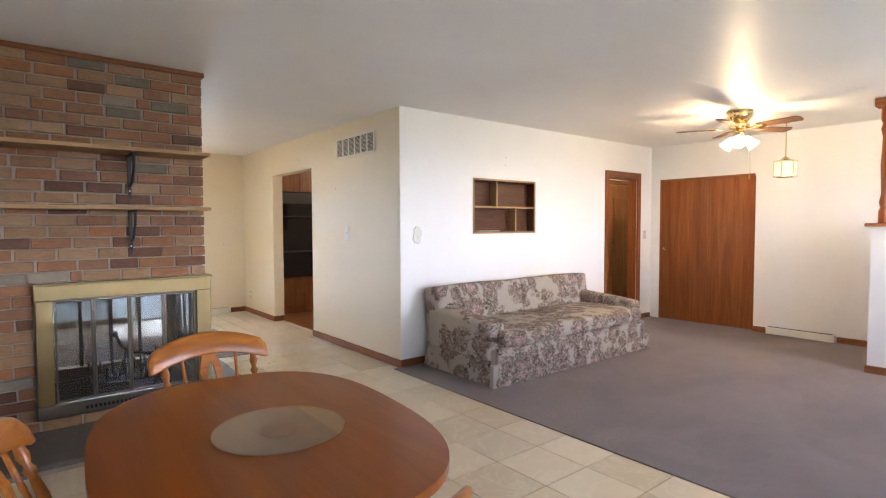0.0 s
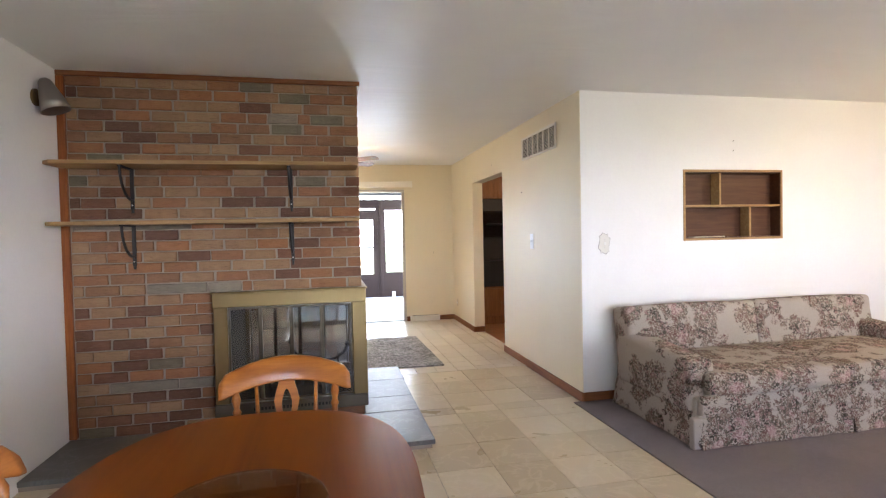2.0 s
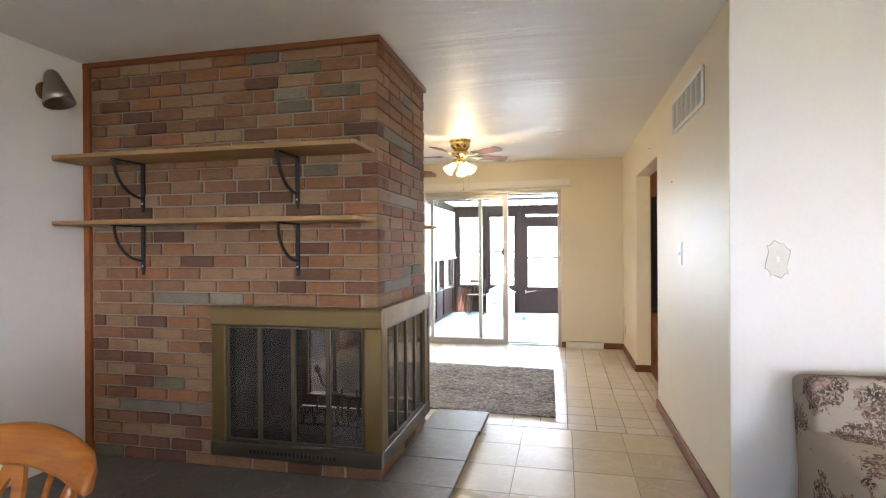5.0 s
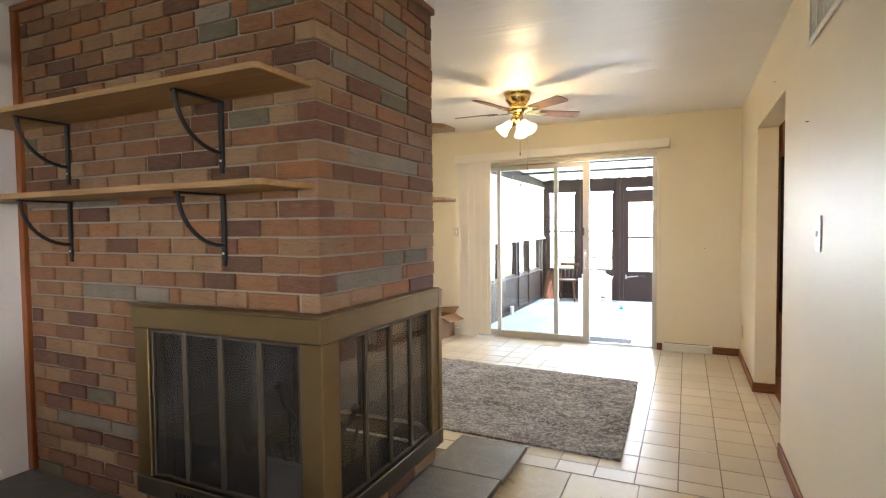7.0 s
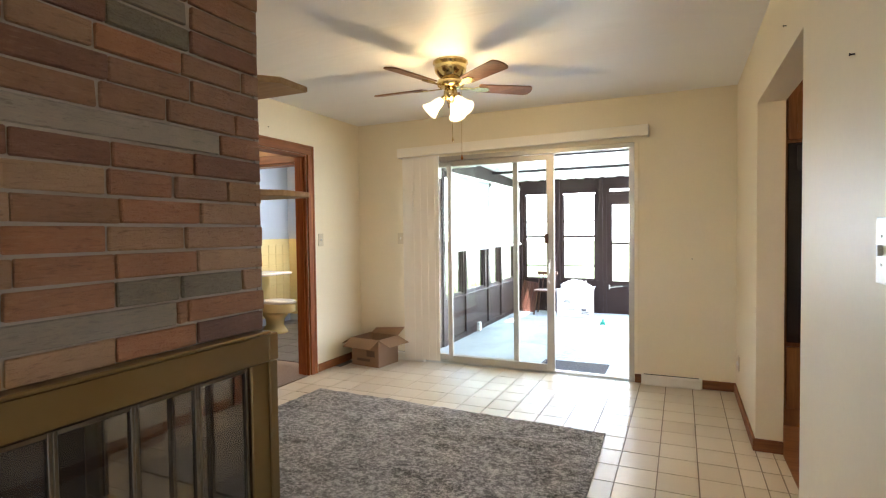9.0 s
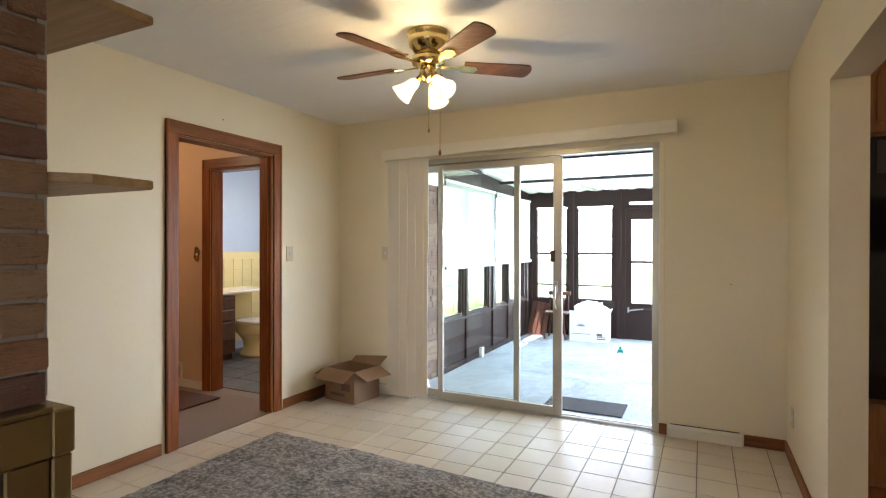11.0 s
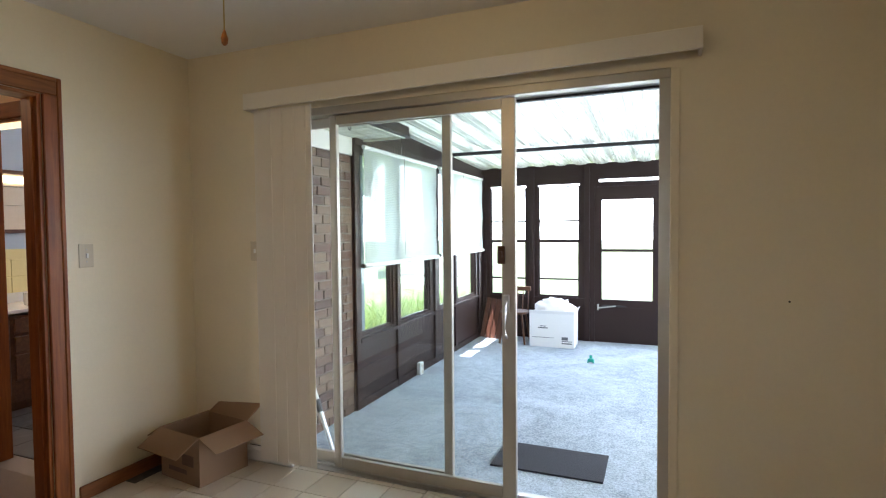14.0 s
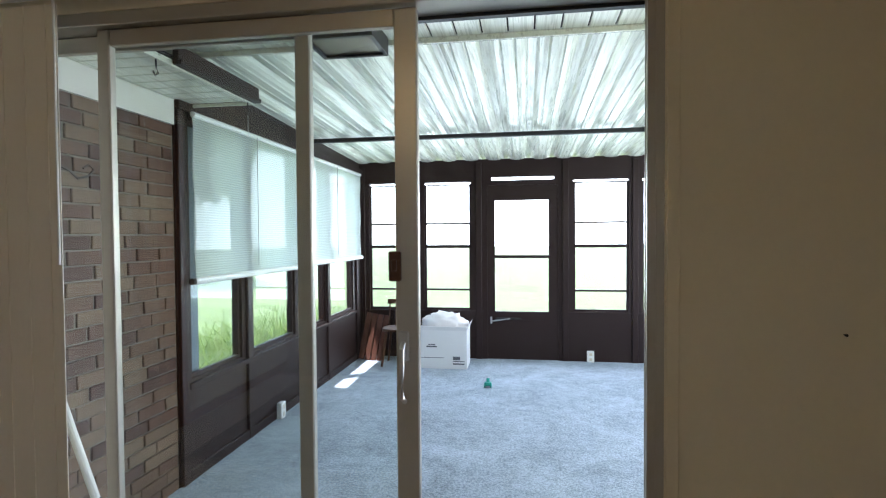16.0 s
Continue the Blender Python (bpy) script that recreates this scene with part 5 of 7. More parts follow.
def ceiling_fan(at, start, shade_turn, label, n_shades=3):
    x, y = at
    t = thing("ceiling_fan", (x, y, CZ), label, "ceiling fan", "ceiling fans")
    part("motor_housing", turned([(0.115, CZ), (0.118, CZ - 0.015), (0.106, CZ - 0.026), (0.108, CZ - 0.038), (0.104, CZ - 0.068), (0.075, CZ - 0.105), (0.045, CZ - 0.13)], 28, (x, y, 0)), BRIGHT_BRASS, t, "polished brass motor housing", True)
    part("rotor", turned([(0.085, 2.315), (0.092, 2.295), (0.085, 2.275), (0.05, 2.265)], 24, (x, y, 0)), BRIGHT_BRASS, t, smooth=True)
    part("light_hub", turned([(0.035, 2.27), (0.045, 2.245), (0.05, 2.22), (0.035, 2.19), (0.012, 2.17)], 20, (x, y, 0)), BRIGHT_BRASS, t, smooth=True)
    for k in range(5):
        a = radians(start + 72 * k)
        m = Matrix.Translation((x, y, 2.275)) @ Matrix.Rotation(a, 4, "Z")
        b = blade_mesh(0.19, 0.57, 0.05, 0.062)
        bl = part("blade", join(bmesh.new(), b, m), FAN_WOOD, t, "wood-grain fan blade")
        iron = join(bmesh.new(), prism([(0.07, -0.014), (0.15, -0.012), (0.19, -0.032), (0.25, -0.028), (0.27, 0.0), (0.25, 0.028), (0.19, 0.032), (0.15, 0.012), (0.07, 0.014)], -0.012, -0.006, Matrix.Rotation(radians(-12), 4, "X")), m)
        part("blade_iron", iron, BRIGHT_BRASS, bl)
    for k in range(n_shades):
        a = radians(shade_turn + 360 / n_shades * k)
        d = Vector((math.cos(a) * 0.72, math.sin(a) * 0.72, -0.7)).normalized()
        p = Vector((x, y, 2.215)) + Vector((math.cos(a), math.sin(a), 0)) * 0.035
        q = p + d * 0.04
        part("lamp_arm", rod(p, q, 0.014), BRIGHT_BRASS, t)
        m = d.to_track_quat("Z", "Y").to_matrix().to_4x4()
        sh = part("shade", turned([(0.022, 0), (0.03, 0.02), (0.036, 0.06), (0.05, 0.095), (0.06, 0.115), (0.057, 0.115), (0.03, 0.06), (0.02, 0.01)], 20, q, m), LIT_GLASS, t, "lit frosted tulip glass shade", True)
        sh.visible_shadow = False
    for dx, dy, L, r in ((0.045, -0.08, 0.30, 0.006), (0.10, -0.06, 0.42, 0.008)):
        c = part("pull_chain", rod((x + dx, y + dy, 2.22 - L), (x + dx, y + dy, 2.22), 0.0016, 6), BRIGHT_BRASS, t)
        part("pull_knob", turned([(0.002, 0.03), (r, 0.012), (r * 0.8, 0), (0.002, -0.004)], 10, (x + dx, y + dy, 2.22 - L - 0.02)), MAPLE if L > 0.35 else BRIGHT_BRASS, c)
    return t


ceiling_fan((0.94, 6.889), -35, 215, "brass hugger ceiling fan with five wood blades, lamps lit, back room")
ceiling_fan((5.48, 2.2), -100, 200, "brass hugger ceiling fan with five dark blades, lamps lit, living room")

# ---- chandelier at the entry ----
cx, cy = 6.4, 2.10
ch = thing("entry_lantern", (cx, cy, CZ), "small brass lantern with lit glass panels on a chain", "pendant lamp")
part("canopy", turned([(0.055, CZ), (0.05, CZ - 0.015), (0.015, CZ - 0.03)], 20, (cx, cy, 0)), BRIGHT_BRASS, ch)
part("chain", rod((cx, cy, 2.04), (cx, cy, CZ - 0.02), 0.005, 6), BRIGHT_BRASS, ch)
part("crown", turned([(0.012, 2.06), (0.05, 2.03), (0.11, 2.015), (0.11, 2.005)], 6, (cx, cy, 0)), BRIGHT_BRASS, ch)
for k in range(6):
    a0, a1 = radians(60 * k), radians(60 * k + 60)
    p0, p1 = Vector((cx + 0.105 * math.cos(a0), cy + 0.105 * math.sin(a0), 1.85)), Vector((cx + 0.105 * math.cos(a1), cy + 0.105 * math.sin(a1), 1.85))
    bm = bmesh.new()
    nrm = ((p0 + p1) / 2 - Vector((cx, cy, 1.85))).normalized() * 0.004
    vs = [bm.verts.new(v) for v in (p0, p1, p1 + Vector((0, 0, 0.155)), p0 + Vector((0, 0, 0.155)))]
    vs2 = [bm.verts.new(v.co - nrm) for v in vs]
    bm.faces.new(vs)
    bm.faces.new(vs2[::-1])
    for i in range(4):
        bm.faces.new((vs[i], vs2[i], vs2[(i + 1) % 4], vs[(i + 1) % 4]))
    g = part("glass_panel", bm, LIT_PANEL, ch, "lit amber glass panel")
    g.visible_shadow = False
    part("corner_rib", rod(p0, p0 + Vector((0, 0, 0.16)), 0.006, 6), BRIGHT_BRASS, ch)
part("bottom_ring", turned([(0.112, 1.842), (0.112, 1.852), (0.09, 1.852), (0.09, 1.842)], 6, (cx, cy, 0)), BRIGHT_BRASS, ch)

# ---- half wall with turned posts at the entry ----
hw = thing("half_wall", (5.92, 0.4, 0), "white half wall with wooden ledge and turned posts", "partition", kind="structure")
part("wall_panel", box(5.87, 5.99, -0.9, 1.24, 0, 1.315), WHITE, hw)
part("ledge", box(5.83, 6.03, -0.9, 1.28, 1.315, 1.345, 0.006), OAK_Y, hw)
part("base_trim", boxes((5.856, 5.87, -0.9, 1.254, 0, 0.075), (5.87, 5.99, 1.24, 1.254, 0, 0.075)), OAK_Y, hw)
part("head_rail", box(5.87, 5.99, -0.9, 1.24, 2.36, CZ - 0.001, 0.006), OAK_Y, hw)
for k in range(5):
    part("turned_post", turned([(0.035, 1.345), (0.035, 1.45), (0.022, 1.48), (0.034, 1.53), (0.02, 1.6), (0.03, 1.85), (0.02, 2.1), (0.034, 2.17), (0.022, 2.22), (0.035, 2.25), (0.035, 2.36)], 14, (5.93, 1.17 - 0.45 * k, 0)), OAK, hw, smooth=True)

# ---- the back room ----
def rug():
    bm = bmesh.new()
    nx, nyy = 60, 40
    x0, x1, y0, y1 = -0.45, 1.90, 5.58, 7.15

    def skew(x, y):
        f, g = (x - x0) / (x1 - x0), (y - y0) / (y1 - y0)
        return x + 0.035 * (1 - g) * f + 0.03 * g * (1 - f), y - 0.09 * f * (1 - g) + (0.055 - 0.11 * f) * g

    grid = []
    for i in range(nx + 1):
        col = []
        for j in range(nyy + 1):
            x, y = skew(x0 + (x1 - x0) * i / nx, y0 + (y1 - y0) * j / nyy)
            x += 0.006 * noise.noise(Vector((i * 0.9, j * 0.7, 0)))
            y += 0.006 * noise.noise(Vector((i * 0.8, j * 0.9, 3)))
            z = 0.013 + 0.006 * noise.noise(Vector((i * 0.35, j * 0.5, 7))) + 0.012 * max(0, noise.noise(Vector((i * 0.08, j * 0.3, 1))))
            col.append(bm.verts.new((x, y, z)))
        grid.append(col)
    for i in range(nx):
        for j in range(nyy):
            bm.faces.new((grid[i][j], grid[i + 1][j], grid[i + 1][j + 1], grid[i][j + 1]))
    rim = [e for e in bm.edges if e.is_boundary]
    ext = bmesh.ops.extrude_edge_only(bm, edges=rim)["geom"]
    for v in ext:
        if isinstance(v, bmesh.types.BMVert):
            v.co.z = 0.0005
    return single("area_rug", bm, RUG, "grey and white shaggy area rug with wrinkles", "rug")


rug()

# patio door: aluminium frame, a fixed light and a half-open sliding leaf
pd = thing("patio_door", (1.04, 8.49, 0), "aluminium sliding patio door, leaf slid half open", "sliding door", kind="structure")
part("head_frame", box(-0.19, 1.975, 8.415, 8.55, 2.012, 2.055, 0.003), CHAMPAGNE, pd)
part("side_frame", boxes((-0.19, -0.175, 8.415, 8.55, 0.0, 2.012), (-0.175, -0.167, 8.46, 8.475, 0, 2.012)), CHAMPAGNE, pd)
part("side_frame", boxes((1.952, 1.975, 8.415, 8.55, 0.0, 2.012), (1.930, 1.952, 8.418, 8.43, 0, 2.012), (1.942, 1.952, 8.50, 8.507, 0, 2.012)), CHAMPAGNE, pd)
part("head_track", box(-0.175, 1.952, 8.524, 8.548, 2.000, 2.0115), IRON, pd, "dark upper door track")
part("sill_track", boxes((-0.19, 1.975, 8.415, 8.57, -0.16, 0.0), (-0.175, 1.952, 8.452, 8.46, 0.0, 0.014), (-0.175, 1.952, 8.50, 8.508, 0.0, 0.014)), ALU, pd)


def leaf(x0, x1, y0, y1, name, left, right):
    part("stile", box(x0, x0 + left, y0, y1, 0.014, 2.008, 0.004), CHAMPAGNE, pd)
    part("stile", box(x1 - right, x1, y0, y1, 0.014, 2.008, 0.004), CHAMPAGNE, pd)
    part("rail", box(x0 + left, x1 - right, y0 + 0.003, y1 - 0.003, 0.014, 0.075, 0.003), CHAMPAGNE, pd)
    part("rail", box(x0 + left, x1 - right, y0 + 0.003, y1 - 0.003, 1.955, 2.008, 0.003), CHAMPAGNE, pd)
    p = part("pane", box(x0 + left, x1 - right, (y0 + y1) / 2 - 0.003, (y0 + y1) / 2 + 0.003, 0.075, 1.955), GLASS, pd, "clear patio glass")
    p.visible_shadow = False


leaf(0.218, 1.283, 8.44, 8.472, "leaf", 0.045, 0.07)
leaf(-0.165, 0.93, 8.485, 8.515, "light", 0.028, 0.05)
part("handle", join(tube([(1.238, 8.44, 0.83), (1.238, 8.405, 0.85), (1.238, 8.40, 0.92), (1.238, 8.405, 0.995), (1.238, 8.44, 1.015)], 0.008), box(1.222, 1.254, 8.428, 8.441, 0.955, 1.045, 0.004)), ALU, pd, "worn metal pull handle")
part("latch", join(box(1.195, 1.232, 8.422, 8.441, 1.195, 1.285, 0.004), box(1.205, 1.222, 8.412, 8.423, 1.225, 1.26, 0.003)), DARK_WOOD, pd, "dark brown latch")

structure("door_corner_trim", box(1.978, 2.012, BACK_Y - 0.008, BACK_Y, 0.078, 2.05, 0.004, segments=3), CREAM, "rounded cream plaster bead beside the patio door", "trim")
val = thing("blind_valance", (0.9, 8.36, 2.05), "cream valance box over the patio door", "valance")
HANG = Matrix.Translation((-0.262, 0, 2.06)) @ Matrix.Rotation(radians(-0.8), 4, "Y") @ Matrix.Translation((0.262, 0, -2.06))
for name, b, mat in (("valance_face", box(-0.262, 2.092, 8.298, 8.312, 2.055, 2.145, 0.002), BLIND), ("valance_return", box(2.080, 2.092, 8.312, 8.41, 2.055, 2.145), BLIND), ("valance_return", box(-0.262, -0.25, 8.312, 8.41, 2.055, 2.145), BLIND), ("track", box(-0.25, 2.08, 8.33, 8.38, 2.085, 2.12), ALU_PAINT)):
    part(name, join(bmesh.new(), b, HANG), mat, val)
vb = thing("vertical_blind", (0.0, 8.35, 2.05), "cream vinyl vertical blind stacked to one side", "blind")
sl = mesh_of(box(-0.042, 0.042, -0.0015, 0.0015, 0.0, 2.02), "slat", BLIND)
for k in range(9):
    piece("slat", sl, vb, (-0.185 + 0.039 * k, 8.345 - 0.002 * (k % 2), 0.035), Matrix.Rotation(radians(-2), 4, "Z"))
part("wand", rod((0.19, 8.31, 1.25), (0.19, 8.31, 2.05), 0.004, 8), WHITE_PLASTIC, vb)


def open_carton():
    t = thing("cardboard_box", (-0.42, 8.12, 0), "brown corrugated cardboard box with open flaps", "box")
    m = Matrix.Translation((-0.47, 8.165, 0.0)) @ Matrix.Rotation(radians(-8), 4, "Z")
    w, d, h, k = 0.17, 0.155, 0.27, 0.005

    def p(name, bm, mat, parent=t):
        return part(name, join(bmesh.new(), bm, m), mat, parent)

    p("bottom", box(-w, w, -d, d, 0.001, 0.006), CARD)
    f = p("side", box(-w, w, -d, -d + k, 0.006, h), CARD)
    p("printing", boxes((-0.1, 0.06, -d - 0.0015, -d - 0.0005, 0.05, 0.075), (0.02, 0.12, -d - 0.0015, -d - 0.0005, 0.1, 0.16)), CARD_DARK, f)
    p("side", box(-w, w, d - k, d, 0.006, h), CARD)
    p("side", box(-w, -w + k, -d + k, d - k, 0.006, h), CARD)
    p("side", box(w - k, w, -d + k, d - k, 0.006, h), CARD)
    for axis, off, ang, half in (("X", -d, 118, w), ("X", d, -60, w), ("Y", -w, -120, d), ("Y", w, 112, d)):
        if axis == "X":
            b = box(-half, half, 0, k, 0, 0.15)
            bmesh.ops.transform(b, matrix=Matrix.Translation((0, off, h)) @ Matrix.Rotation(radians(ang), 4, "X"), verts=b.verts)
        else:
            b = box(0, k, -half, half, 0, 0.15)
            bmesh.ops.transform(b, matrix=Matrix.Translation((off, 0, h)) @ Matrix.Rotation(radians(ang), 4, "Y"), verts=b.verts)
        p("flap", b, CARD)


open_carton()

# ---- kitchen seen through the opening ----
oven = thing("oven_cabinet", (3.35, 8.05, 0), "tall wooden kitchen cabinet with built-in black double oven", "oven cabinet")
part("body", box(2.95, 3.75, 7.72, 8.40, 0.0, 2.3), KITCHEN_WOOD, oven)
part("oven_front", boxes((2.97, 3.73, 7.690, 7.72, 0.56, 1.86), bevel=0.004), BLACK_GLASS, oven, "black glass double oven")
for z in (0.95, 1.48):
    part("oven_handle", rod((3.08, 7.655, z), (3.62, 7.655, z), 0.011), IRON, oven)
part("control_panel", box(3.02, 3.68, 7.684, 7.692, 1.68, 1.84), IRON, oven)
for x0, x1 in ((2.97, 3.345), (3.355, 3.73)):
    d = part("cabinet_door", box(x0, x1, 7.70, 7.72, 1.88, 2.29, 0.004), KITCHEN_WOOD, oven)
    o = [(x0 + 0.05, 1.93), (x1 - 0.05, 1.93), (x1 - 0.05, 2.16)] + [((x0 + x1) / 2 + (x1 - x0 - 0.1) / 2 * math.cos(radians(a)), 2.16 + 0.07 * math.sin(radians(a))) for a in range(20, 180, 20)] + [(x0 + 0.05, 2.16)]
    part("raised_panel", prism(o, 0, 0.008, Matrix.Translation((0, 7.70, 0)) @ Matrix.Rotation(radians(90), 4, "X"), 0.003), KITCHEN_WOOD, d)
part("drawer", box(2.97, 3.73, 7.70, 7.72, 0.12, 0.53, 0.004), KITCHEN_WOOD, oven)
part("drawer_pull", rod((3.28, 7.68, 0.32), (3.42, 7.68, 0.32), 0.006), BRASS, oven)


def round_ceiling_lamp(name, x, y, label):
    t = thing(name, (x, y, CZ), label, "ceiling lamp")
    part("rim", turned([(0.13, CZ), (0.13, CZ - 0.02)], 24, (x, y, 0)), BRIGHT_BRASS, t)
    q = part("globe", turned([(0.12, CZ - 0.02), (0.115, CZ - 0.06), (0.08, CZ - 0.10), (0.02, CZ - 0.115)], 24, (x, y, 0)), LIT_PANEL, t, smooth=True)
    q.visible_shadow = False


# kitchen and inner hall fixtures are made up to carry the added lights
round_ceiling_lamp("kitchen_ceiling_lamp", 4.4, 6.3, "added round frosted kitchen ceiling lamp, lit, out of view")
round_ceiling_lamp("inner_hall_lamp", 6.9, 4.5, "added round frosted inner hall ceiling lamp, lit, out of view")
round_ceiling_lamp("hall_ceiling_lamp", -2.2, 6.7, "round frosted hall ceiling lamp, lit")

# ---- hall and bathroom ----
single("hall_mat", box(-3.2, -1.45, 6.2, 7.62, 0.004, 0.018, 0.004), BROWN_MAT, "dark brown mat lying on the hall carpet", "mat")
van = thing("bathroom_vanity", (-2.8, 8.3, 0), "dark wood bathroom vanity with pale counter and drawers", "vanity")
part("body", box(-3.09, -2.60, 7.89, 8.83, 0.08, 0.74, 0.003), DARK_WOOD, van)
part("plinth", box(-3.09, -2.66, 7.89, 8.83, 0.0, 0.08), DARK_WOOD, van)
part("counter", box(-3.09, -2.565, 7.88, 9.42, 0.76, 0.79, 0.006), MARBLE, van, "pale marbled counter")
for z0, z1 in ((0.60, 0.72), (0.46, 0.58), (0.24, 0.44)):
    d = part("drawer", box(-2.60, -2.582, 8.38, 8.80, z0, z1, 0.006), DARK_WOOD, van)
    part("knob", turned([(0.006, 0), (0.012, 0.015), (0.008, 0.02)], 10, (-2.582, 8.59, (z0 + z1) / 2), Matrix.Rotation(radians(90), 4, "Y")), ALU, d)
part("cabinet_door", box(-2.60, -2.582, 7.92, 8.35, 0.14, 0.72, 0.006), DARK_WOOD, van)
part("upstand", box(-3.09, -3.07, 7.89, 8.83, 0.79, 0.87), MARBLE, van)
single("tissue_roll", turned([(0.055, 0.79), (0.055, 0.89), (0.02, 0.89), (0.02, 0.80)], 20, (-2.78, 8.62, 0)), WHITE_PLASTIC, "white paper roll standing on the vanity counter", "paper roll")
mc = thing("medicine_cabinet", (-3.09, 8.615, 1.4), "open wood framed medicine cabinet with a lit lamp and shelves", "cabinet")
part("back_panel", box(-3.09, -3.082, 8.38, 8.85, 1.40, 1.86), IVORY, mc)
part("frame", boxes((-3.09, -3.03, 8.35, 8.38, 1.37, 1.89), (-3.09, -3.03, 8.85, 8.88, 1.37, 1.89), (-3.09, -3.03, 8.38, 8.85, 1.37, 1.40), (-3.09, -3.03, 8.38, 8.85, 1.86, 1.89)), DARK_WOOD, mc)
part("shelf", box(-3.081, -3.04, 8.381, 8.849, 1.60, 1.61), IVORY, mc)
part("lamp_shelf", box(-3.081, -3.04, 8.381, 8.849, 1.755, 1.765), IVORY, mc)
part("lamp_diffuser", box(-3.081, -3.045, 8.39, 8.84, 1.785, 1.845, 0.012, segments=2), BATH_GLOW, mc, "glowing white lamp cover")
wc = thing("toilet", (-2.55, 9.12, 0), "pale yellow porcelain toilet with cream seat", "toilet")
part("tank", box(-3.08, -2.88, 8.90, 9.34, 0.40, 0.755, 0.02, segments=3), PORCELAIN, wc)
part("bowl", prism(superellipse(-2.58, 9.12, 0.26, 0.185, 2.2, 32), 0.27, 0.395, bevel=0.02, segments=2), PORCELAIN, wc, smooth=True)
part("foot", turned([(0.15, 0), (0.14, 0.03), (0.10, 0.1), (0.11, 0.18), (0.17, 0.275)], 24, (-2.62, 9.12, 0), Matrix.Diagonal((1.3, 0.9, 1, 1))), PORCELAIN, wc, smooth=True)
part("seat", prism(superellipse(-2.57, 9.12, 0.265, 0.19, 2.2, 32), 0.395, 0.425, bevel=0.008, segments=2), SEAT_WHITE, wc, smooth=True)

# ---- the porch ----
PZ, PFAR, PLEFT = -0.16, 13.24, -0.43
far_holes = [(-0.31, 0.22, 0.43, 1.975), (0.385, 0.953, 0.43, 1.975), (1.15, 1.985, PZ, 1.925), (1.2, 1.94, 1.985, 2.025), (2.16, 2.782, 0.43, 1.975), (2.93, 3.52, 0.43, 1.975), (3.66, 4.2, 0.43, 1.975)]
far_low = [h for h in far_holes if h[2] != 1.985]
porch_far = thing("porch_wall_far", (2.0, PFAR, PZ), "dark brown painted porch window wall with storm door", "porch wall", kind="structure")
part("wall_frame", wall_along_x(PFAR, PFAR + 0.08, PLEFT - 0.08, 4.4, PZ, 1.95, [(a, b, c, min(d, 1.95)) for a, b, c, d in far_low]), BROWN_PAINT, porch_far)
part("wall_head", wall_along_x(PFAR, PFAR + 0.08, PLEFT - 0.08, 4.4, 1.95, 2.24, [(a, b, 1.95, d) for a, b, c, d in far_low if d > 1.95] + [(1.2, 1.94, 1.985, 2.025)]), BROWN_PAINT, porch_far)
for x in (-0.40, 0.30, 1.05, 2.07, 2.855, 3.59):
    part("post", box(x - 0.035, x + 0.035, PFAR - 0.022, PFAR, PZ, 2.2, 0.004), BROWN_PAINT, porch_far)
part("chair_rail", boxes((PLEFT, 1.10, PFAR - 0.018, PFAR - 0.001, 0.385, 0.42), (2.02, 4.3, PFAR - 0.018, PFAR - 0.001, 0.385, 0.42)), BROWN_PAINT, porch_far)


def porch_window_x(x0, x1):
    t = thing("porch_window", ((x0 + x1) / 2, PFAR, 0.43), "brown aluminium porch window with cross bars", "window", "porch windows")
    y0, y1 = PFAR + 0.02, PFAR + 0.05
    part("window_frame", boxes((x0, x0 + 0.022, y0, y1, 0.43, 1.95), (x1 - 0.022, x1, y0, y1, 0.43, 1.95), (x0 + 0.022, x1 - 0.022, y0, y1, 0.43, 0.45), (x0 + 0.022, x1 - 0.022, y0, y1, 1.935, 1.95)), BROWN_PAINT, t)
    for z, k in ((1.475, 0.011), (1.198, 0.02), (0.672, 0.011)):
        part("cross_bar", box(x0 + 0.022, x1 - 0.022, y0, y1, z - k, z + k), BROWN_PAINT, t)
    p = part("pane", box(x0 + 0.022, x1 - 0.022, y0 + 0.012, y0 + 0.016, 0.45, 1.935), GLASS, t)
    p.visible_shadow = False


for a, b in ((-0.31, 0.22), (0.385, 0.953), (2.16, 2.782), (2.93, 3.52), (3.66, 4.2)):
    porch_window_x(a, b)
sd = thing("storm_door", (1.57, PFAR, PZ), "dark brown porch storm door with large glass pane", "door", kind="structure")
y0, y1 = PFAR + 0.015, PFAR + 0.05
part("door_leaf", boxes((1.15, 1.24, y0, y1, PZ, 1.925), (1.874, 1.985, y0, y1, PZ, 1.925), (1.24, 1.874, y0, y1, PZ, 0.415), (1.24, 1.874, y0, y1, 1.746, 1.925)), BROWN_PAINT, sd)
part("door_trim", boxes((1.225, 1.24, y0 - 0.008, y0, 0.40, 1.76), (1.874, 1.889, y0 - 0.008, y0, 0.40, 1.76), (1.24, 1.874, y0 - 0.008, y0, 0.40, 0.415), (1.24, 1.874, y0 - 0.008, y0, 1.746, 1.76), (1.24, 1.78, y0 - 0.008, y0, 0.30, 0.315)), BROWN_PAINT, sd)
part("cross_bar", box(1.24, 1.874, y0, y1, 1.055, 1.09), BROWN_PAINT, sd)
p = part("pane", box(1.24, 1.874, y0 + 0.015, y0 + 0.019, 0.415, 1.746), GLASS, sd)
p.visible_shadow = False
part("door_pull", join(rod((1.19, y0 - 0.035, 0.30), (1.42, y0 - 0.035, 0.335), 0.009), box(1.185, 1.205, y0 - 0.04, y0, 0.27, 0.35, 0.003)), ALU, sd)
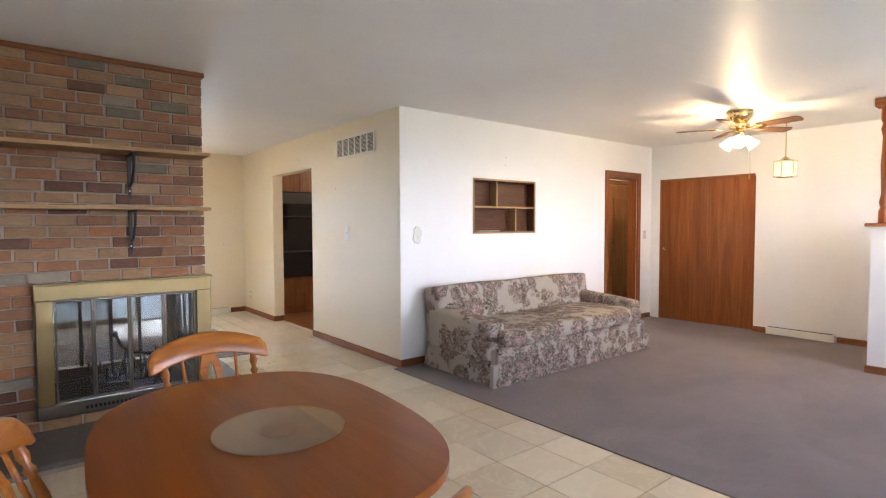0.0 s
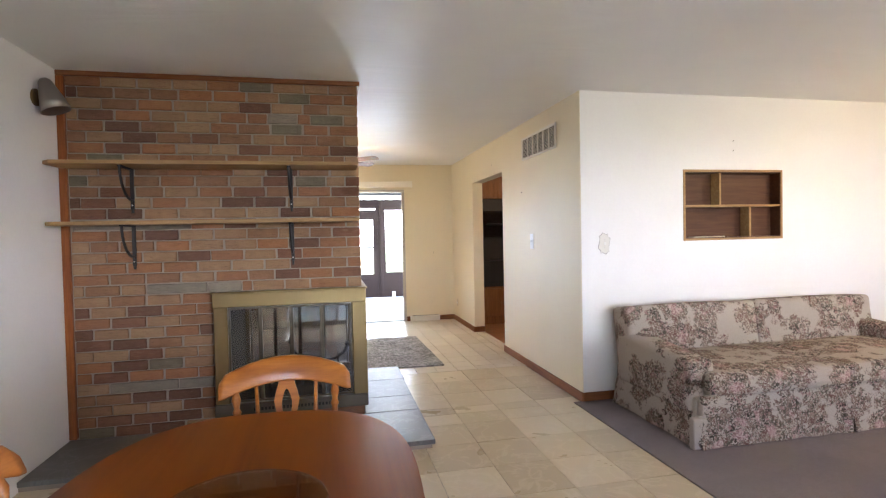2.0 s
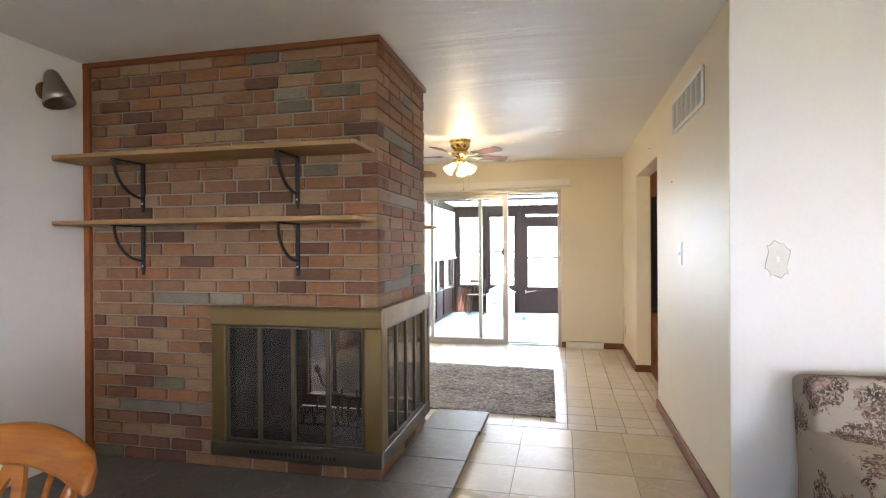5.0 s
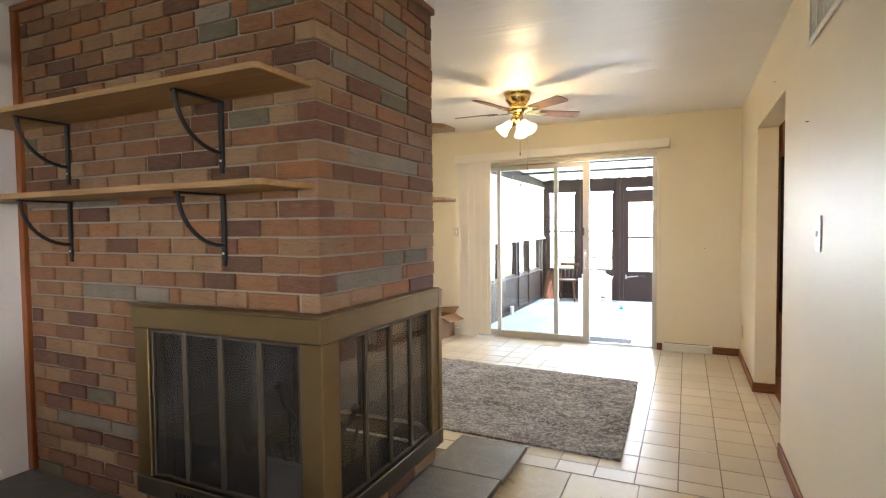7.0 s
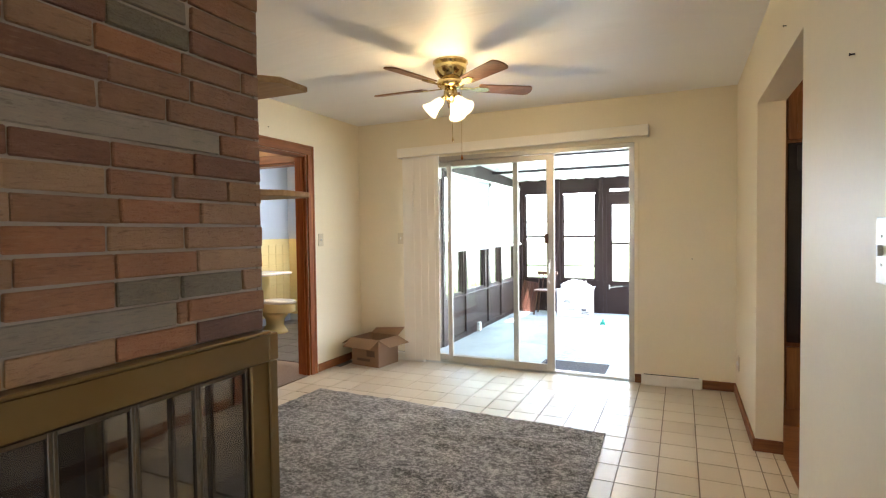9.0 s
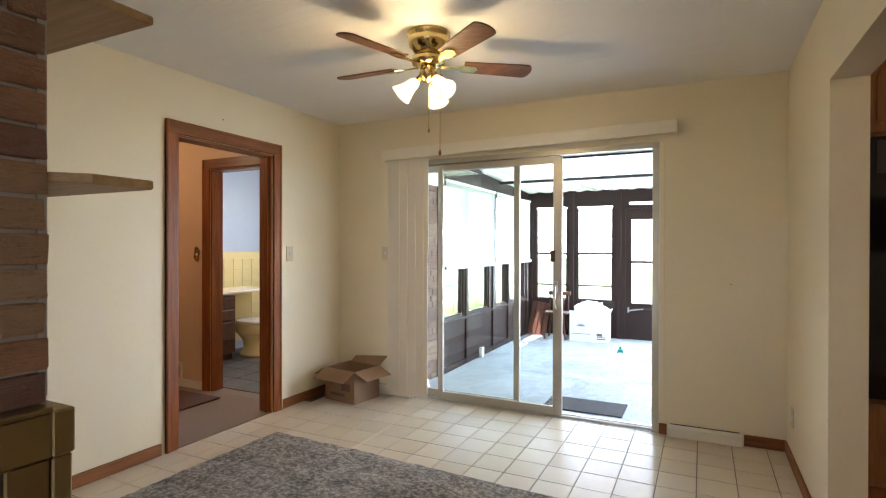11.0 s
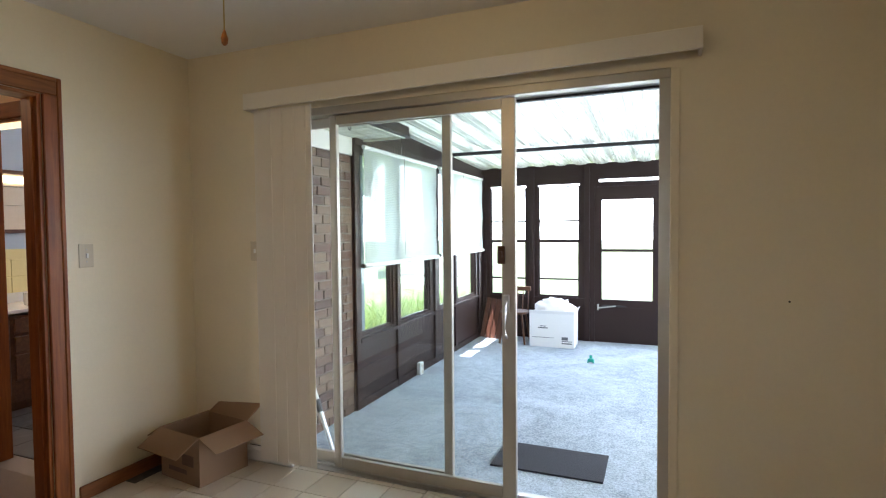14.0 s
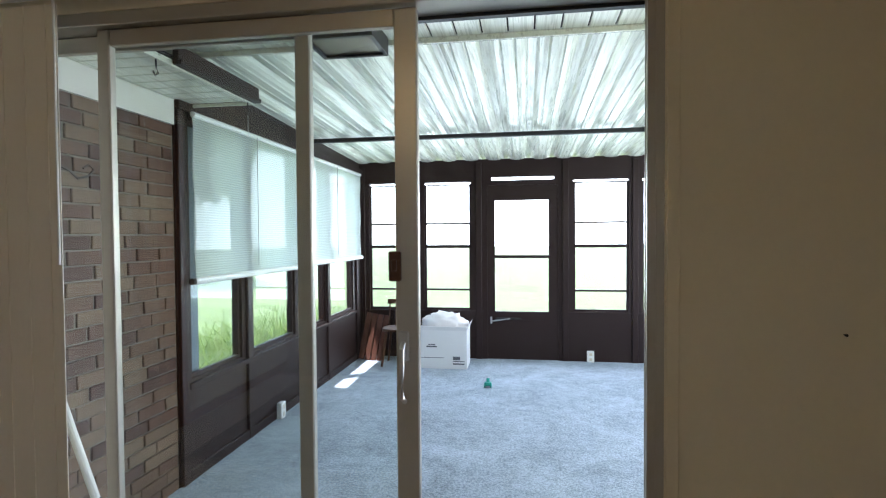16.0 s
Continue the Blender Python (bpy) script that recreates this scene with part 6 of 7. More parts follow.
part("door_closer", rod((1.25, y0 - 0.03, 0.335), (1.55, y0 - 0.03, 0.335), 0.011), IRON, sd)

# side wall: brick stub of the house, then framed windows over panels
left_holes = [(9.85, 10.44), (10.60, 11.33), (11.60, 12.06), (12.16, 12.94)]
porch_left = thing("porch_wall_side", (PLEFT, 11.5, PZ), "dark brown porch wall with windows above plain panels", "porch wall", kind="structure")
part("wall_frame", wall_along_y(PLEFT - 0.08, PLEFT, 9.72, PFAR, PZ, 2.24, [(a, b, 0.46, 2.045) for a, b in left_holes]), BROWN_PAINT, porch_left)
part("fascia", prism([(9.72, 2.2), (13.3, 2.2), (13.3, 2.235), (9.72, 2.38)], -0.075, -0.005, Matrix.Translation((PLEFT, 0, 0)) @ Matrix(((0, 0, 1, 0), (1, 0, 0, 0), (0, 1, 0, 0), (0, 0, 0, 1)))), BROWN_PAINT, porch_left)
for y in (9.76, 10.52, 11.46, 12.11, 13.05):
    part("post", box(PLEFT, PLEFT + 0.025, y - 0.035, y + 0.035, PZ, 2.13, 0.004), BROWN_PAINT, porch_left)
part("sill_rail", box(PLEFT, PLEFT + 0.03, 9.80, 13.0, 0.405, 0.44, 0.004), BROWN_PAINT, porch_left)
part("base_rail", box(PLEFT, PLEFT + 0.02, 9.80, 13.0, PZ, PZ + 0.07, 0.003), BROWN_PAINT, porch_left)
part("top_rail", box(PLEFT, PLEFT + 0.04, 9.72, PFAR, 2.08, 2.15, 0.004), BROWN_PAINT, porch_left)


def porch_window_y(ya, yb):
    t = thing("porch_window", (PLEFT, (ya + yb) / 2, 0.46), "brown aluminium porch side window", "window", "porch windows")
    x0, x1 = PLEFT - 0.05, PLEFT - 0.02
    part("window_frame", boxes((x0, x1, ya, ya + 0.022, 0.46, 2.045), (x0, x1, yb - 0.022, yb, 0.46, 2.045), (x0, x1, ya + 0.022, yb - 0.022, 0.46, 0.482), (x0, x1, ya + 0.022, yb - 0.022, 2.023, 2.045)), BROWN_PAINT, t)
    part("track_bar", box(x0, x1, (ya + yb) / 2 - 0.004, (ya + yb) / 2 + 0.004, 1.22, 1.235), BROWN_PAINT, t)
    q = part("pane", box(x0 + 0.012, x0 + 0.016, ya + 0.022, yb - 0.022, 0.482, 2.023), GLASS, t)
    q.visible_shadow = False


for a, b in left_holes:
    porch_window_y(a, b)


def roll_shade(ya, yb, zb):
    t = thing("roll_shade", (PLEFT + 0.05, (ya + yb) / 2, 2.05), "pale woven roll-up porch shade, half lowered", "shade", "porch roll shades")
    bm = bmesh.new()
    n = 30
    cols = []
    for i in range(n + 1):
        z = 2.06 + (zb - 2.06) * i / n
        cols.append([bm.verts.new((PLEFT + 0.052 + dx + 0.004 * math.sin(i * 0.5), y, z)) for dx in (0, 0.003) for y in (ya, yb)])
    for a, b in zip(cols, cols[1:]):
        bm.faces.new((a[0], a[1], b[1], b[0]))
        bm.faces.new((a[3], a[2], b[2], b[3]))
    part("cloth", bm, SHADE_CLOTH, t)
    part("bottom_roll", rod((PLEFT + 0.06, ya - 0.02, zb - 0.01), (PLEFT + 0.06, yb + 0.02, zb - 0.01), 0.022, 14), WHITE_PLASTIC, t)
    part("top_roll", rod((PLEFT + 0.055, ya, 2.07), (PLEFT + 0.055, yb, 2.07), 0.018, 12), WHITE_PLASTIC, t)
    part("roll_knob", rod((PLEFT + 0.06, ya - 0.045, zb - 0.01), (PLEFT + 0.06, ya - 0.02, zb - 0.01), 0.02, 12), IRON, t)
    part("cord", rod((PLEFT + 0.085, ya + 0.72, zb + 0.05), (PLEFT + 0.085, ya + 0.72, 2.06), 0.002, 6), IRON, t)


roll_shade(9.82, 11.40, 1.075)
roll_shade(11.50, 13.08, 1.085)
# unseen end wall, opened wide to let light into the porch
structure("porch_wall_east", wall_along_y(4.3, 4.38, 8.57, PFAR, PZ, 2.3, [(8.9, 12.9, 0.43, 2.0)]), BROWN_PAINT, "unseen plain brown porch end wall with a wide opening added for light", "porch wall")

# ribbed roof, sloping away from the house
RY0, RY1, RZ0, RZ1 = 9.50, 13.45, 2.365, 2.215


def ribbed_roof():
    bm = bmesh.new()
    prof = []
    period = 0.27
    # broad rounded pans between raised ribs, with two fine creases in every pan
    for k in range(-4, 19):
        x = k * period
        prof += [(x, 0.050), (x + 0.045, 0.050), (x + 0.062, 0.026), (x + 0.085, 0.009), (x + 0.11, 0.002), (x + 0.118, 0.010), (x + 0.126, 0.001)]
        prof += [(x + 0.158, 0.0), (x + 0.19, 0.001), (x + 0.198, 0.010), (x + 0.206, 0.002), (x + 0.23, 0.009), (x + 0.253, 0.026)]
    prof = [(x, h) for x, h in prof if -0.62 <= x <= 4.5]
    rows = []
    for y, z in ((RY0, RZ0), (RY1, RZ1)):
        for lift in (0, 0.004):
            rows.append([bm.verts.new((x, y, z + h + lift)) for x, h in prof])
    for i in range(len(prof) - 1):
        bm.faces.new((rows[0][i], rows[0][i + 1], rows[2][i + 1], rows[2][i]))
        bm.faces.new((rows[1][i + 1], rows[1][i], rows[3][i], rows[3][i + 1]))
        bm.faces.new((rows[0][i + 1], rows[0][i], rows[1][i], rows[1][i + 1]))
        bm.faces.new((rows[2][i], rows[2][i + 1], rows[3][i + 1], rows[3][i]))
    return structure("porch_roof", bm, ROOF_METAL, "white ribbed metal porch roof with brown stains", "roof")


ribbed_roof()
soffit = thing("eave_soffit", (1.8, 9.0, 2.31), "white panelled eave soffit over the porch door", "soffit", kind="structure")
for k in range(40):
    part("soffit_panel", box(-0.60 + 0.125 * k, -0.483 + 0.125 * k, 8.57, RY0 + 0.02, 2.31, 2.325, 0.003), ROOF_METAL, soffit)
part("soffit_backing", box(-0.60, 4.4, 8.57, RY0 + 0.02, 2.328, 2.345), DARK_GAP, soffit)
part("eave_lip", box(-0.60, 4.4, RY0 - 0.012, RY0 + 0.004, 2.282, 2.31, 0.003), ROOF_METAL, soffit)
part("eave_channel", box(-0.60, 4.4, RY0 + 0.006, RY0 + 0.03, 2.290, 2.31, 0.003), IRON, soffit, "dark channel under the roof edge")
structure("porch_beam", box(PLEFT, 4.4, 11.72, 11.77, 2.225, 2.262, 0.004), IRON, "thin dark steel porch roof beam", "beam")
structure("eave_frieze", box(PLEFT, PLEFT + 0.02, 8.57, 9.70, 1.985, 2.13), ALU_PAINT, "white frieze board over the brick", "trim")

# eave of the brick wing: cross-ribbed soffit with a dark fascia, and a box light
wing = thing("wing_eave", (-0.25, 9.4, 2.15), "white ribbed soffit and dark fascia over the brick wing", "eave", kind="structure")
for k in range(11):
    part("soffit_panel", box(PLEFT - 0.02, 0.0, 8.58 + 0.115 * k, 8.688 + 0.115 * k, 2.135, 2.15, 0.004), ROOF_METAL, wing)
part("soffit_backing", box(PLEFT - 0.02, 0.0, 8.58, 9.84, 2.153, 2.17), DARK_GAP, wing)
part("fascia", boxes((0.0, 0.035, 9.12, 9.86, 2.125, 2.215), (0.035, 0.05, 9.12, 9.86, 2.125, 2.15), bevel=0.004), BROWN_PAINT, wing)
part("edge_strip", boxes((-0.012, 0.0, 8.6, 9.86, 2.118, 2.135), (PLEFT, -0.012, 9.845, 9.86, 2.118, 2.135)), ROOF_METAL, wing)
for y in (9.02, 9.80):
    part("hook", tube([(-0.006, y, 2.12), (-0.006, y, 2.085), (-0.006, y + 0.014, 2.06), (-0.006, y - 0.006, 2.045), (-0.006, y - 0.02, 2.06)], 0.004), IRON, wing)
part("hook_chain", rod((-0.006, 9.80, 1.93), (-0.006, 9.80, 2.05), 0.002, 6), ALU, wing)
# unseen slab over brick and first side windows, added to block their sun
structure("sun_block_slab", box(-1.15, PLEFT - 0.10, 8.5, 11.5, 2.30, 2.40), BROWN_PAINT, "unseen slab outside that keeps sun off the first side windows", "roof")
bl = thing("porch_box_light", (0.76, 9.33, 2.31), "dark framed square porch ceiling light, switched off", "light fixture")
part("frame", boxes((0.60, 0.93, 9.19, 9.21, 2.225, 2.31), (0.60, 0.93, 9.45, 9.47, 2.225, 2.31), (0.60, 0.62, 9.21, 9.45, 2.225, 2.31), (0.91, 0.93, 9.21, 9.45, 2.225, 2.31)), IRON, bl)
part("diffuser", box(0.62, 0.91, 9.21, 9.45, 2.235, 2.25, 0.003), BRONZE, bl)

# things on the porch
single("doormat", box(0.93, 1.635, 9.14, 9.545, PZ, PZ + 0.012, 0.004), BLACK_MAT, "plain black rubber doormat on the porch carpet", "doormat")


def laundry_box():
    t = thing("white_box", (0.66, 12.86, PZ), "white printed cardboard box heaped with white cloth", "box")
    x0, x1, ya, yb, h = 0.385, 0.955, 12.70, 13.06, 0.43
    part("side", box(x0, x1, ya, ya + 0.006, PZ, PZ + h), WHITE_CARD, t)
    part("side", box(x0, x1, yb - 0.006, yb, PZ, PZ + h), WHITE_CARD, t)
    part("side", box(x0, x0 + 0.006, ya + 0.006, yb - 0.006, PZ, PZ + h), WHITE_CARD, t)
    part("side", box(x1 - 0.006, x1, ya + 0.006, yb - 0.006, PZ, PZ + h), WHITE_CARD, t)
    part("bottom", box(x0 + 0.006, x1 - 0.006, ya + 0.006, yb - 0.006, PZ + 0.001, PZ + 0.008), WHITE_CARD, t)
    for axis, off, ang, half in (("Y", x1 - 0.003, 24, (yb - ya) / 2), ("X", ya + 0.003, 16, (x1 - x0) / 2)):
        f = box(-0.003, 0.003, -half, half, 0, 0.075) if axis == "Y" else box(-half, half, -0.003, 0.003, 0, 0.045)
        at = (off, (ya + yb) / 2, PZ + h) if axis == "Y" else ((x0 + x1) / 2, off, PZ + h)
        part("flap", join(bmesh.new(), f, Matrix.Translation(at) @ Matrix.Rotation(radians(ang), 4, axis)), WHITE_CARD, t)
    for xa, xb, za, zb in ((0.80, 0.93, 0.05, 0.065), (0.80, 0.93, 0.08, 0.09), (0.80, 0.88, 0.10, 0.14), (0.50, 0.62, 0.24, 0.255), (0.52, 0.60, 0.265, 0.275), (0.42, 0.70, 0.12, 0.126)):
        part("printing", box(xa, xb, ya - 0.002, ya - 0.0005, PZ + za, PZ + zb), PRINT, t)
    bm = bmesh.new()
    bmesh.ops.create_icosphere(bm, subdivisions=4, radius=1)
    for v in bm.verts:
        p = v.co.copy()
        n = noise.noise(p * 2.3) * 0.22 + noise.noise(p * 5.0) * 0.16 + abs(noise.noise(p * 8.0)) * 0.18
        v.co = Vector(((x0 + x1) / 2 + 0.01 + p.x * 0.25 * (1 + n), (ya + yb) / 2 + p.y * 0.15 * (1 + 0.5 * n), PZ + h + 0.02 + p.z * (0.15 if p.z > 0 else 0.12) * (1 + 1.4 * n)))
    single("crumpled_cloth", bm, LINEN, "crumpled white cloth heaped in the white box", "cloth", smooth=True)


laundry_box()


def small_chair_and_board():
    # small chair with a spindle back
    t = thing("wooden_stool", (0.12, 12.85, PZ), "small dark wooden chair with spindle back and splayed legs on the porch", "stool")
    part("seat", prism(superellipse(0.15, 12.85, 0.19, 0.17, 3, 32), PZ + 0.40, PZ + 0.43, bevel=0.006), DARK_WOOD, t)
    for sx in (-1, 1):
        for sy in (-1, 1):
            part("leg", rod((0.15 + 0.17 * sx, 12.85 + 0.15 * sy, PZ), (0.15 + 0.12 * sx, 12.85 + 0.11 * sy, PZ + 0.40), 0.013, 10, 0.016), DARK_WOOD, t)
    for k in range(5):
        x = 0.0 + 0.075 * k
        part("back_spindle", rod((x, 12.98, PZ + 0.43), (x, 13.03, PZ + 0.70), 0.008), DARK_WOOD, t)
    part("back_rail", box(-0.03, 0.33, 13.015, 13.045, PZ + 0.68, PZ + 0.74, 0.006), DARK_WOOD, t)
    b = thing("leaning_board", (-0.22, 13.1, PZ), "reddish slatted wooden panel leaning in the porch corner", "panel")
    m = Matrix.Translation((-0.24, 12.98, PZ)) @ Matrix.Rotation(radians(-12), 4, "X") @ Matrix.Rotation(radians(8), 4, "Y")
    for k in range(4):
        part("slat", join(bmesh.new(), box(-0.15 + 0.075 * k, -0.085 + 0.075 * k, 0, 0.014, 0, 0.56, 0.003), m), DARK_RED_WOOD, b)
    for z in (0.08, 0.46):
        part("batten", join(bmesh.new(), box(-0.15, 0.14, 0.014, 0.026, z, z + 0.04), m), DARK_RED_WOOD, b)


small_chair_and_board()


def toy():
    t = thing("teal_toy", (1.235, 12.05, PZ), "small teal plastic toy on the porch floor", "toy")
    part("body", box(1.20, 1.27, 12.03, 12.08, PZ + 0.012, PZ + 0.05, 0.012, segments=3), TEAL, t)
    for x in (1.205, 1.265):
        for y in (12.035, 12.075):
            part("wheel", rod((x - 0.006, y, PZ + 0.016), (x + 0.006, y, PZ + 0.016), 0.016, 12), TEAL, t)
    part("head", rod((1.235, 12.05, PZ + 0.05), (1.235, 12.06, PZ + 0.085), 0.016, 10), TEAL, t)


toy()


def duplex(name, at, along):
    t = thing(name, at, "white surface-mounted outlet box low on the porch wall", "outlet", "porch outlets")
    x, y, z = at
    if along == "x":
        part("box", box(x - 0.04, x + 0.04, y - 0.045, y, z, z + 0.13, 0.005), WHITE_PLASTIC, t)
        part("socket", boxes((x - 0.015, x + 0.015, y - 0.048, y - 0.045, z + 0.02, z + 0.05), (x - 0.015, x + 0.015, y - 0.048, y - 0.045, z + 0.08, z + 0.11)), IVORY, t)
    else:
        part("box", box(x, x + 0.045, y - 0.04, y + 0.04, z, z + 0.13, 0.005), WHITE_PLASTIC, t)
        part("socket", boxes((x + 0.045, x + 0.048, y - 0.015, y + 0.015, z + 0.02, z + 0.05), (x + 0.045, x + 0.048, y - 0.015, y + 0.015, z + 0.08, z + 0.11)), IVORY, t)


duplex("porch_outlet", (2.35, PFAR - 0.001, PZ), "x")
duplex("porch_outlet", (PLEFT + 0.02, 10.95, PZ), "y")
pole = thing("extension_pole", (0.0, 8.8, PZ), "silver telescopic pole leaning against the brick", "pole")
part("tube", rod((-0.02, 8.82, PZ), (-0.41, 8.78, 1.0), 0.014, 12), ALU, pole)
part("sleeve", rod((-0.152, 8.8065, 0.232), (-0.41, 8.78, 1.0), 0.0165, 12), ALU_PAINT, pole)
part("collar", rod((-0.132, 8.8085, 0.173), (-0.159, 8.8058, 0.253), 0.02, 12), IRON, pole)
hook = thing("wall_hook", (PLEFT, 8.990, 1.62), "black wrought-iron scroll hook on the brick", "hook")
part("plate", box(PLEFT, PLEFT + 0.008, 8.840, 8.870, 1.56, 1.66, 0.002), IRON, hook)
part("scroll", tube([(PLEFT + 0.01, 8.860, 1.62), (PLEFT + 0.02, 8.920, 1.65), (PLEFT + 0.03, 8.970, 1.63), (PLEFT + 0.03, 9.010, 1.60), (PLEFT + 0.03, 9.070, 1.62), (PLEFT + 0.03, 9.100, 1.65), (PLEFT + 0.03, 9.070, 1.67), (PLEFT + 0.03, 9.040, 1.65)], 0.005), IRON, hook)
part("screw", rod((PLEFT, 8.855, 1.645), (PLEFT + 0.012, 8.855, 1.645), 0.005), ALU, hook)

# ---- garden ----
# emissive ring round the garden, glowing so the distance burns out white
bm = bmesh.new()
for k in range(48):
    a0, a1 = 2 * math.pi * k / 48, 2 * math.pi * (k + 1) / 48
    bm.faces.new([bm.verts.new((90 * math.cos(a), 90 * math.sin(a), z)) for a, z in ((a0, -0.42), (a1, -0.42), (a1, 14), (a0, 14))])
structure("backdrop", bm, GLOW_BACKDROP, "glowing white ring standing in for the overexposed distance beyond the garden", "backdrop")
structure("ground", box(-250, 250, -250, 250, -0.6, -0.42), GRASS, "sunlit lawn round the house", "lawn")


def blades_clump(name, x0, x1, y0, y1, count, h0, h1, label):
    rng = random.Random(5)
    bm = bmesh.new()
    for _ in range(count):
        x, y = rng.uniform(x0, x1), rng.uniform(y0, y1)
        h, a, w = rng.uniform(h0, h1), rng.uniform(0, 2 * math.pi), rng.uniform(0.01, 0.024)
        lean = rng.uniform(0.35, 1.15) * h
        c, s = math.cos(a), math.sin(a)
        if x + c * lean > -0.62:
            c = -c
        prev = None
        for k in range(5):
            f = k / 4
            px, py, pz = x + c * lean * f * f, y + s * lean * f * f, -0.42 + h * (f - 0.25 * f * f * (lean / h))
            ww = w * (1 - f * 0.9)
            cur = (bm.verts.new((px - s * ww, py + c * ww, pz)), bm.verts.new((px + s * ww, py - c * ww, pz)))
            if prev:
                bm.faces.new((prev[0], prev[1], cur[1], cur[0]))
            prev = cur
    return single(name, bm, LEAF, label, "plants", kind="stuff")


blades_clump("daylily_bed", -1.7, -0.65, 9.9, 13.5, 3600, 0.5, 1.05, "bed of arching green daylily leaves outside the porch")


def tree(x, y, h, spread, seed):
    rng = random.Random(seed)
    t = thing("garden_tree", (x, y, -0.42), "broad leafy garden tree in full sun", "tree", "garden trees")
    part("trunk", turned([(0.28, -0.42), (0.2, 0.6), (0.16, h * 0.4), (0.05, h * 0.8)], 12, (x, y, 0)), BARK, t)
    for k in range(6):
        a = rng.uniform(0, 6.28)
        part("limb", rod((x, y, h * (0.3 + 0.06 * k)), (x + spread * 0.7 * math.cos(a), y + spread * 0.7 * math.sin(a), h * (0.5 + 0.07 * k)), 0.07, 7, 0.02), BARK, t)
    bm = bmesh.new()
    for _ in range(2600):
        while True:
            p = Vector((rng.uniform(-1, 1), rng.uniform(-1, 1), rng.uniform(-1, 1)))
            if 0.35 < p.length < 1 and noise.noise(p * 2.2 + Vector((seed, 0, 0))) > -0.18:
                break
        c = Vector((x + p.x * spread, y + p.y * spread, h * 0.66 + p.z * h * 0.36))
        s = rng.uniform(0.12, 0.26)
        q = Euler((rng.uniform(0, 6), rng.uniform(0, 6), rng.uniform(0, 6))).to_matrix()
        bm.faces.new([bm.verts.new(c + q @ Vector(v) * s) for v in ((-1, 0, 0), (0, -0.5, 0.1), (1, 0, 0), (0, 0.5, 0.1))])
    part("crown", bm, TREE_LEAF, t)


for x, y, h, s, k in ((-11, 24, 7, 3, 1), (-16, 15, 8, 3.4, 2)):
    tree(x, y, h, s, k)

# ---- pieces: floor tiles and bricks ----
random.seed(11)


def tiled(parent, x0, x1, y0, y1, ox, oy, sx, sy, gap, mat, skip=None, name="floor_tile"):
    shared = {}
    i0, i1 = math.floor((x0 - ox) / sx), math.ceil((x1 - ox) / sx)
    j0, j1 = math.floor((y0 - oy) / sy), math.ceil((y1 - oy) / sy)
    for i in range(i0, i1):
        for j in range(j0, j1):
            a, b = max(x0, ox + i * sx), min(x1, ox + (i + 1) * sx)
            c, d = max(y0, oy + j * sy), min(y1, oy + (j + 1) * sy)
            if b - a < 0.03 or d - c < 0.03 or (skip and skip((a + b) / 2, (c + d) / 2)):
                continue
            key = (round(b - a, 3), round(d - c, 3))
            if key not in shared:
                hx, hy = (b - a - gap) / 2, (d - c - gap) / 2
                shared[key] = mesh_of(box(-hx, hx, -hy, hy, -0.008, 0.0, 0.0005), name, mat)
            m = Matrix.Rotation(random.uniform(-0.0015, 0.0015), 4, "X") @ Matrix.Rotation(random.uniform(-0.0015, 0.0015), 4, "Y")
            piece(name, shared[key], parent, ((a + b) / 2, (c + d) / 2, random.uniform(-0.0006, 0.0006)), m)


tiled(floor_dining, DINE_X, 2.66, SOUTH_Y, 4.045, 1.375, 4.19, 0.337, 0.356, 0.004, BIG_TILE, lambda x, y: x < 1.05 and 3.45 < y)
tiled(floor_dining, 1.05, HALL_X, 4.045, 5.255, 1.375, 4.19, 0.337, 0.356, 0.004, BIG_TILE, lambda x, y: x < 1.3)
tiled(floor_back, HALL_X, HALL_X + 0.14, 5.93, 7.19, 1.017, 7.945, 0.2013, 0.2125, 0.006, SMALL_TILE)
tiled(floor_back, LEFT_X, HALL_X, 5.262, BACK_Y, 1.017, 7.945, 0.2013, 0.2125, 0.006, SMALL_TILE, lambda x, y: (-0.3 < x < 1.75 and 5.75 < y < 6.95) or (x < 1.0 and y < 5.0))
tiled(floor_bath, -3.1, -0.7, 7.9, 9.97, -3.1, 7.9, 0.3, 0.3, 0.006, BATH_TILE)
COURSE, BRICK_L = 0.0717, 0.216
brick_shapes = {}


def brick_mesh(length, height, deep, mat, seed=0):
    """A brick with a slightly uneven face; its face looks to -y."""
    key = (round(length, 3), round(height, 3), mat.name, seed)
    if key not in brick_shapes:
        b = box(-length / 2, length / 2, 0, deep, -height / 2, height / 2, 0.003)
        for v in b.verts:
            v.co += Vector((noise.noise(v.co * 37 + Vector((seed, 1, 2))), noise.noise(v.co * 31 + Vector((3, seed, 5))), noise.noise(v.co * 41 + Vector((7, 8, seed))))) * 0.0042
        brick_shapes[key] = mesh_of(b, "brick", mat)
    return brick_shapes[key]


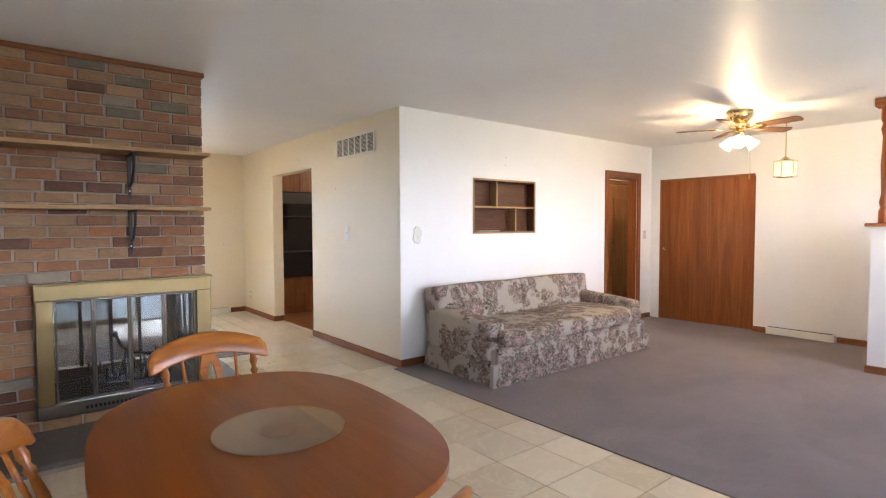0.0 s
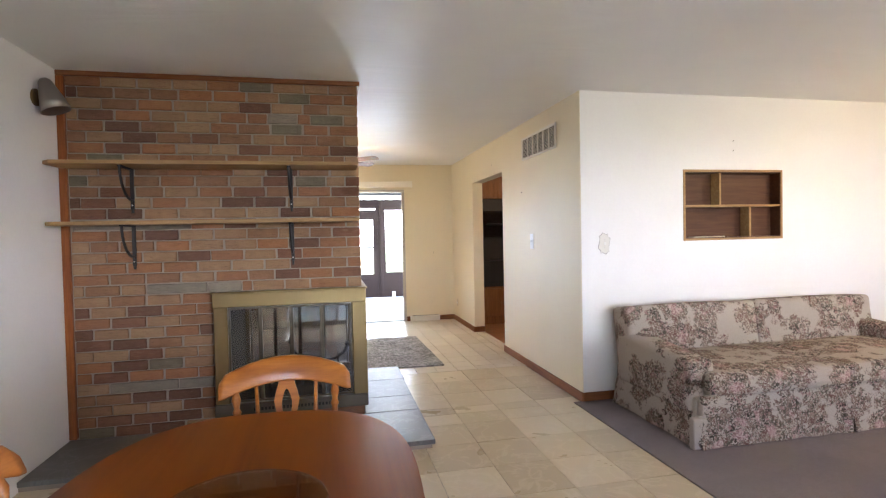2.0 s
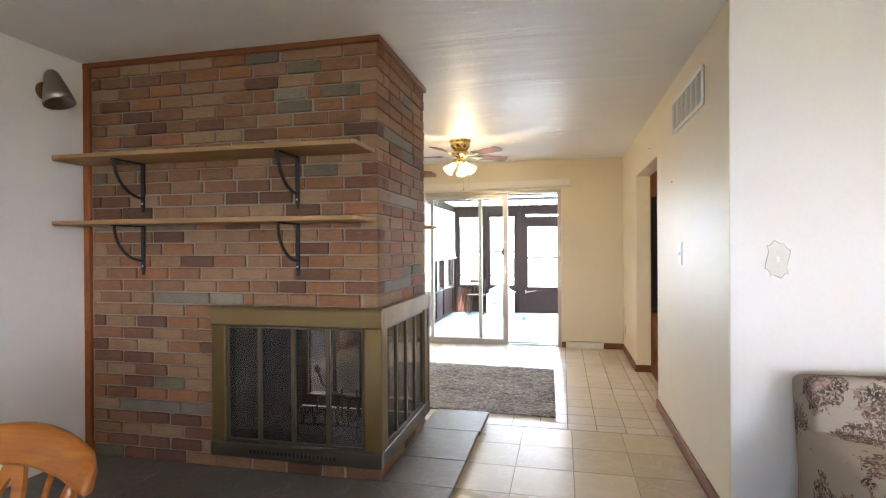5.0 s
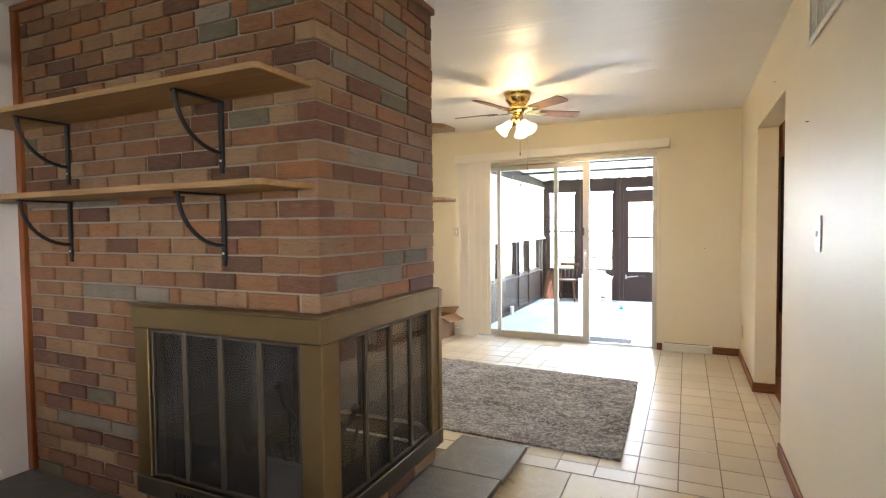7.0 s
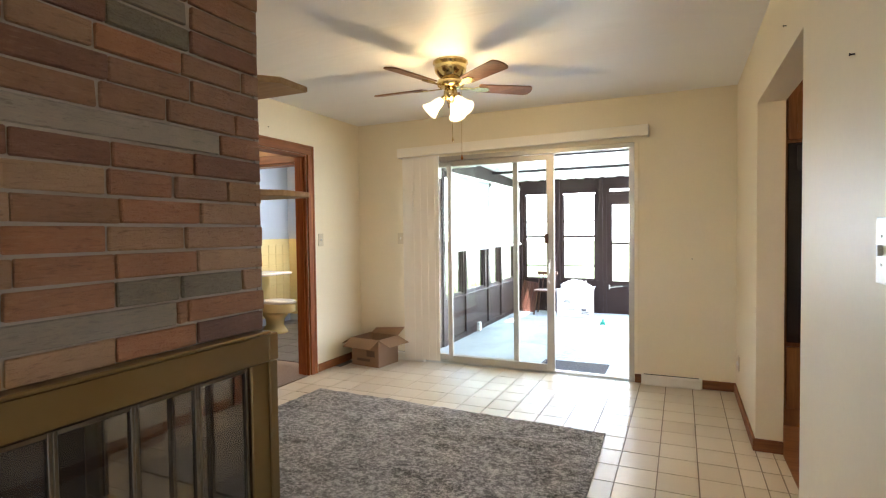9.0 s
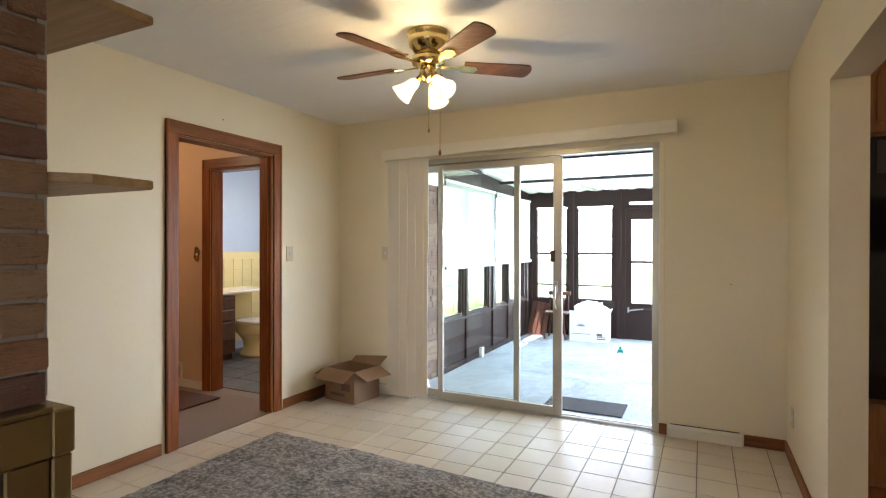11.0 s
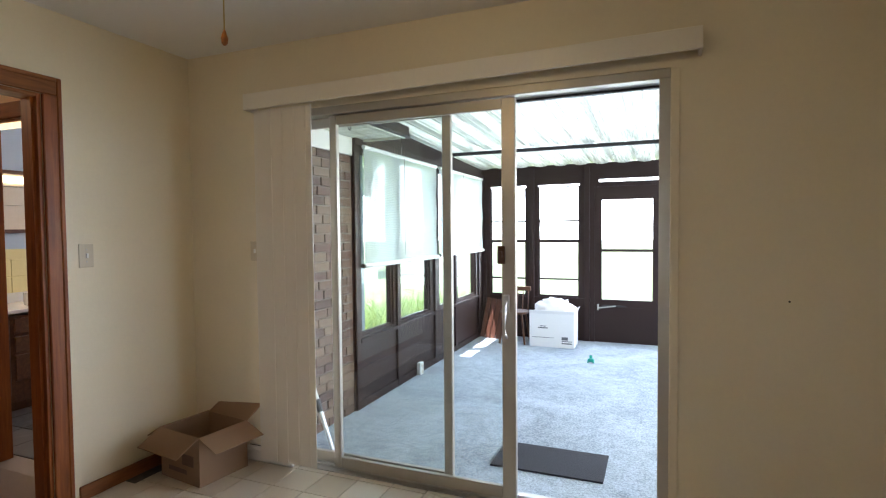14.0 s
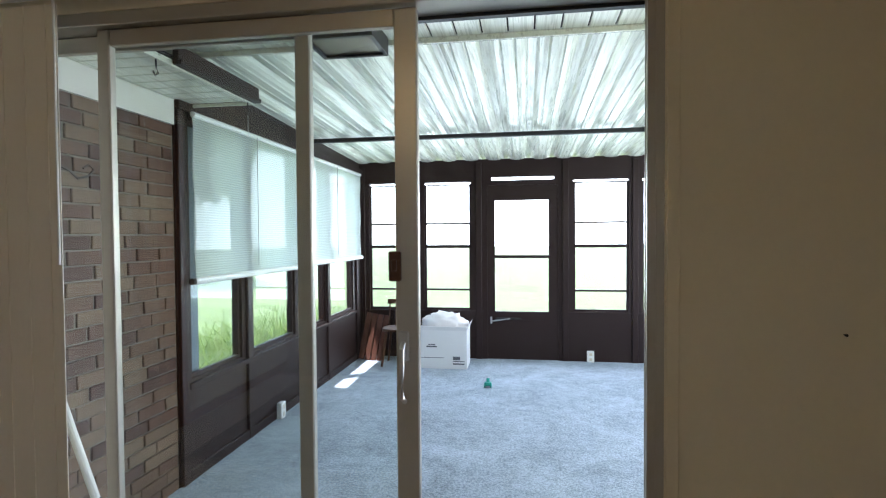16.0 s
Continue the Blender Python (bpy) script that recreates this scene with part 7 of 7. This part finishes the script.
def brick_face(parent, u0, u1, z0, z1, place, turn, mat, keep=lambda u, z: True, bars=(), ends=None, joint=0.0085, proud=0.0, phase=0.0, course=COURSE, full=BRICK_L):
    """Courses of bricks over a face that runs from u0 to u1; place(u, z) gives the world point."""
    rows = int((z1 - z0) / course + 0.5)
    for r in range(rows):
        z = z0 + course * (r + 0.5)
        if z + course * 0.5 > z1 + 0.02:
            continue
        if ends:
            u0, u1 = ends(r)
        row_bars = [(a, b) for a, b, row in bars if row == r]
        cuts, u = [], u0 - (full * 0.5 if (r + int(phase)) % 2 else 0)
        while u < u1 - 0.001:
            L = full * random.choice((1, 1, 1, 1, 1, 0.94, 0.8))
            if u1 - u - L < 0.07:
                L = u1 - u
            if u + L - u0 < 0.06:
                L = u0 + 0.06 - u + 0.04
            cuts.append((max(u, u0), min(u + L, u1)))
            u += L
        spans = []
        for a, b in cuts:
            for p, q in row_bars:
                if a < q and b > p:
                    a, b = (a, min(b, p)) if a < p else (max(a, q), b)
            if b - a > 0.03:
                spans.append((a, b, mat))
        spans += [(p, q, GREY_BRICK) for p, q in row_bars]
        for a, b, mm in spans:
            if not keep((a + b) / 2, z):
                continue
            L = round((b - a - joint) / 0.02) * 0.02 if mm is mat and b - a > 0.08 else b - a - joint
            L = min(max(L, 0.02), b - a - 0.004)
            d = brick_mesh(L, course - joint, 0.03, mm, random.randrange(3))
            at = place((a + b) / 2, z)
            off = random.uniform(-0.004, 0.001) - proud
            piece("brick", d, parent, Vector(at) + turn @ Vector((0, off, 0)), turn.to_4x4())


front = part("front_face", box(FX0 + 0.045, FX0 + 0.06, FY0 + 0.004, FY0 + 0.013, 0.13, CZ - 0.04), MORTAR, chimney, "front of the chimney in mixed bricks")
side = part("side_face", box(FX1 - 0.013, FX1 - 0.004, FY1 - 0.02, FY1 - 0.002, 1.0, CZ - 0.04), MORTAR, chimney, "side of the chimney in mixed bricks")


def corner(r):
    """How far a corner brick runs along the front and along the side in course r."""
    return (0.098, 0.2) if r % 2 else (0.2, 0.098)


def corner_bricks(parent):
    shapes = {}
    for r in range(33):
        z = 0.05 + COURSE * (r + 0.5)
        if 0.12 < z < 0.94 or z > CZ - 0.05:
            continue
        lf, ls = corner(r)
        key = (r % 2, r % 3)
        if key not in shapes:
            b = box(-lf + 0.008, 0.002, -0.002, ls - 0.008, -0.0315, 0.0315, 0.003)
            for v in b.verts:
                v.co += Vector((noise.noise(v.co * 29 + Vector((r, 1, 2))), noise.noise(v.co * 31 + Vector((3, r, 5))), noise.noise(v.co * 41 + Vector((7, 8, r))))) * 0.004
            shapes[key] = mesh_of(b, "brick", BRICK)
        piece("brick", shapes[key], parent, (FX1 + random.uniform(-0.001, 0.003), FY0 - random.uniform(-0.001, 0.003), z))


FLAT, SIDE = Matrix(), Matrix.Rotation(radians(90), 4, "Z")
brick_face(front, FX0 + 0.045, FX1, 0.05, CZ - 0.035, lambda u, z: (u, FY0, z), FLAT.to_3x3(), BRICK, lambda u, z: (u < 0.03 or z > 0.94 or z < 0.12), ends=lambda r: (FX0 + 0.045, 0.03 if 0.12 < 0.05 + COURSE * (r + 0.5) < 0.94 else FX1 - corner(r)[0]), bars=[(-0.38, 0.0, 13), (0.0, 0.22, 13), (-0.62, -0.2, 4), (-0.2, 0.025, 4), (0.42, 0.62, 29), (-0.80, -0.43, 19), (-0.43, -0.09, 19)])
brick_face(side, FY0 + 0.034, FY1, 0.05, CZ - 0.035, lambda u, z: (FX1, u, z), SIDE.to_3x3(), BRICK, lambda u, z: z > 0.94 or z < 0.12, ends=lambda r: (FY0 + corner(r)[1], FY1), bars=[(4.17, 4.75, 26), (4.26, 4.86, 21), (4.165, 4.69, 14), (4.55, 4.75, 30)], phase=1, full=0.245)
corner_bricks(side)
stub = thing("porch_brick_wall", (PLEFT, 9.15, PZ), "tan and red brick house wall beside the porch", "brick wall", kind="structure")
stub_core = part("mortar_core", box(PLEFT - 0.125, PLEFT - 0.01, 8.57, 9.72, PZ - 0.3, 2.31), PORCH_MORTAR, stub, "pale mortar")
brick_face(stub, 8.58, 9.71, PZ, 2.0, lambda u, z: (PLEFT, u, z), SIDE.to_3x3(), PORCH_BRICK, phase=1)
